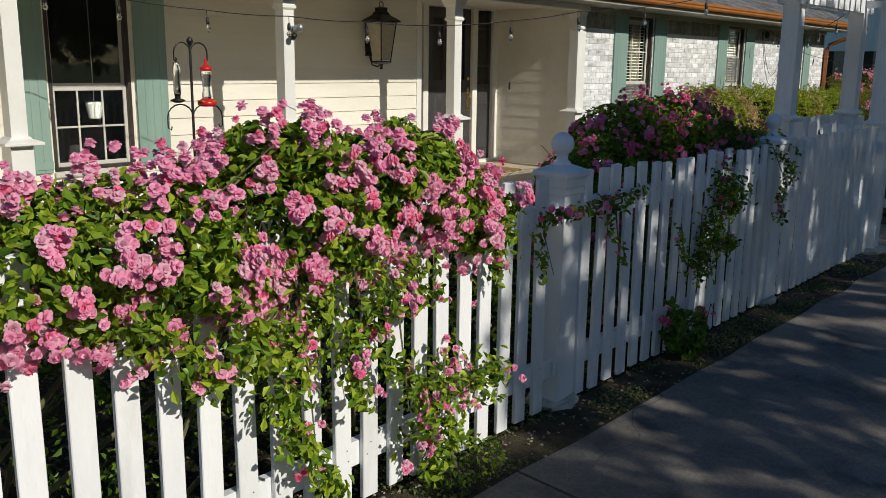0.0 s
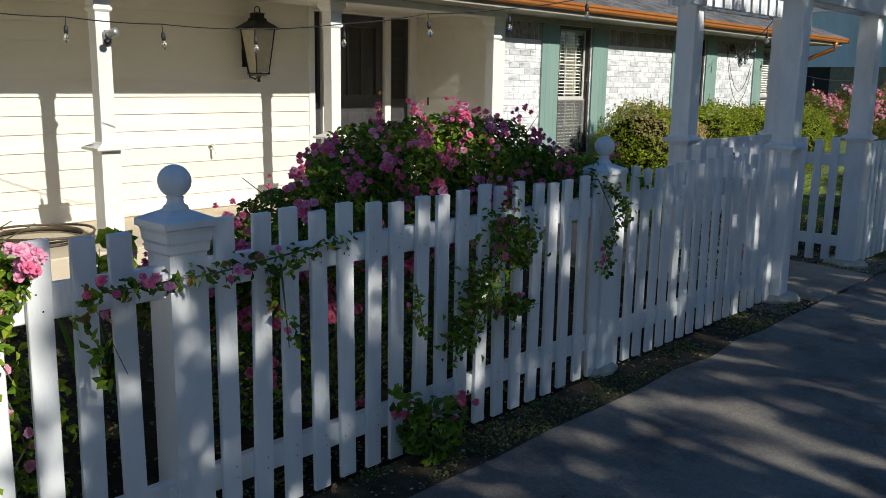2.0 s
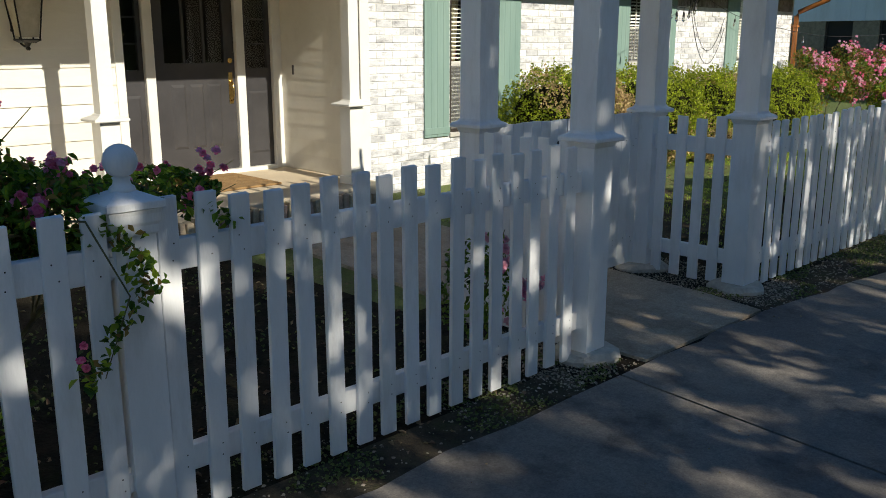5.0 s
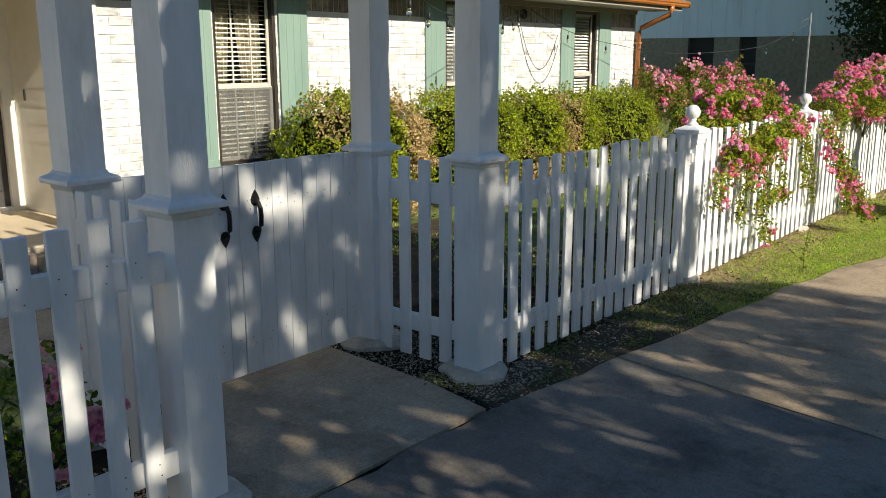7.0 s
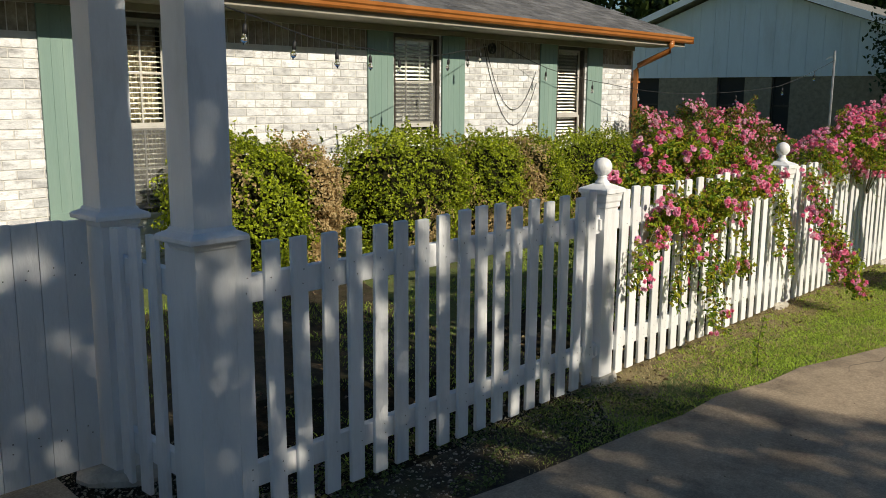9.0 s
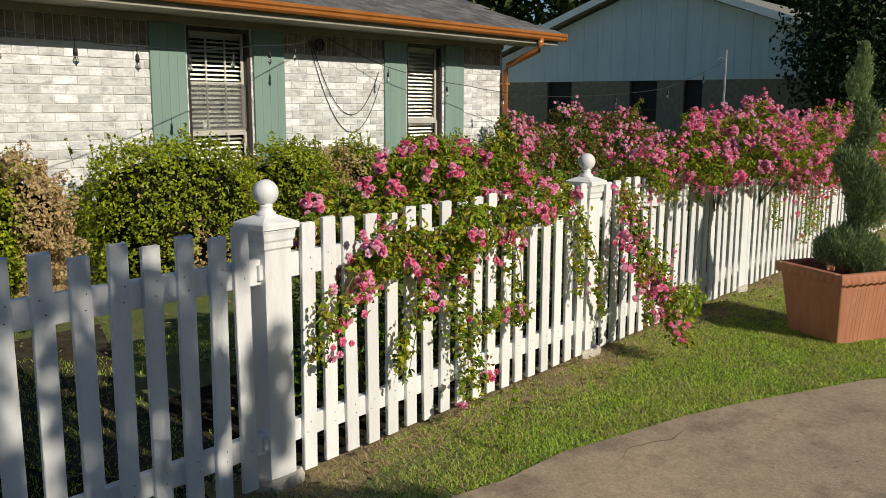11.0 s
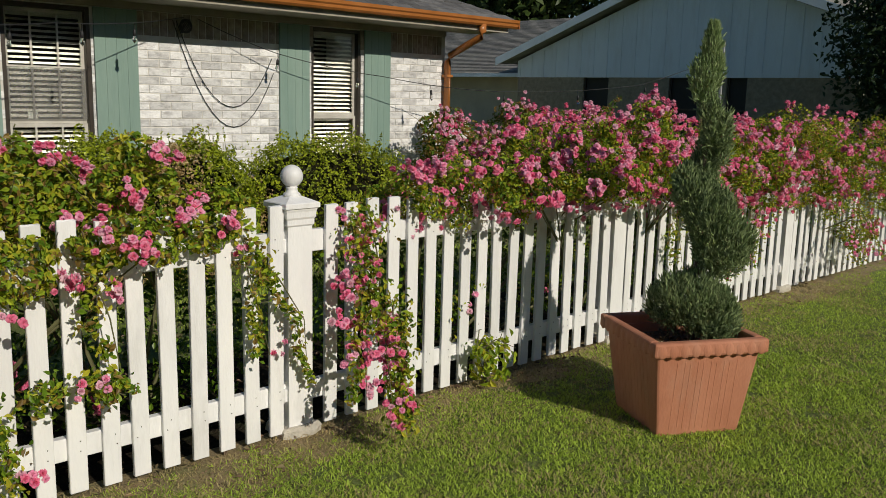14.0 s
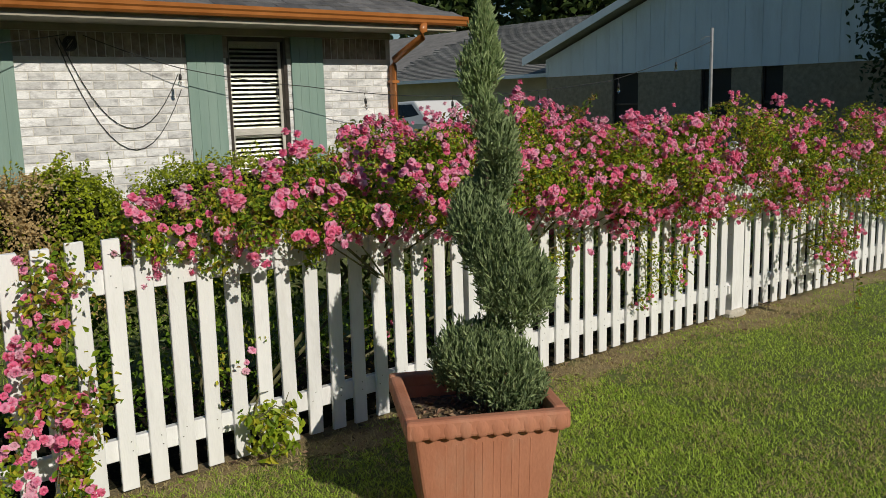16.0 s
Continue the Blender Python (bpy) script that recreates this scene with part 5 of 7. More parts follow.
for x0, x1, z1 in ((GX0, -13.2, 2.1), (-12.4, -10.62, 2.1), (-9.83, -9.1, 2.1), (-8.6, GX1, 2.1), (-13.2, -12.4, 0.6), (-10.62, -9.83, 0.6), (-9.1, -8.6, 0.6)):
    part("wall", boxes((x0, x1, NY, NY + 0.2, -0.1, z1)), M["nbrick"], nb, "brown brick lower wall")
bm = bmesh.new()
o = [(GX0, 2.1), (GX1, 2.1), (GX1, EZ), (GAX, AZ), (GX0, EZ)]
a = [bm.verts.new((x, NY - 0.03, z)) for x, z in o]
b = [bm.verts.new((x, NY + 0.2, z)) for x, z in o]
bm.faces.new(a)
bm.faces.new(list(reversed(b)))
for i in range(5):
    bm.faces.new((a[i], b[i], b[(i + 1) % 5], a[(i + 1) % 5]))
bmesh.ops.recalc_face_normals(bm, faces=bm.faces[:])
gable = part("gable_wall", bm, M["nsiding"], nb, "white vertical board gable")
x = GX0 + 0.1
while x < GX1:
    top = EZ + (AZ - EZ) * (1 - abs(x - GAX) / (GX1 - GAX)) - 0.06
    part("batten", boxes((x - 0.012, x + 0.012, NY - 0.042, NY - 0.031, 2.1, top)), M["nsiding"], gable)
    x += 0.42
vent = part("gable_vent", boxes((GAX - 1.0, GAX + 1.0, NY - 0.034, NY - 0.0305, 4.16, 4.175)), M["nsiding"], nb, "louvred vent under the gable peak")
for k in range(4):
    w = 1.0 - 0.24 * k
    part("slat", boxes((GAX - w, GAX + w, NY - 0.036, NY - 0.0305, 4.19 + 0.075 * k, 4.225 + 0.075 * k)), M["bronze"], vent)
for x0, x1 in ((-13.2, -12.4), (-10.62, -9.83), (-9.1, -8.6)):
    # opaque dark panel in place of glass and the dim room behind it
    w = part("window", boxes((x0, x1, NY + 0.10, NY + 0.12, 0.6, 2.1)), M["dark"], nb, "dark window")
    part("window_frame", boxes((x0, x0 + 0.04, NY + 0.05, NY + 0.099, 0.6, 2.1), (x1 - 0.04, x1, NY + 0.05, NY + 0.099, 0.6, 2.1), (x0, x1, NY + 0.05, NY + 0.098, 1.33, 1.37)), M["bronze"], w)
for s, x0 in ((-1, GX0), (1, GX1)):
    bm = bmesh.new()
    o = [(x0 + s * 0.45, EZ - 0.08), (GAX, AZ + 0.1), (GAX, AZ + 0.2), (x0 + s * 0.45, EZ + 0.06)]
    a = [bm.verts.new((x, NY - 0.45, z)) for x, z in o]
    b = [bm.verts.new((x, NY + 12, z)) for x, z in o]
    for i in range(4):
        bm.faces.new((a[i], b[i], b[(i + 1) % 4], a[(i + 1) % 4]))
    bm.faces.new(a)
    bmesh.ops.recalc_face_normals(bm, faces=bm.faces[:])
    r = part("roof", bm, M["nroof"], nb, "grey shingle roof")
    bm = bmesh.new()
    o = [(x0 + s * 0.45, EZ - 0.14), (GAX, AZ + 0.05), (GAX, AZ + 0.22), (x0 + s * 0.45, EZ + 0.07)]
    a = [bm.verts.new((x, NY - 0.48, z)) for x, z in o]
    b = [bm.verts.new((x, NY - 0.452, z)) for x, z in o]
    for i in range(4):
        bm.faces.new((a[i], b[i], b[(i + 1) % 4], a[(i + 1) % 4]))
    bm.faces.new(a)
    bm.faces.new(list(reversed(b)))
    bmesh.ops.recalc_face_normals(bm, faces=bm.faces[:])
    part("barge_board", bm, M["nsiding"], r, "white barge board")
# the wing to the left, with its long shingled slope towards the garden
part("wing_wall", boxes((-34, GX0, NY + 1.0, NY + 1.2, -0.1, 2.2)), M["porch"], nb, "tan wing wall")
wing = thing("neighbour_wing_roof", (0, 0, 0), "old grey shingle roof of the neighbouring house", "roof")
bm = bmesh.new()
v = [bm.verts.new(c) for c in ((-35, NY + 0.3, 2.2), (GX0 + 0.7, NY + 0.3, 2.2), (GX0 + 3.6, NY + 6, 4.3), (-35, NY + 6, 4.3), (-35, NY + 12, 2.2), (GX0 + 0.7, NY + 12, 2.2))]
bm.faces.new(v[:4])
bm.faces.new((v[3], v[2], v[5], v[4]))
bm.faces.new((v[0], v[4], v[5], v[1]))
bm.faces.new((v[1], v[5], v[2]))
bm.faces.new((v[0], v[3], v[4]))
bmesh.ops.recalc_face_normals(bm, faces=bm.faces[:])
part("roof_slope", bm, M["nroof"], wing)
v, f = [], []
for r in range(42):
    u0, u1 = r / 42, (r + 1.15) / 42
    x = -24.0 - random.random()
    while x < GX0 + 0.5 + 2.9 * u0:
        x1 = min(x + random.uniform(0.7, 1.1), GX0 + 0.68 + 2.9 * u0)
        i = len(v)
        for u, lift in ((u0, 0.034), (u1, 0.006)):
            v += [(x + 0.006, NY + 0.3 + 5.7 * u, 2.2 + 2.1 * u + lift), (x1 - 0.006, NY + 0.3 + 5.7 * u, 2.2 + 2.1 * u + lift)]
        v += [(x + 0.006, NY + 0.3 + 5.7 * u0, 2.2 + 2.1 * u0 + 0.006), (x1 - 0.006, NY + 0.3 + 5.7 * u0, 2.2 + 2.1 * u0 + 0.006)]
        f += [(i, i + 1, i + 3, i + 2), (i + 4, i + 5, i + 1, i)]
        x = x1
part("shingle_courses", mesh_from("shingle_courses", v, f, M["nroof"]), None, wing)["kind"] = "stuff"
part("eave_gutter", boxes((-35, GX0 + 0.7, NY + 0.2, NY + 0.29, 2.12, 2.22)), M["nsiding"], wing, "white eave gutter")
chim = thing("chimney", (-5.2, NY + 3.5, 3.0), "brick chimney on the neighbouring roof", "chimney")
part("stack", boxes((-0.5, 0.5, -0.4, 0.4, -0.6, 1.1), bevel=0.01), M["nbrick"], chim)
part("cap", boxes((-0.56, 0.56, -0.46, 0.46, 1.1, 1.22), bevel=0.01), M["footing"], chim)

# a white car parked before the wing
car = thing("parked_car", (-18.0, 28.6, 0), "white car parked beside the neighbouring house", "car")
bm = bmesh.new()
prof = [(-2.2, 0.35), (-2.2, 0.75), (-2.0, 0.9), (-1.3, 0.98), (-0.75, 1.52), (0.7, 1.57), (1.5, 1.02), (2.1, 0.9), (2.2, 0.6), (2.2, 0.35)]
rows = []
for y, k in ((-0.85, 1.0), (0.85, 1.0)):
    rows.append([bm.verts.new((x, y * (0.86 if z > 1.1 else 1.0), z)) for x, z in prof])
for i in range(len(prof)):
    j = (i + 1) % len(prof)
    bm.faces.new((rows[0][i], rows[0][j], rows[1][j], rows[1][i]))
bm.faces.new(rows[0])
bm.faces.new(list(reversed(rows[1])))
bmesh.ops.recalc_face_normals(bm, faces=bm.faces[:])
bmesh.ops.bevel(bm, geom=bm.edges[:], offset=0.05, segments=2, affect="EDGES", profile=0.5)
part("body", bm, M["carwhite"], car, smooth=False)
bm = bmesh.new()
for y in (-0.80, 0.80):
    q = [(-1.0, 1.02), (-0.65, 1.44), (0.62, 1.48), (1.25, 1.02)]
    f = [bm.verts.new((x, y * (0.955 if z > 1.1 else 1.055), z)) for x, z in q]
    bm.faces.new(f)
bmesh.ops.solidify(bm, geom=bm.faces[:], thickness=0.012)
part("side_window", bm, M["carglass"], car, "tinted car windows")
for x in (-1.35, 1.4):
    for y in (-0.82, 0.82):
        o = part("wheel", lathe(bmesh.new(), [(0.1, -0.1), (0.31, -0.1), (0.33, -0.06), (0.33, 0.06), (0.31, 0.1), (0.1, 0.1)], 20), M["rubber"], car, "black tyre")
        o.matrix_basis = pose(x, y, 0.33, 90, 0, 0)


# ---- plants ----
def flower_data(seed, rings):
    """Corners and faces of a double rose of cupped petals, about one unit across, opening along +z."""
    r = random.Random(seed)
    verts, faces = [], []
    for n, rad, tilt in rings:
        off = r.uniform(0, 6)
        for k in range(n):
            a = off + 2 * math.pi * k / n + r.uniform(-0.2, 0.2)
            t = tilt + r.uniform(-0.3, 0.3)
            L, w = 0.5 * rad * r.uniform(0.82, 1.1), 0.46 * rad * 5.5 / max(n, 4.5)
            i = len(verts)
            for u, wd in ((0.05, 0.25), (0.6, 1.0), (0.92, 0.86), (1.03, 0.4)):
                rr, zz = L * u * math.cos(t * (0.5 + 0.5 * u)), L * u * math.sin(t * (0.5 + 0.5 * u)) * 1.1
                for s in (-1, 1):
                    x, y = rr, s * w * wd * 0.5
                    zc = zz + 0.3 * (1 - rad) * (1 if rad < 0.87 else 0) + (0.07 * rad if u == 0.6 else 0.03 * rad if u == 0.92 else 0.0)
                    verts.append((x * math.cos(a) - y * math.sin(a), x * math.sin(a) + y * math.cos(a), zc))
            faces += [(i + j, i + j + 1, i + j + 3, i + j + 2) for j in (0, 2, 4)]
    return verts, faces


RINGS = ((8, 0.9, -0.6), (9, 1.0, -0.1), (10, 0.97, 0.3), (9, 0.86, 0.58), (8, 0.72, 0.8), (7, 0.55, 1.0), (5, 0.36, 1.15))
SIMPLE = ((5, 0.95, -0.45), (6, 1.0, 0.05), (5, 0.82, 0.4), (3, 0.6, 0.7))
FLOWERS = {k: [mesh_from("blossom", *flower_data(s * 7 + i, RINGS), M[k]) for i in range(4)] for s, k in enumerate(("petal", "petal_deep", "petal_pale", "petal_magenta"))}


def joined_flowers(name, kind, pts, normals, sizes, rng):
    """Many blossoms in one mesh."""
    vs, fs = flower_data(3, SIMPLE)
    v0, f0 = np.array(vs), np.array(fs)
    n, a, b = rot_frames(normals, rng)
    v = pts[:, None] + sizes[:, None, None] * (v0[None, :, :1] * a[:, None] + v0[None, :, 1:2] * b[:, None] + v0[None, :, 2:] * n[:, None])
    f = (np.arange(len(pts))[:, None, None] * len(v0) + f0[None]).reshape(-1, 4)
    return mesh_from(name, v.reshape(-1, 3), f, M[kind])


def lobe_points(lobes, n, rng, inner=0.62, rough=0.22):
    """Points in the outer shell of a set of ellipsoids, with outward directions."""
    c = np.array([l[:3] for l in lobes])
    r = np.array([l[3:6] for l in lobes])
    area = (r[:, 0] * r[:, 1] + r[:, 1] * r[:, 2] + r[:, 0] * r[:, 2])
    P, D = [], []
    got = 0
    while got < n:
        k = rng.choice(len(lobes), size=n, p=area / area.sum())
        u = rng.normal(size=(n, 3))
        u /= np.linalg.norm(u, axis=1, keepdims=True)
        rho = 1 - (1 - inner) * rng.random(n) ** 1.7
        p = c[k] + r[k] * u * rho[:, None]
        wob = np.sin(p[:, 0] * 9 + p[:, 1] * 6.3) * np.sin(p[:, 1] * 7.7 + p[:, 2] * 8.9 + 1.0) * np.cos(p[:, 2] * 6.1 - p[:, 0] * 5)
        p = p + r[k] * u * (rough * wob)[:, None]
        d = u / r[k]
        d /= np.linalg.norm(d, axis=1, keepdims=True)
        q = ((p[:, None] - c[None]) / r[None])
        m = np.sqrt((q ** 2).sum(2))
        m[np.arange(n), k] = 9
        ok = (m.min(1) > inner * 0.92) & (p[:, 2] > 0.01)
        P.append(p[ok])
        D.append(d[ok])
        got += ok.sum()
    return np.concatenate(P)[:n], np.concatenate(D)[:n]


def spray_points(line, radius, n, rng):
    """Points round a line, with outward directions."""
    line = np.array(line, float)
    seg = np.linalg.norm(np.diff(line, axis=0), axis=1)
    cum = np.concatenate([[0], np.cumsum(seg)])
    t = rng.random(n) * cum[-1]
    base = np.stack([np.interp(t, cum, line[:, i]) for i in range(3)], 1)
    base[:, 1] += 0.9 * radius * np.sin(t / cum[-1] * rng.uniform(4, 8) + rng.uniform(0, 6)) * np.minimum(1, t / cum[-1] * 4)
    clot = rng.random((max(3, n // 14), 3)) - 0.5
    at = rng.random(len(clot))
    near = np.abs(t[:, None] / cum[-1] - at[None]).argmin(1)
    o = (0.75 * rng.normal(size=(n, 3)) + 1.6 * clot[near]) * radius * 0.55
    fade = (1.15 - 0.6 * t / cum[-1])[:, None]
    p = base + o * fade
    p[:, 2] = np.maximum(p[:, 2], 0.01)
    d = o + rng.normal(size=(n, 3)) * radius * 0.4 + np.array([[0.3 * radius, 0, 0.25 * radius]])
    return p, d / (np.linalg.norm(d, axis=1, keepdims=True) + 1e-9)


def rose_bush(name, label, lobes, sprays, n_leaf, n_flower, leaf_mats, flower_kinds, roots, seed, size=(0.022, 0.045), bloom=(0.036, 0.056), solo=280, sun_side=0.5, clump=0.06, clumpy=0):
    """A rambling rose: canes, leaves in several tints, blossoms in clusters, trailing sprays."""
    g = np.random.default_rng(seed)
    bush = thing(name, (0, 0, 0), label, "rose bush", "climbing roses")
    masses = lobes
    if clumpy:
        masses = [(l[0], l[1], l[2] - 0.06 * l[5], l[3] * 0.8, l[4] * 0.85, l[5] * 0.8) for l in lobes]
        for l in lobes:
            for _ in range(clumpy):
                u = g.normal(size=3)
                u *= g.uniform(0.7, 0.9) / np.linalg.norm(u)
                f = g.uniform(0.18, 0.36)
                rr = (l[3] * l[4] * l[5]) ** (1 / 3) * f
                masses.append((l[0] + u[0] * l[3], l[1] + u[1] * l[4], l[2] + u[2] * l[5], rr * 1.1, rr * 1.2, rr * 0.85))
    # canes
    def cane(pts, r0, r1):
        part("cane", tube(bmesh.new(), pts, r0, r1, 5), M["cane"], bush)
    for i, l in enumerate(lobes):
        root = roots[i % len(roots)]
        end = Vector(l[:3]) + Vector((0, 0, l[5] * 0.5))
        mid = (Vector(root) + end) / 2 + Vector((g.uniform(-0.1, 0.1), g.uniform(-0.15, 0.15), 0.1))
        cane([root, mid.lerp(Vector(root), 0.5), mid, mid.lerp(end, 0.6), end], 0.011, 0.005)
        for j in range(4):
            a = g.uniform(0, 6.28)
            tip = Vector(l[:3]) + Vector((l[3] * math.cos(a), l[4] * math.sin(a), l[5] * g.uniform(-0.3, 1.0))) * 1.1
            cane([mid, mid.lerp(tip, 0.5) + Vector((0, 0, 0.06)), tip], 0.005, 0.0016)
    for line, rad, nl, nf in sprays:
        cane([Vector(p) + Vector((g.uniform(-0.008, 0.008), g.uniform(-0.012, 0.012), 0)) for p in line], 0.0045, 0.0016)
    # leaves
    P, D = lobe_points(masses, n_leaf, g) if n_leaf else (np.zeros((0, 3)), np.zeros((0, 3)))
    for line, rad, nl, nf in sprays:
        p, d = spray_points(line, rad, nl, g)
        P, D = np.concatenate([P, p]), np.concatenate([D, d])
    D = D + g.normal(size=D.shape) * 0.75 + np.array([[0.3, 0, 0.4]])
    pick = g.random(len(P))
    lo = 0.0
    for mat, share in leaf_mats:
        k = (pick >= lo) & (pick < lo + share)
        lo += share
        if k.sum():
            ob = part("foliage", leaf_mesh("foliage", P[k], D[k], size, M[mat], g, 0.55), None, bush)
            ob["kind"] = "stuff"
    # blossoms: cluster centres first, then several blooms round each
    F, N = np.zeros((0, 3)), np.zeros((0, 3))
    if n_flower:
        nc = max(6, n_flower // 12)
        p, d = lobe_points(masses, nc * 10, g, inner=0.88)
        score = d[:, 0] * sun_side + d[:, 2] * 0.3 + g.random(len(d)) * 1.4
        took, gap = [], 0.14
        while len(took) < nc:
            for q in np.argsort(-score):
                if len(took) < nc and q not in took and (not took or np.linalg.norm(p[took] - p[q], axis=1).min() > gap):
                    took.append(int(q))
            gap *= 0.75
        p, d = p[took], d[took]
        per = g.integers(5, 21, size=nc)
        idx = np.repeat(np.arange(nc), per)[:n_flower]
        o = g.normal(size=(len(idx), 3)) * clump * 0.62
        F = p[idx] + o * 0.8 + d[idx] * (0.02 + 0.035 * g.random((len(idx), 1)))
        N = d[idx] + o * 9 + np.array([[0.35, 0, 0.25]])
    for line, rad, nl, nf in sprays:
        if nf:
            p, d = spray_points(line, rad * 1.1, max(1, nf // 3), g)
            idx = np.repeat(np.arange(len(p)), 3)[:nf]
            o = g.normal(size=(len(idx), 3)) * clump * 0.45
            F, N = np.concatenate([F, p[idx] + o]), np.concatenate([N, d[idx] * 0.6 + o * 6 + np.array([[0.8, 0, 0.25]])])
    keep = F[:, 2] > 0.03
    F, N = F[keep], N[keep]
    S = bloom[0] + (bloom[1] - bloom[0]) * g.random(len(F))
    order = g.permutation(len(F))
    kinds = g.choice(len(flower_kinds), size=len(F), p=[w for _, w in flower_kinds])
    for j in order[:solo]:
        kd = flower_kinds[kinds[j]][0]
        o = part("blossom", FLOWERS[kd][int(g.integers(3))], None, bush)
        z = Vector(N[j]).normalized()
        o.matrix_basis = Matrix.Translation(F[j]) @ z.to_track_quat("Z", "Y").to_matrix().to_4x4() @ pose(0, 0, 0, 0, 0, g.uniform(0, 360)) @ Matrix.Diagonal((S[j], S[j], S[j], 1))
    rest = order[solo:]
    for i, (kd, w) in enumerate(flower_kinds):
        k = rest[kinds[rest] == i]
        if len(k):
            ob = part("blossoms", joined_flowers("blossoms", kd, F[k], N[k], S[k], g), None, bush)
            ob["kind"] = "stuff"
    return bush


GREEN = [("leaf", 0.42), ("leaf_fresh", 0.58)]
# almost only dark leaves, so the mix itself carries part of the shade
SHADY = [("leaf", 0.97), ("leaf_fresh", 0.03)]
MIXED = [("leaf", 0.24), ("leaf_fresh", 0.42), ("leaf_yellow", 0.24), ("leaf_bronze", 0.10)]

rose_bush("climbing_rose", "large pink rambling rose in full bloom spilling over the picket fence",
          [(-2.16, 0.40, 0.97, 0.26, 0.42, 0.16), (-2.13, 0.95, 1.0, 0.26, 0.36, 0.19), (-2.12, 1.30, 1.01, 0.29, 0.36, 0.26), (-2.11, 1.65, 1.06, 0.32, 0.36, 0.27),
           (-2.12, 2.0, 1.08, 0.33, 0.34, 0.26), (-2.13, 2.3, 1.09, 0.32, 0.32, 0.27), (-2.12, 2.54, 1.0, 0.27, 0.22, 0.21), (-2.12, 2.7, 0.95, 0.18, 0.14, 0.15)],
          [([(-1.93, 1.22, 0.85), (-1.92, 1.3, 0.64)], 0.09, 220, 20), ([(-1.9, 1.48, 0.85), (-1.9, 1.5, 0.66)], 0.12, 260, 20),
           ([(-1.92, 1.66, 0.9), (-1.93, 1.70, 0.5), (-1.94, 1.74, 0.14)], 0.085, 620, 46), ([(-1.9, 1.88, 0.9), (-1.91, 1.93, 0.66), (-1.93, 1.97, 0.46)], 0.09, 300, 26),
           ([(-1.92, 2.15, 0.9), (-1.93, 2.2, 0.7)], 0.07, 110, 12), ([(-1.94, 2.62, 0.92), (-1.95, 2.72, 0.72)], 0.07, 120, 14),
           ([(-2.0, 2.2, 0.2), (-1.93, 2.35, 0.30), (-1.93, 2.6, 0.40), (-1.95, 2.72, 0.26)], 0.10, 300, 16), ([(-2.2, 2.7, 0.1), (-2.15, 2.8, 0.4), (-2.13, 2.9, 0.6)], 0.08, 110, 10),
           ([(-1.92, 2.05, 0.85), (-1.9, 2.08, 0.58), (-1.91, 2.12, 0.36)], 0.08, 220, 26), ([(-1.93, 2.32, 0.5), (-1.9, 2.28, 0.3), (-1.92, 2.22, 0.1)], 0.09, 300, 26), ([(-2.26, 2.72, 0.8), (-2.22, 2.82, 0.5), (-2.22, 2.86, 0.2)], 0.1, 240, 28)],
          21000, 2650, GREEN, [("petal", 0.72), ("petal_pale", 0.16), ("petal_deep", 0.12)], [(-2.35, 0.5, -0.02), (-2.4, 1.4, -0.02), (-2.4, 2.3, -0.02)], 11, solo=290, bloom=(0.025, 0.039), clump=0.044, size=(0.024, 0.046), clumpy=9, sun_side=0.8)

rose_bush("climbing_rose", "shaded magenta rose mounded behind the picket fence and trailing through it",
          [(-2.40, 3.55, 0.72, 0.18, 0.26, 0.13), (-2.42, 3.85, 0.80, 0.22, 0.28, 0.15), (-2.48, 4.2, 0.91, 0.26, 0.34, 0.20), (-2.52, 4.55, 1.03, 0.32, 0.40, 0.27), (-2.5, 4.95, 1.05, 0.32, 0.40, 0.29), (-2.5, 5.25, 1.04, 0.28, 0.30, 0.27),
           (-2.45, 5.55, 0.98, 0.24, 0.34, 0.17), (-2.4, 5.9, 1.02, 0.14, 0.30, 0.08), (-2.44, 4.6, 0.90, 0.24, 0.5, 0.16), (-2.42, 5.1, 0.92, 0.24, 0.5, 0.16)],
          [([(-2.3, 4.2, 0.98), (-2.02, 3.75, 0.92), (-1.97, 3.35, 0.90), (-1.96, 2.95, 0.90), (-1.96, 3.02, 0.66)], 0.055, 330, 18), ([(-2.2, 4.8, 0.98), (-2.0, 4.78, 0.8), (-1.98, 4.62, 0.55), (-1.98, 4.5, 0.40)], 0.13, 760, 22),
           ([(-1.99, 4.62, 0.55), (-1.98, 5.0, 0.50)], 0.07, 220, 8), ([(-2.0, 4.75, 0.9), (-1.99, 4.95, 0.72)], 0.09, 260, 8), ([(-2.3, 5.3, 1.02), (-2.05, 5.55, 1.02), (-1.97, 5.62, 0.8), (-1.96, 5.52, 0.58)], 0.07, 330, 8),
           ([(-1.98, 4.22, 0.72), (-1.96, 4.24, 0.52)], 0.04, 40, 4), ([(-2.3, 5.3, 1.06), (-2.2, 5.75, 1.10), (-2.05, 5.95, 0.98)], 0.09, 420, 4), ([(-2.02, 3.6, 0.88), (-1.98, 3.62, 0.6)], 0.03, 60, 2)],
          28000, 1050, [("leaf", 0.66), ("leaf_fresh", 0.20), ("leaf_bronze", 0.14)], [("petal_magenta", 0.2), ("petal_deep", 0.5), ("petal", 0.3)], [(-2.6, 4.2, -0.02), (-2.6, 5.0, -0.02)], 12, solo=260, clumpy=0, bloom=(0.022, 0.037), size=(0.02, 0.042), clump=0.05, sun_side=0.8)

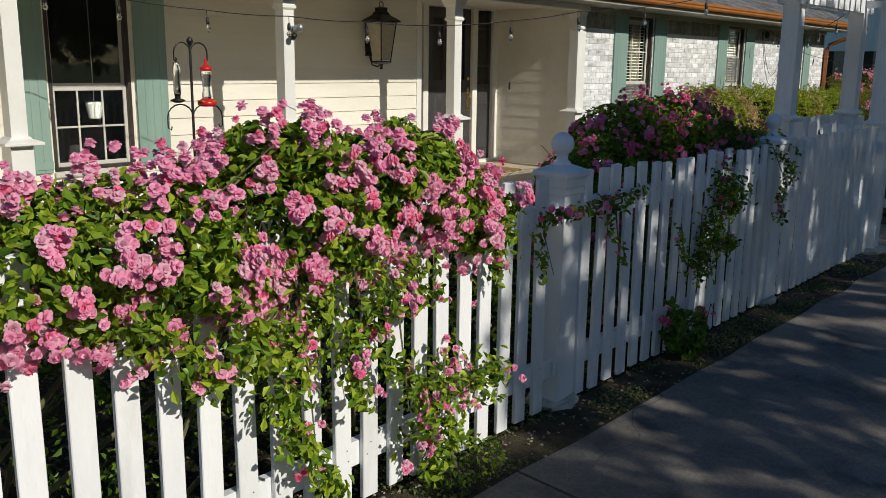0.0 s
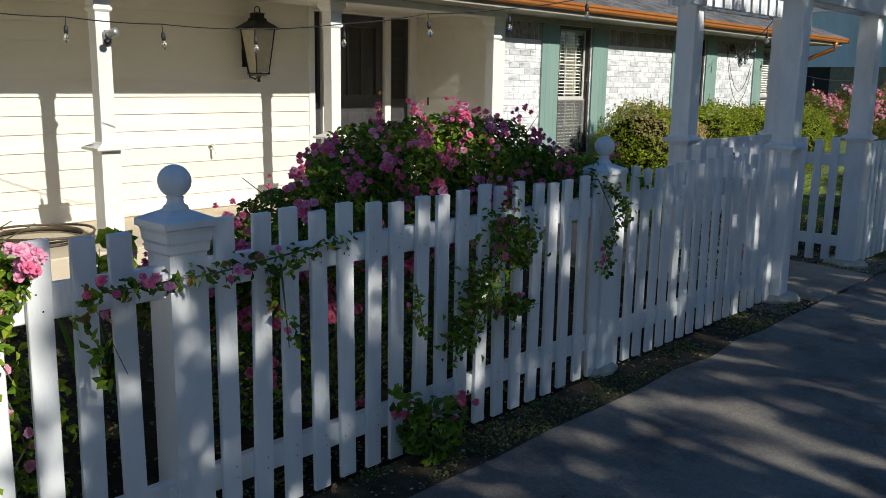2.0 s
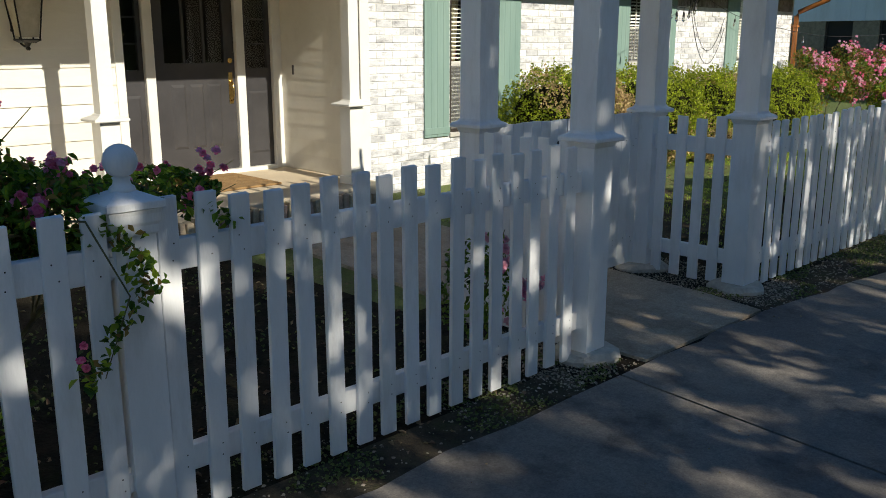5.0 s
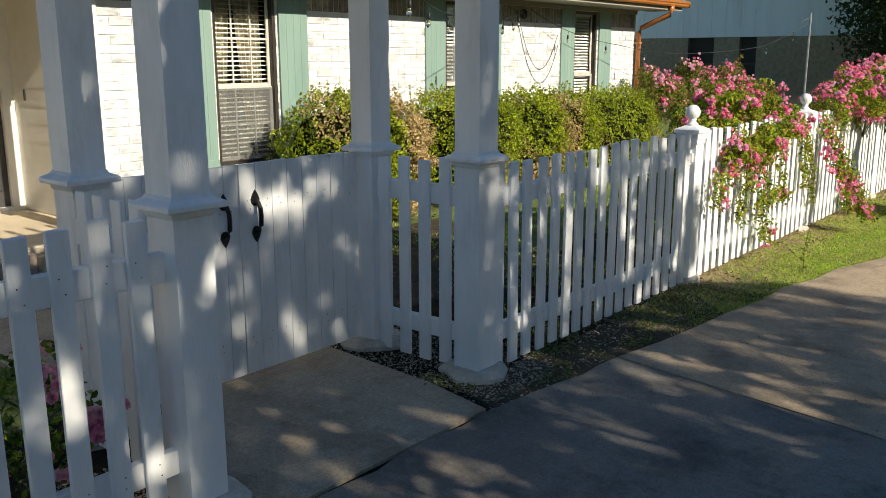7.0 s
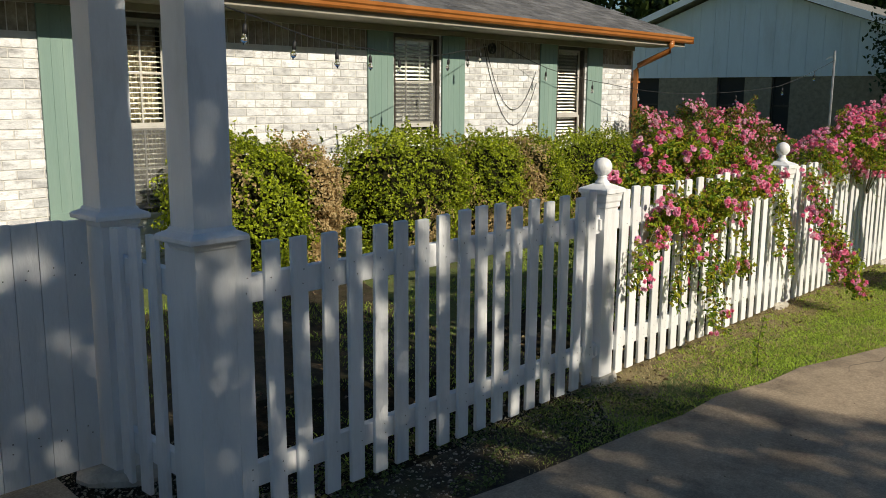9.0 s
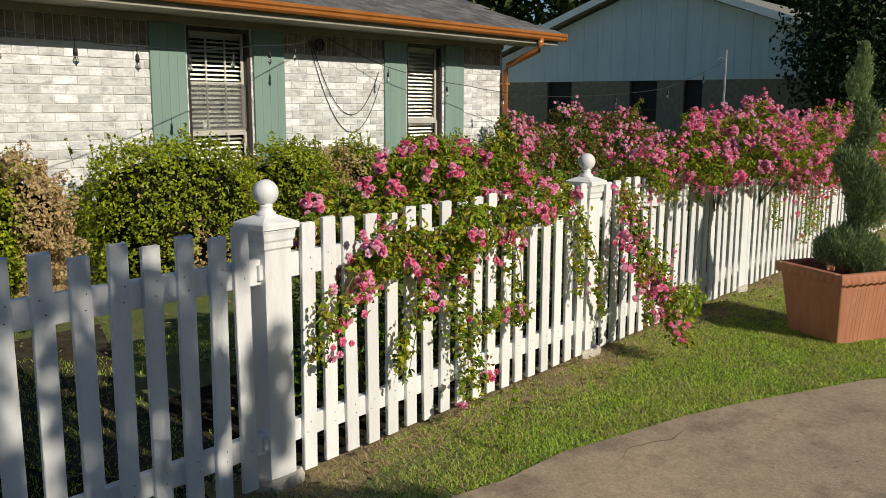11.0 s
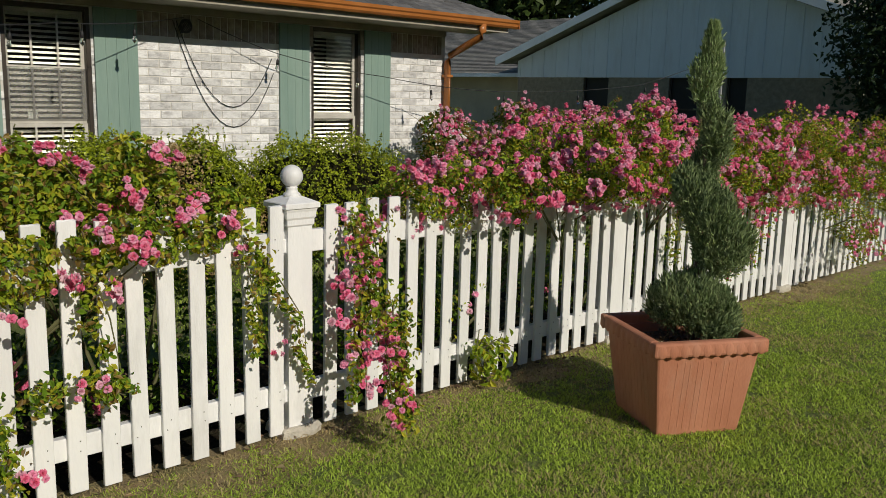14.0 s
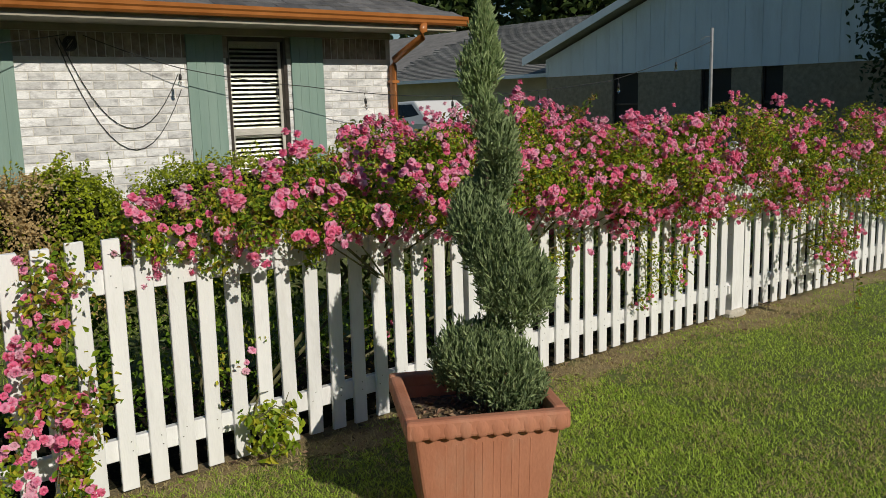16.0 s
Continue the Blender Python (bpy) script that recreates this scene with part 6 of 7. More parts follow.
rose_bush("small_rose", "small leafy rose shoot growing at the foot of the fence", [(-1.95, 4.3, 0.12, 0.10, 0.18, 0.13)],
          [([(-2.0, 4.2, 0.05), (-1.95, 4.15, 0.25), (-1.95, 4.1, 0.36)], 0.05, 50, 4)], 260, 6, SHADY, [("petal_deep", 1.0)], [(-1.98, 4.3, -0.02)], 13, size=(0.035, 0.06), solo=12)

rose_bush("climbing_rose", "pink rambling rose arching over the sunlit picket fence",
          [(-2.3, 12.6, 0.95, 0.20, 0.24, 0.12), (-2.34, 13.0, 1.0, 0.25, 0.30, 0.18), (-2.34, 13.4, 1.07, 0.28, 0.34, 0.22), (-2.3, 13.8, 1.09, 0.27, 0.32, 0.22), (-2.2, 14.15, 1.0, 0.20, 0.24, 0.13),
           (-1.99, 12.62, 0.86, 0.12, 0.26, 0.13), (-1.99, 13.0, 0.84, 0.12, 0.24, 0.16), (-1.99, 13.25, 0.9, 0.12, 0.2, 0.13), (-2.0, 13.75, 0.97, 0.12, 0.36, 0.09), (-2.4, 13.3, 1.14, 0.24, 0.36, 0.2), (-2.38, 12.7, 1.0, 0.22, 0.3, 0.18)],
          [([(-2.05, 12.7, 1.0), (-1.98, 12.45, 0.88), (-1.96, 12.28, 0.70), (-1.95, 12.22, 0.52)], 0.103, 570, 51), ([(-2.0, 12.75, 0.98), (-1.97, 12.78, 0.8), (-1.96, 12.76, 0.5), (-1.96, 12.72, 0.3)], 0.081, 418, 21),
           ([(-2.0, 13.2, 0.95), (-1.96, 13.15, 0.7), (-1.95, 13.12, 0.42), (-1.95, 13.12, 0.15)], 0.103, 608, 18), ([(-1.98, 13.3, 0.45), (-1.95, 13.45, 0.47), (-1.93, 13.6, 0.40)], 0.069, 304, 6),
           ([(-2.04, 14.85, 1.02), (-1.93, 14.80, 0.82), (-1.80, 14.74, 0.55), (-1.66, 14.66, 0.34), (-1.50, 14.56, 0.13)], 0.095, 1100, 110),
           ([(-2.0, 14.70, 0.98), (-1.90, 14.68, 0.75), (-1.80, 14.62, 0.50), (-1.66, 14.53, 0.26)], 0.06, 420, 60), ([(-2.0, 14.1, 0.98), (-1.985, 14.3, 0.75), (-1.975, 14.43, 0.55), (-1.975, 14.46, 0.24)], 0.045, 300, 5),
           ([(-2.0, 14.15, 0.9), (-1.98, 14.2, 0.7), (-1.975, 14.25, 0.42)], 0.06, 240, 4),
           ([(-1.86, 14.84, 0.6), (-1.74, 14.78, 0.36), (-1.58, 14.70, 0.12)], 0.07, 380, 44), ([(-1.95, 13.05, 0.2), (-1.8, 13.0, 0.12)], 0.034, 57, 2), ([(-2.0, 13.5, 0.95), (-1.96, 13.55, 0.7), (-1.96, 13.62, 0.4)], 0.057, 228, 6)],
          17000, 480, [("leaf", 0.24), ("leaf_fresh", 0.34), ("leaf_yellow", 0.26), ("leaf_bronze", 0.16)], [("petal_deep", 0.5), ("petal", 0.35), ("petal_pale", 0.15)], [(-2.4, 12.9, -0.02), (-2.4, 13.8, -0.02)], 14, solo=290, bloom=(0.026, 0.042), size=(0.02, 0.04), clump=0.045, clumpy=9)

rose_bush("climbing_rose", "long pink rambling rose heaped along the top of the picket fence",
          [(-2.17, 15.35, 1.020, 0.28, 0.36, 0.168), (-2.17, 15.9, 1.110, 0.36, 0.42, 0.224), (-2.17, 16.5, 1.180, 0.42, 0.46, 0.280), (-2.17, 17.2, 1.210, 0.44, 0.5, 0.291), (-2.17, 17.9, 1.180, 0.42, 0.5, 0.280),
           (-2.14, 18.6, 1.160, 0.42, 0.5, 0.269), (-2.2, 16.9, 1.08, 0.32, 0.7, 0.18), (-2.15, 18.0, 1.02, 0.30, 0.6, 0.18), (-1.99, 18.1, 0.93, 0.13, 0.22, 0.2), (-1.98, 18.65, 0.9, 0.13, 0.3, 0.22), (-1.86, 15.75, 1.07, 0.2, 0.4, 0.12), (-1.82, 16.35, 1.10, 0.26, 0.45, 0.16), (-1.80, 17.0, 1.12, 0.28, 0.5, 0.18), (-1.82, 17.7, 1.08, 0.26, 0.5, 0.18), (-1.84, 18.4, 1.05, 0.26, 0.45, 0.2)],
          [([(-2.05, 17.4, 1.0), (-1.98, 17.5, 0.7), (-1.97, 17.55, 0.45)], 0.103, 320, 19), ([(-2.05, 18.1, 1.0), (-1.97, 18.2, 0.6), (-1.96, 18.22, 0.25)], 0.115, 416, 30), ([(-2.05, 18.6, 0.9), (-1.97, 18.65, 0.6), (-1.97, 18.6, 0.3)], 0.149, 480, 22),
           ([(-2.0, 15.3, 1.02), (-1.97, 15.2, 0.96)], 0.092, 144, 14), ([(-2.05, 15.85, 0.98), (-2.0, 15.9, 0.85)], 0.057, 144, 0), ([(-2.15, 15.5, 0.3), (-2.12, 15.6, 0.6)], 0.115, 192, 5), ([(-2.3, 16.4, 0.2), (-2.14, 16.6, 0.7)], 0.138, 256, 8)],
          42000, 3300, MIXED, [("petal_deep", 0.48), ("petal", 0.37), ("petal_pale", 0.15)], [(-2.4, 15.6, -0.02), (-2.4, 16.9, -0.02), (-2.4, 18.2, -0.02)], 15, solo=290, bloom=(0.026, 0.043), clump=0.055, size=(0.016, 0.034), clumpy=12)

rose_bush("climbing_rose", "bronze-leaved pink rambling rose sprawling over the far fence",
          [(-2.14, 19.3, 1.220, 0.45, 0.45, 0.302), (-2.14, 20.0, 1.140, 0.48, 0.55, 0.291), (-2.14, 20.9, 1.140, 0.5, 0.6, 0.314), (-2.14, 21.9, 1.080, 0.5, 0.7, 0.314), (-2.14, 23.1, 1.040, 0.5, 0.8, 0.314), (-2.14, 24.6, 1.010, 0.5, 0.9, 0.314), (-2.14, 26.4, 1.010, 0.5, 1.0, 0.314), (-2.1, 20.3, 0.98, 0.34, 0.7, 0.22), (-1.97, 19.3, 0.9, 0.15, 0.4, 0.22), (-1.96, 20.1, 0.82, 0.19, 0.4, 0.28), (-1.96, 21.2, 0.78, 0.22, 0.5, 0.32), (-1.9, 19.65, 1.0, 0.26, 0.5, 0.2), (-1.9, 20.6, 1.0, 0.28, 0.5, 0.22), (-1.9, 22.2, 0.8, 0.26, 0.6, 0.32), (-1.9, 23.6, 0.8, 0.26, 0.8, 0.32), (-1.88, 20.35, 0.45, 0.14, 0.25, 0.25)],
          [([(-1.95, 19.8, 0.95), (-1.9, 19.9, 0.6)], 0.149, 352, 19), ([(-1.92, 20.3, 0.9), (-1.85, 20.35, 0.5), (-1.8, 20.2, 0.2)], 0.172, 544, 25), ([(-1.75, 19.95, 0.7), (-1.35, 19.6, 0.35), (-1.3, 19.55, 0.1)], 0.057, 192, 22),
           ([(-1.95, 21.0, 0.9), (-1.9, 21.1, 0.5)], 0.161, 320, 14), ([(-1.95, 22.3, 0.9), (-1.9, 22.3, 0.4)], 0.184, 320, 14)],
          42000, 2700, [("leaf", 0.18), ("leaf_fresh", 0.36), ("leaf_yellow", 0.28), ("leaf_bronze", 0.18)], [("petal_deep", 0.48), ("petal", 0.37), ("petal_pale", 0.15)], [(-2.4, 19.5, -0.02), (-2.4, 21.0, -0.02), (-2.4, 23.5, -0.02)], 16, solo=200, bloom=(0.024, 0.04), clump=0.05, size=(0.018, 0.036), clumpy=12)

rose_bush("shrub_rose", "tall pink shrub rose beside the house corner",
          [(-5.7, 19.0, 0.95, 0.55, 0.55, 0.5), (-5.6, 20.0, 1.0, 0.6, 0.7, 0.52), (-5.5, 21.0, 0.95, 0.6, 0.7, 0.5), (-5.4, 21.9, 0.75, 0.5, 0.6, 0.42)],
          [([(-5.5, 21.4, 1.2), (-5.45, 21.6, 1.6)], 0.08, 80, 6)], 15000, 950, [("leaf", 0.5), ("leaf_bronze", 0.5)], [("petal_pale", 0.4), ("petal", 0.25), ("petal_deep", 0.35)], [(-5.7, 19.5, -0.02), (-5.5, 21.0, -0.02)], 17, size=(0.03, 0.06), solo=0, bloom=(0.035, 0.055), clump=0.09, clumpy=10)

rose_bush("small_rose", "small pink rose inside the gate", [(-2.42, 7.55, 0.34, 0.18, 0.24, 0.26)], [([(-2.4, 7.6, 0.4), (-2.4, 7.7, 0.62)], 0.05, 80, 6)],
          620, 34, SHADY, [("petal_pale", 0.5), ("petal", 0.5)], [(-2.42, 7.55, -0.02)], 18, solo=40)

# leafy growth behind the pickets, its shade partly put into the dark leaf mix
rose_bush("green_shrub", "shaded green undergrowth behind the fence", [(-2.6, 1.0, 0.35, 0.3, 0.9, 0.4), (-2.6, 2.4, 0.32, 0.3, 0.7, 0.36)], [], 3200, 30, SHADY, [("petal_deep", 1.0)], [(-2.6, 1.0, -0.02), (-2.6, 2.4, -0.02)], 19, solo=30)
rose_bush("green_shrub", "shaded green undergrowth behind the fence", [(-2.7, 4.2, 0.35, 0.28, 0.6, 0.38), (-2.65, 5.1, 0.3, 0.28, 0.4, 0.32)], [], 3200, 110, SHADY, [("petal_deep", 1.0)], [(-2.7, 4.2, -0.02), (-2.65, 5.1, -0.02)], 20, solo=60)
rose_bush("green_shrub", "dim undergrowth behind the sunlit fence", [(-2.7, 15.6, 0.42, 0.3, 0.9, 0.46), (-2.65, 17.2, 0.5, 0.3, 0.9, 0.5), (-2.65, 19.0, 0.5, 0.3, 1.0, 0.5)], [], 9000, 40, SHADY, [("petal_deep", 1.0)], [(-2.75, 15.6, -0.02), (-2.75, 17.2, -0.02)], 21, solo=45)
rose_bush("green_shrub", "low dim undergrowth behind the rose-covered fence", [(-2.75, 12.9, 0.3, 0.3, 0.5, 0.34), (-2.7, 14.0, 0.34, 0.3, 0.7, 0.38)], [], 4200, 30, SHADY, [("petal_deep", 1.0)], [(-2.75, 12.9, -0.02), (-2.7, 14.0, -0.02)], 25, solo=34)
rose_bush("seedling", "small bright green plant at the foot of the fence", [(-1.93, 15.62, 0.14, 0.11, 0.12, 0.13)], [([(-1.93, 15.6, 0.1), (-1.9, 15.48, 0.26)], 0.04, 30, 0), ([(-1.93, 15.6, 0.1), (-1.92, 15.7, 0.3)], 0.03, 24, 0)], 150, 0, [("leaf_fresh", 0.8), ("leaf_yellow", 0.2)], [("petal", 1.0)], [(-1.95, 15.62, -0.02)], 22, size=(0.03, 0.058), solo=0)

rose_bush("rose_seedling", "single young rose stem with a pink bud on the lawn", [], [([(-1.55, 12.9, -0.02), (-1.545, 12.91, 0.14), (-1.54, 12.93, 0.30)], 0.035, 46, 0)], 0, 0, [("leaf_fresh", 0.7), ("leaf", 0.3)], [("petal_deep", 1.0)], [(-1.55, 12.9, -0.02)], 23, size=(0.02, 0.035), solo=3)
rose_bush("seedling", "small leafy weed beside the driveway at the fence foot", [(-1.93, 2.42, 0.06, 0.12, 0.2, 0.07)], [], 260, 0, [("leaf_fresh", 0.5), ("leaf", 0.5)], [("petal", 1.0)], [(-1.93, 2.42, -0.02)], 24, size=(0.015, 0.03), solo=0)


def strap_plant(x, y, n, h, seed):
    """A clump of long upright strap leaves."""
    g = np.random.default_rng(seed)
    t = thing("strap_leaf_plant", (x, y, 0), "clump of broad upright green strap leaves behind the fence", "plant", "garden plants")
    for k in range(n):
        a, ln, lean = g.uniform(0, 6.28), h * g.uniform(0.7, 1.0), g.uniform(0.1, 0.45)
        verts, faces = [], []
        for i in range(7):
            u = i / 6
            r, z, w = lean * ln * u ** 1.8, ln * u * (1 - 0.12 * u * lean), 0.03 * math.sin(math.pi * min(0.98, 0.25 + 0.75 * u)) + 0.002
            for s, dz in ((-1, 0), (0, -0.012), (1, 0)):
                verts.append((r * math.cos(a) - s * w * math.sin(a), r * math.sin(a) + s * w * math.cos(a), z + dz))
        for i in range(6):
            for j in range(2):
                q = i * 3 + j
                faces.append((q, q + 1, q + 4, q + 3))
        part("leaf_blade", mesh_from("leaf_blade", verts, faces, M["leaf"]), None, t)
    return t


strap_plant(-3.0, 0.95, 9, 1.25, 1)
strap_plant(-3.3, 0.45, 8, 1.1, 2)
strap_plant(-3.0, 3.4, 8, 0.8, 3)
rose_bush("broad_leaf_plant", "tall plant with broad pale green leaves behind the fence", [(-3.25, 3.65, 0.7, 0.08, 0.08, 0.15)], [([(-3.25, 3.65, 0.0), (-3.25, 3.65, 0.8)], 0.05, 10, 0)], 22, 0, [("leaf_fresh", 1.0)], [("petal", 1.0)], [(-3.25, 3.65, -0.02)], 26, size=(0.09, 0.15), solo=0)
rose_bush("silver_plant", "mound of feathery silver-grey leaves before the porch", [(-5.4, 5.45, 0.2, 0.22, 0.26, 0.2), (-5.35, 5.75, 0.22, 0.22, 0.24, 0.24)], [], 3000, 0, [("silver", 1.0)], [("petal", 1.0)], [(-5.4, 5.5, -0.02)], 27, size=(0.02, 0.05), solo=0)

coil = thing("garden_hose", (-6.85, 4.8, 0.16), "brown garden hose lying coiled on the porch", "hose")
for k in range(4):
    rr = 0.40 - 0.035 * (k % 3)
    part("coil", tube(bmesh.new(), [(rr * math.cos(a) + 0.03 * k, rr * math.sin(a) * 0.95, 0.012 + 0.022 * k + 0.006 * math.sin(3 * a + k)) for a in [2 * math.pi * i / 28 for i in range(29)]], 0.011, 0.011, 6), M["hose"], coil)


# ---- hedge by the house ----
def hedge(y, ry, top, dry, seed, x=-5.45, rx=0.48):
    g = np.random.default_rng(seed)
    h = thing("clipped_hedge", (0, 0, 0), "clipped evergreen hedge shrub, partly browned, along the brick wall" if dry > 0.2 else "clipped glossy green hedge shrub along the brick wall", "hedge", "hedge along the house")
    n = 22000
    u = g.normal(size=(n, 3))
    u /= np.abs(u) .max(1, keepdims=True) * 0.3 + np.linalg.norm(u, axis=1, keepdims=True) * 0.7
    rho = 1 - 0.13 * g.random(n) ** 1.3
    c, r = np.array([[x, y, top * 0.5]]), np.array([[rx, ry, top * 0.5]])
    p = c + u * r * rho[:, None]
    wob = np.sin(p[:, 1] * 7 + seed) * np.sin(p[:, 2] * 8 + p[:, 0] * 6)
    p += u * (0.05 * wob + 0.13 * np.sin(p[:, 1] * 23 + 2 * seed) * np.sin(p[:, 2] * 25 + 3 * wob) * np.sin(p[:, 0] * 21 + seed))[:, None]
    hollow = np.sin(p[:, 1] * 17 + seed) * np.sin(p[:, 2] * 19 - seed) + 0.8 * np.sin(p[:, 1] * 31) * np.sin(p[:, 2] * 29 + p[:, 0] * 27)
    ok = (p[:, 2] > 0.03) & (hollow + 0.5 * g.normal(size=n) < 0.85)
    p, u = p[ok], u[ok]
    d = u * 1.0 + g.normal(size=u.shape) * 0.8 + np.array([[0.05, 0, 0.3]])
    patch = 0.9 * (dry > 0.6) * (p[:, 1] - y) / ry + np.sin(p[:, 1] * 4.3 + seed * 1.7) * np.cos(p[:, 2] * 3.1 + p[:, 0] * 2.0 + seed) + g.normal(size=len(p)) * 0.2
    isdry = patch > np.quantile(patch, 1 - dry)
    for k, mat in ((~isdry, "hedge"), (isdry, "hedge_dry")):
        ob = part("foliage", leaf_mesh("foliage", p[k], d[k], (0.018, 0.038), M[mat], g, 0.66), None, h)
        ob["kind"] = "stuff"
    # solid dark blob stands in for the shade between the leaves
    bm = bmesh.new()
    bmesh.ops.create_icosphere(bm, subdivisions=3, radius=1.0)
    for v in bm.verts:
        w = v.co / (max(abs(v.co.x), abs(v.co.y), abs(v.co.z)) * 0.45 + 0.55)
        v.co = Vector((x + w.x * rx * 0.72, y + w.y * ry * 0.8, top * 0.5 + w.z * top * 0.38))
    part("dark_core", bm, M["hedge_core"], h, "solid core coloured near-black for the shade inside the hedge")
    for k in range(6):
        part("stem", tube(bmesh.new(), [(x + g.uniform(-0.1, 0.1), y + g.uniform(-0.2, 0.2), -0.02), (x + g.uniform(-0.25, 0.25), y + g.uniform(-0.4, 0.4) * ry, 0.5)], 0.012, 0.006, 5), M["cane"], h)
    for k in range(7):
        yy, xx = y + g.uniform(-0.9, 0.9) * ry, x + g.uniform(-0.8, 0.8) * rx
        tip = np.array([xx + g.uniform(-0.05, 0.05), yy + g.uniform(-0.05, 0.05), top + g.uniform(0.02, 0.14)])
        sh = part("shoot", tube(bmesh.new(), [(xx, yy, top * 0.85), tip], 0.003, 0.001, 4), M["cane"], h)
        q = np.array([[xx, yy, top * 0.9]]) + (tip - np.array([xx, yy, top * 0.9]))[None] * g.random((9, 1)) * 1.05
        part("foliage", leaf_mesh("foliage", q, g.normal(size=q.shape) + np.array([[0, 0, 0.6]]), (0.025, 0.045), M["hedge"], g, 0.55), None, sh)
    return h


hedge(12.02, 0.52, 1.22, 0.08, 1, -5.52, 0.56)
hedge(12.52, 0.32, 1.12, 0.62, 2, -5.48, 0.52)
hedge(13.82, 0.74, 1.22, 0.10, 3, -5.5, 0.54)
hedge(14.98, 0.52, 1.13, 0.5, 4)
hedge(15.72, 0.46, 1.1, 0.45, 5)
hedge(17.05, 0.92, 1.13, 0.12, 6)


# ---- terracotta planter with spiral juniper ----
pot = thing("terracotta_planter", (-1.045, 16.02, -0.025), "square terracotta planter with scalloped rim on the lawn", "planter", rz=61)
bm = square_lathe(bmesh.new(), [(0.208, 0.0), (0.217, 0.005), (0.268, 0.42), (0.268, 0.43), (0.24, 0.43), (0.23, 0.36)])
bmesh.ops.bevel(bm, geom=[e for e in bm.edges if abs(e.verts[0].co.z - e.verts[1].co.z) > 0.1], offset=0.012, segments=2, affect="EDGES", profile=0.5)
part("body", bm, M["terracotta"], pot)
bm = bmesh.new()
o, i = 0.297, 0.247
for s in ((-o, o, -o, -i), (-o, o, i, o), (-o, -i, -i, i), (i, o, -i, i)):
    add_box(bm, *s, 0.41, 0.48)
bmesh.ops.bevel(bm, geom=bm.edges[:], offset=0.012, segments=2, affect="EDGES", profile=0.5)
rim = part("rim", bm, M["terracotta"], pot)
SC = finish("scallop", lathe(bmesh.new(), [(0.001, -0.012), (0.018, -0.008), (0.026, 0.0), (0.026, 0.004)], 12), M["terracotta"], True)
for k in range(4):
    turn = pose(0, 0, 0, 0, 0, 90 * k)
    for j in range(10):
        q = part("scallop", SC, None, rim)
        q.matrix_basis = turn @ pose(o - 0.002, -0.258 + 0.0573 * j, 0.44, 0, -90, 0) @ Matrix.Diagonal((1.32, 1.05, 0.5, 1))
    for j in range(-2, 3):
        for side in (-1, 1):
            q = part("flute", finish("flute", boxes((-0.006, 0.0008, -0.004, 0.005, 0.0, 0.35), bevel=0.0025), M["terracotta"]), None, pot)
            q.matrix_basis = turn @ pose(0.2205, 0.068 * j + side * 0.02, 0.03, 0, 7.0, 0)
part("soil", boxes((-0.245, 0.245, -0.245, 0.245, 0.30, 0.385)), M["potting"], pot, "potting soil with bark chips")

g = np.random.default_rng(8)
chips = np.column_stack([g.uniform(-0.235, 0.235, 420), g.uniform(-0.235, 0.235, 420), g.uniform(0.386, 0.396, 420)])
part("bark_mulch", leaf_mesh("bark_mulch", chips, g.normal(size=chips.shape) * 0.4 + np.array([[0, 0, 1.0]]), (0.012, 0.035), M["litter"], g, 0.5), None, pot)["kind"] = "stuff"

jun = thing("spiral_juniper", (-1.03, 16.09, 0.34), "spiral-clipped juniper topiary in the planter", "topiary")
g = np.random.default_rng(5)
SIDE, BACK = np.array((0.66, 0.75)), np.array((-0.75, 0.66))
# the clipped turns, from the soil up: sideways, back, height, radius, height of the lump
TURNS = ((-0.10, 0.02, 0.20, 0.115, 0.13), (-0.03, -0.03, 0.235, 0.15, 0.15), (0.06, -0.07, 0.20, 0.13, 0.13), (0.13, -0.05, 0.13, 0.085, 0.09),
         (0.13, 0.03, 0.46, 0.12, 0.12), (0.10, -0.05, 0.55, 0.15, 0.15), (0.04, -0.06, 0.66, 0.135, 0.14), (-0.03, -0.02, 0.76, 0.11, 0.10), (-0.06, 0.04, 0.82, 0.075, 0.08),
         (0.02, 0.04, 0.88, 0.06, 0.08), (0.06, 0.02, 0.97, 0.075, 0.09), (0.05, -0.03, 1.06, 0.075, 0.09), (0.01, -0.03, 1.14, 0.05, 0.07),
         (-0.03, 0.0, 1.25, 0.05, 0.07), (-0.055, 0.01, 1.31, 0.038, 0.07), (0.0, 0.0, 1.33, 0.058, 0.09), (0.03, 0.0, 1.34, 0.035, 0.07), (0.0, 0.0, 1.42, 0.038, 0.07))
JL = [(*(a * SIDE + b * BACK), z, r, r, h) for a, b, z, r, h in TURNS]
P, U = lobe_points(JL, 17000, g, inner=0.5, rough=0.2)
tufts = P[::14][g.integers(0, len(P[::14]), 15000)]
P = np.concatenate([P, tufts + g.normal(size=tufts.shape) * np.array([[0.008, 0.008, 0.024]])])
U = np.concatenate([U, g.normal(size=tufts.shape) * 0.5])
n2 = 1700
h2 = g.random(n2)
th = g.random(n2) * 2 * np.pi
r2 = 0.036 * (1 - h2) ** 0.8 * (0.5 + 0.6 * g.random(n2)) * (1 + 0.22 * np.sin(h2 * 21 + th))
P = np.concatenate([P, np.stack([r2 * np.cos(th), r2 * np.sin(th), 1.44 + 0.11 * h2], 1)])
U = np.concatenate([U, np.stack([np.cos(th), np.sin(th), 0.9 + 0 * th], 1)])


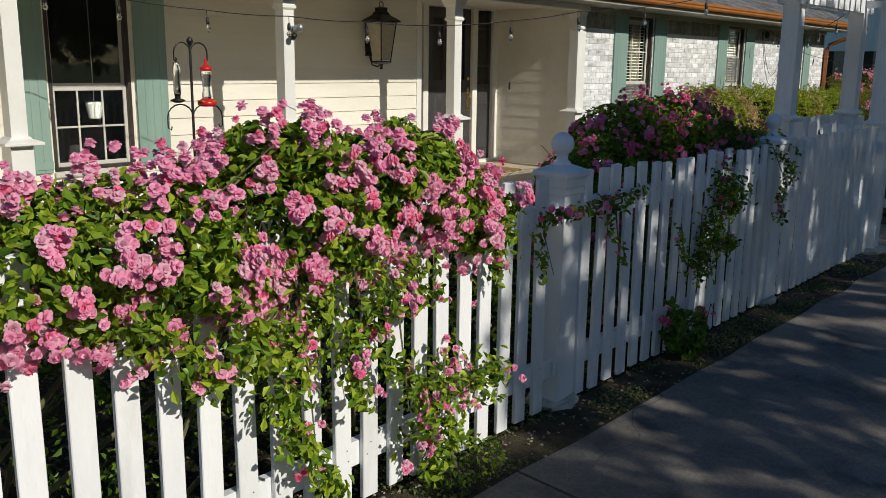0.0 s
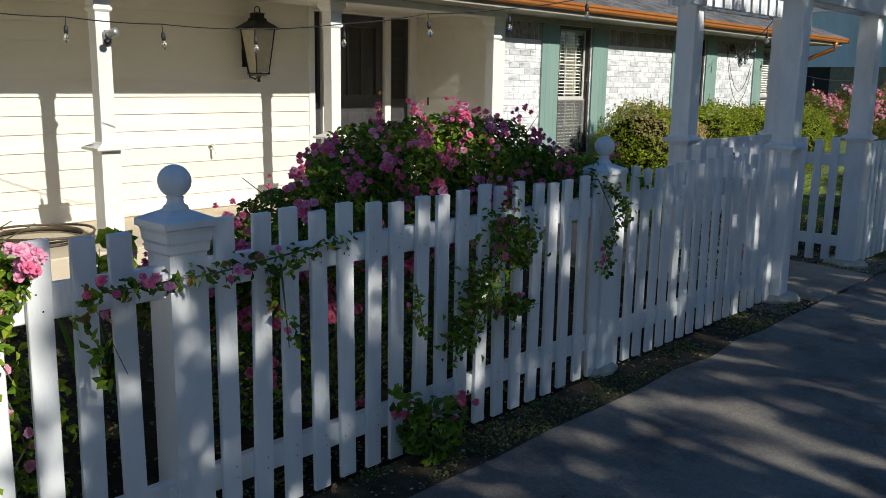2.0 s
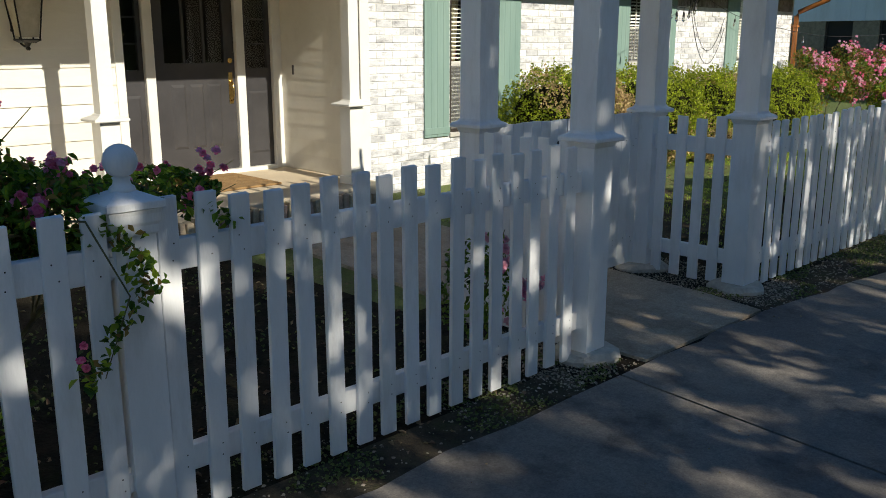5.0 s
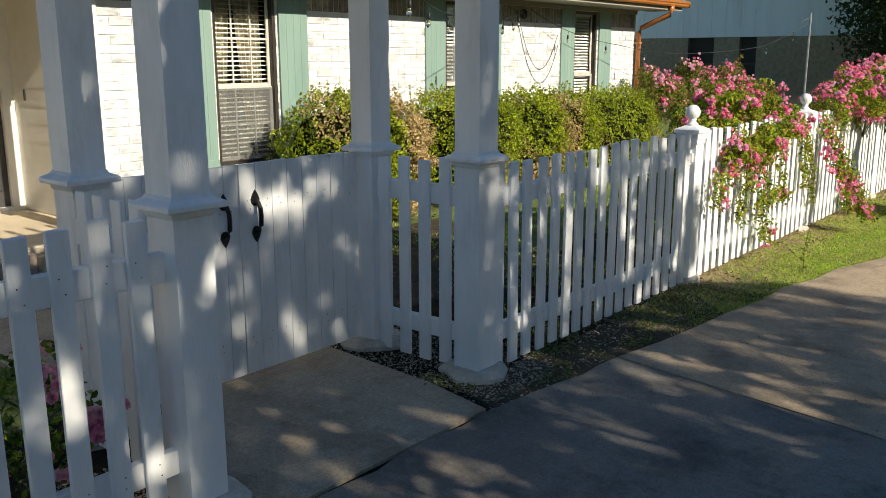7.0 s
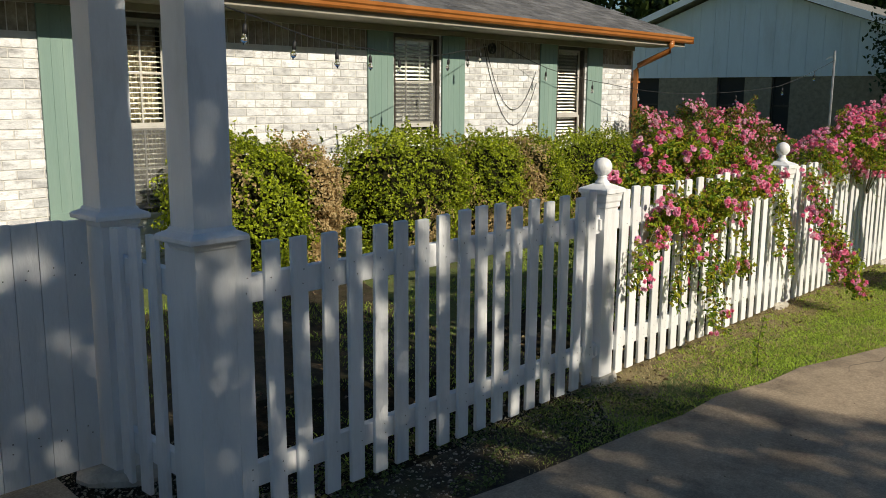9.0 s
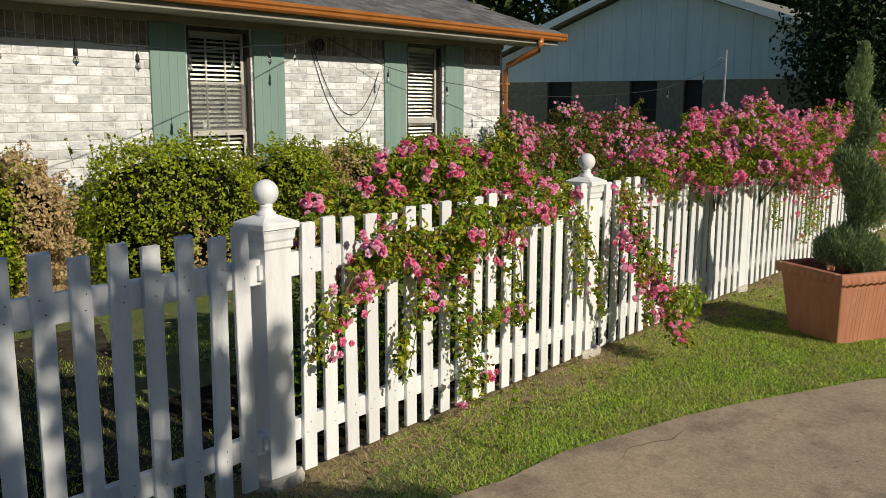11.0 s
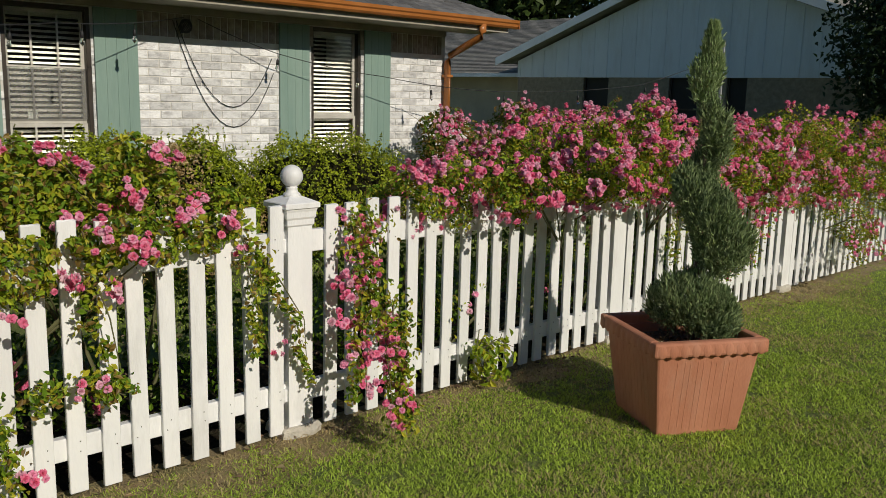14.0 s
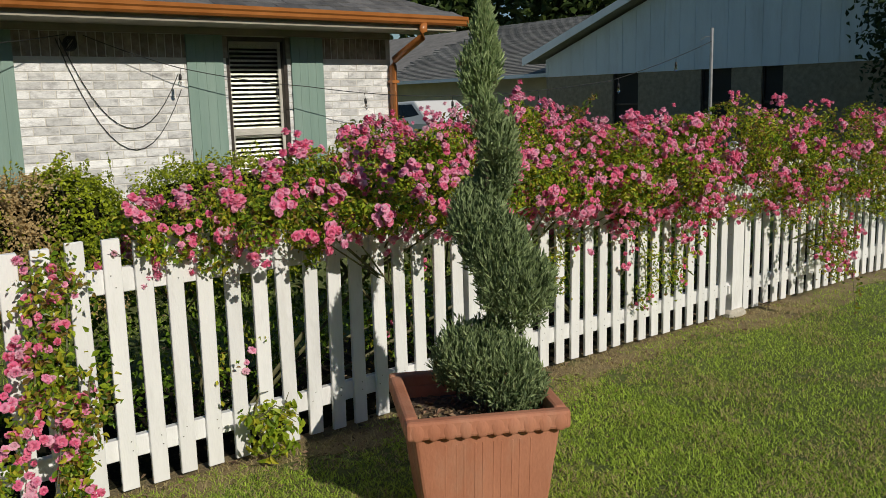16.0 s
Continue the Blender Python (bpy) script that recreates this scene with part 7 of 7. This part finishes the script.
def sprigs(name, pts, out, length, material, rng, wide=0.2):
    """Needle sprigs growing outwards and upwards."""
    d = out * 0.55 + np.array([[0, 0, 0.9]]) + rng.normal(size=out.shape) * 0.34
    d /= np.linalg.norm(d, axis=1, keepdims=True)
    _, a, b = rot_frames(d, rng)
    s = (length[0] + (length[1] - length[0]) * rng.random(len(pts)))[:, None]
    v = np.stack([pts, pts + d * s * 0.5 + a * s * wide, pts + d * s, pts + d * s * 0.5 - a * s * wide, pts + d * s * 0.55 + b * s * wide, pts + d * s * 0.55 - b * s * wide], 1).reshape(-1, 3)
    i = np.arange(len(pts))[:, None] * 6
    f = np.concatenate([i + np.array([[0, 1, 2, 3]]), i + np.array([[0, 4, 2, 5]])], 0)
    return mesh_from(name, v, f, material)


for sel, mt in ((P[:, 2] < 1.18, "juniper"), (P[:, 2] >= 1.18, "juniper_tip")):
    ob = part("foliage", sprigs("foliage", P[sel], U[sel], (0.016, 0.046), M[mt], g, 0.1), None, jun)
    ob["kind"] = "stuff"
part("trunk", tube(bmesh.new(), [(0, 0, 0.0), (0.005, 0.004, 0.5), (0, 0, 1.45)], 0.018, 0.005, 7), M["bark"], jun)


# ---- trees ----
def tree(x, y, base_z, height, crown, n, leaf, mat, seed, label, name="shade_tree", trunk_r=0.2, clumps=44):
    """Tapered trunk, limbs, and a crown of leaf clumps with gaps. crown: centre height, radii x, y, z."""
    g = np.random.default_rng(seed)
    t = thing(name, (x, y, base_z), label, "tree", "trees")
    cz, rx, ry, rz = crown
    bm = bmesh.new()
    tube(bm, [(0, 0, -0.1), (0.06, 0.03, cz * 0.35), (-0.05, 0.06, cz * 0.75), (0, 0, cz + rz * 0.5)], trunk_r, trunk_r * 0.3, 10)
    cl = g.normal(size=(clumps, 3))
    cl /= np.linalg.norm(cl, axis=1, keepdims=True)
    cl *= (0.35 + 0.5 * g.random(clumps))[:, None]
    C = cl * np.array([[rx, ry, rz]]) + np.array([[0, 0, cz]])
    for c in C:
        z0 = cz * 0.55 + g.random() * 0.3 * cz
        a = Vector((0, 0, min(z0, c[2])))
        e = Vector(c)
        tube(bm, [a, a.lerp(e, 0.5) + Vector((0, 0, 0.15)), e], trunk_r * 0.35, trunk_r * 0.06, 6)
    part("trunk", bm, M["bark"], t, "grey-brown trunk and limbs")
    k = g.integers(0, clumps, n)
    s = 0.42 + 0.25 * g.random(clumps)
    p = C[k] + g.normal(size=(n, 3)) * (s[k][:, None] * np.array([[rx, ry, rz]])) * 0.42
    q = (p - np.array([[0, 0, cz]])) / np.array([[rx, ry, rz]])
    p = p[(np.linalg.norm(q, axis=1) < 1.05) & (p[:, 2] > 0.25)]
    d = g.normal(size=p.shape) + np.array([[0, 0, 0.5]])
    ob = part("crown", leaf_mesh("crown", p, d, leaf, M[mat], g, 0.55), None, t)
    ob["kind"] = "stuff"
    return t


def canopy_tree(x, y, y0, y1, low_reach, top, seed, cell=0.18, per=58):
    """An unseen, broad leaning shade tree: a slanting layer of leaf clumps, its chinks of light set region by region.
    """
    g = np.random.default_rng(seed)
    t = thing("shade_tree", (x, y, 0), "unseen leafy shade tree placed across the driveway to cast the dapples", "tree", "trees")
    C = []
    for yy in np.arange(y0 - low_reach[0], y1 + low_reach[1], cell):
        for cc in np.arange(-1.9, top, cell):
            if cc > 1.1 and not y0 <= yy <= y1 or cc > 2.9 and not 7.2 < yy < 10.3 or cc < -1.2 + 1.1 * noise.noise((yy * 0.5, seed, 0)):
                continue
            chink = noise.noise((yy * 4.3, cc * 3.3, seed * 0.37)) + 0.25 * g.random()
            if cc < 1.15:
                limit = 0.62 if yy < 4.3 else 0.24 if yy < 6.6 else 0.5 if yy < 9.4 else 0.64
            elif yy > 10.6:
                limit = 0.5 if yy > 11.6 else 0.36
            elif cc > 2.34 and yy < 5.6:
                limit = 0.3
            else:
                limit = 0.64 if cc < 1.75 or 5.7 < yy < 7.6 or yy < 4.6 else 0.66 if yy < 10.3 else 0.5
            if chink > limit:
                continue
            cx = g.uniform(max(2.4, (2.5 - cc) / SLANT) if cc < 1.15 else 3.4, 10.5 if cc < 1.15 else 8.0)
            C.append((cx - x, yy + g.uniform(-0.1, 0.1) - 0.045 * (cx + 2) - y, SLANT * cx + cc + g.uniform(-0.1, 0.1)))
    C = np.array(C)
    clumps = len(C)
    bm = bmesh.new()
    tube(bm, [(0, 0, -0.1), (0.1, 0.05, 1.6), (-0.1, 0.1, 3.4), (0.2, 0.0, 5.6)], 0.22, 0.08, 10)
    part("trunk", bm, M["bark"], t, "grey-brown trunk")
    for c in C[::24]:
        a = Vector((0, 0.05, min(2.2 + 2.2 * g.random(), max(1.2, c[2] - 0.3))))
        e = Vector(c)
        part("limb", tube(bmesh.new(), [a, a.lerp(e, 0.5) + Vector((0, 0, 0.25)), e], 0.06, 0.015, 6), M["bark"], t)
    k = np.repeat(np.arange(clumps), np.where(C[:, 2] - SLANT * (C[:, 0] + x) > 1.15, int(per * 1.35), per))
    u = g.normal(size=(len(k), 3))
    u /= np.linalg.norm(u, axis=1, keepdims=True)
    r = (0.11 + 0.08 * g.random(clumps))[k]
    p = C[k] + u * (r * g.random(len(k)) ** 0.4)[:, None]
    ob = part("crown", leaf_mesh("crown", p, g.normal(size=p.shape) + np.array([[0, 0, 0.5]]), (0.06, 0.125), M["tree_leaf"], g, 0.6), None, t)
    ob["kind"] = "stuff"
    return t


# out-of-view trees, added to throw dappled shade on drive, fence and gate
canopy_tree(7.6, 4.6, 2.85, 7.15, (0.6, 0.0), 2.88, 31)
canopy_tree(7.9, 9.2, 6.86, 11.95, (0.0, 0.4), 3.68, 37)
# out-of-view tree row, added to cut the low skylight from that side
for k, (x, y) in enumerate(((17, -6), (18, 1), (18, 8), (18.5, 15), (18, 22), (16, 30), (8, 38))):
    tree(x, y, 0, 8, (4.2, 2.4, 4.2, 4.0), 5200, (0.35, 0.7), "tree_leaf", 60 + k, "unseen leafy tree added beyond the driveway to block low sky", trunk_r=0.2, clumps=30)
tree(-4.5, 29.2, 0, 6, (2.8, 1.7, 1.5, 2.3), 15000, (0.07, 0.15), "pine_leaf", 33, "dark evergreen tree before the neighbouring house", "evergreen_tree", 0.12)
for k, (x, y, cz, r) in enumerate(((-13, 50, 7.5, 4.5), (-21, 49, 8.0, 5.0), (-29, 47, 7.5, 5.0), (-37, 45, 8.0, 5.0), (-4, 52, 7.0, 4.5), (3, 46, 6.0, 4.0))):
    tree(x, y, 0, 12, (cz, r, r * 0.8, 5.5), 6000, (0.35, 0.7), "tree_leaf", 40 + k, "tall dark tree behind the neighbouring house", trunk_r=0.3, clumps=34)


# ---- bricks of the front wall ----
def brick_data(name, L, h, d=0.02, mat="brick"):
    return finish(name, boxes((-d, 0.0, -L / 2, L / 2, -h / 2, h / 2), bevel=0.0025), M[mat])


BL, BH, JT = 0.196, 0.0652, 0.0099
FULL, HALF = brick_data("brick", BL, BH), brick_data("brick", BL / 2 - JT / 2, BH)
rest = []
count = 0
row = 0
z = 0.0 + BH / 2
while z < 1.985:
    y = BY0 + 0.004 - (0.0 if row % 2 else (BL + JT) / 2)
    while y < BY1 - 0.004:
        a, b = max(y, BY0 + 0.002), min(y + BL, BY1)
        for oa, ob_, oc, od in OPEN:
            if z > oc - 0.05 and z < od + 0.02:
                if a < oa < b:
                    b = oa
                elif a < ob_ < b:
                    a = ob_
                elif oa <= a and b <= ob_:
                    a = b
        if b - a > 0.03:
            near = z > 0.95 and (12.4 < a < 14.2 or 15.7 < a < 17.1)
            if near and b - a > BL - 0.005 and count < 296:
                o = new("brick", FULL)
                o.parent = wall_brick
                o.matrix_basis = pose(WX + random.uniform(-0.0015, 0.002), (a + b) / 2, z, 0, 0, random.uniform(-0.25, 0.25))
                count += 1
            else:
                rest.append((WX + random.uniform(-0.0015, 0.002), a, b, z - BH / 2, z + BH / 2))
        y += BL + JT
    z += BH + JT
    row += 1


def slabs(name, rows, depth, mat, c=0.0025):
    """Many chamfered bricks in one mesh: rows of front x, y0, y1, z0, z1."""
    r = np.array(rows)
    x, y0, y1, z0, z1 = r.T
    v = np.stack([np.stack([x - depth, y0, z0], 1), np.stack([x - depth, y1, z0], 1), np.stack([x - depth, y1, z1], 1), np.stack([x - depth, y0, z1], 1),
                  np.stack([x - c, y0, z0], 1), np.stack([x - c, y1, z0], 1), np.stack([x - c, y1, z1], 1), np.stack([x - c, y0, z1], 1),
                  np.stack([x, y0 + c, z0 + c], 1), np.stack([x, y1 - c, z0 + c], 1), np.stack([x, y1 - c, z1 - c], 1), np.stack([x, y0 + c, z1 - c], 1)], 1).reshape(-1, 3)
    f0 = np.array([[0, 1, 5, 4], [1, 2, 6, 5], [2, 3, 7, 6], [3, 0, 4, 7], [4, 5, 9, 8], [5, 6, 10, 9], [6, 7, 11, 10], [7, 4, 8, 11], [8, 9, 10, 11]])
    f = (np.arange(len(r))[:, None, None] * 12 + f0[None]).reshape(-1, 4)
    ob = part(name, mesh_from(name, v, f, M[mat]), None, wall_brick)
    ob["kind"] = "stuff"
    return ob


slabs("bricks", rest, 0.02, "brick_rest")
# soldier course; the eave shade on it is partly in its brick colour
sold = []
y = BY0 + 0.004
while y < BY1 - 0.05:
    if not any(a - 0.03 < y < b - 0.02 for a, b, _, _ in OPEN):
        sold.append((WX + random.uniform(-0.002, 0.002), y, y + BH, 2.0, 2.205))
    y += BH + JT
slabs("soldier_bricks", sold, 0.02, "soldier")
# brick edging along the porch
edge = tagged(thing("brick_edging"), "row of brown bricks edging the porch bed", "brick edging", kind="structure")
EB = finish("brick", boxes((-0.05, 0.05, -0.03, 0.03, 0, 0.16), bevel=0.005), M["edging"])
for k in range(32):
    o = new("brick", EB)
    o.parent = edge
    o.matrix_basis = pose(-5.94 + random.uniform(-0.02, 0.02), 7.6 + 0.074 * k, random.uniform(-0.06, -0.01), random.uniform(-6, 6), random.uniform(-5, 5), random.uniform(-6, 6))

# ---- roof shingles ----
slope = Vector((-1, 0, SL)).normalized()
tilt = math.degrees(math.atan(SL))
TAB = finish("shingle", boxes((-0.09, 0.09, -0.15, 0.15, 0.0, 0.007), bevel=0.001), M["shingle_piece"])
far_tabs = []
placed = 0
for r in range(30):
    s = 0.03 + 0.14 * r
    c = Vector((EX + 0.04, 0, RZ + 0.004)) + slope * s
    y = 4.0 + (0.15 if r % 2 else 0.0)
    end = 19.9 - s * math.cos(math.radians(tilt)) * (19.98 - 16.2) / (EX - ridge_x)
    while y < end:
        if r < 10 and y > 11.3 and placed < 296:
            o = new("shingle", TAB)
            o.parent = roof
            o.matrix_basis = pose(c.x, y, c.z + random.uniform(0, 0.003), 0, tilt - 2.2, 0)
            placed += 1
        else:
            far_tabs.append((c.x, y, c.z + random.uniform(0, 0.003)))
        y += 0.303
v0 = np.array([[-0.09, -0.149, 0], [0.09, -0.149, 0.0], [0.09, 0.149, 0.0], [-0.09, 0.149, 0.0], [-0.09, -0.149, 0.007], [0.09, -0.149, 0.007], [0.09, 0.149, 0.007], [-0.09, 0.149, 0.007]])
ca, sa = math.cos(radians(tilt - 2.2)), math.sin(radians(tilt - 2.2))
v0 = np.stack([v0[:, 0] * ca + v0[:, 2] * sa, v0[:, 1], -v0[:, 0] * sa + v0[:, 2] * ca], 1)
f0 = np.array([[4, 5, 6, 7], [0, 1, 5, 4], [1, 2, 6, 5], [2, 3, 7, 6], [3, 0, 4, 7]])
ft = np.array(far_tabs)
ob = part("shingles", mesh_from("shingles", (ft[:, None] + v0[None]).reshape(-1, 3), (np.arange(len(ft))[:, None, None] * 8 + f0[None]).reshape(-1, 4), M["shingle"]), None, roof)
ob["kind"] = "stuff"
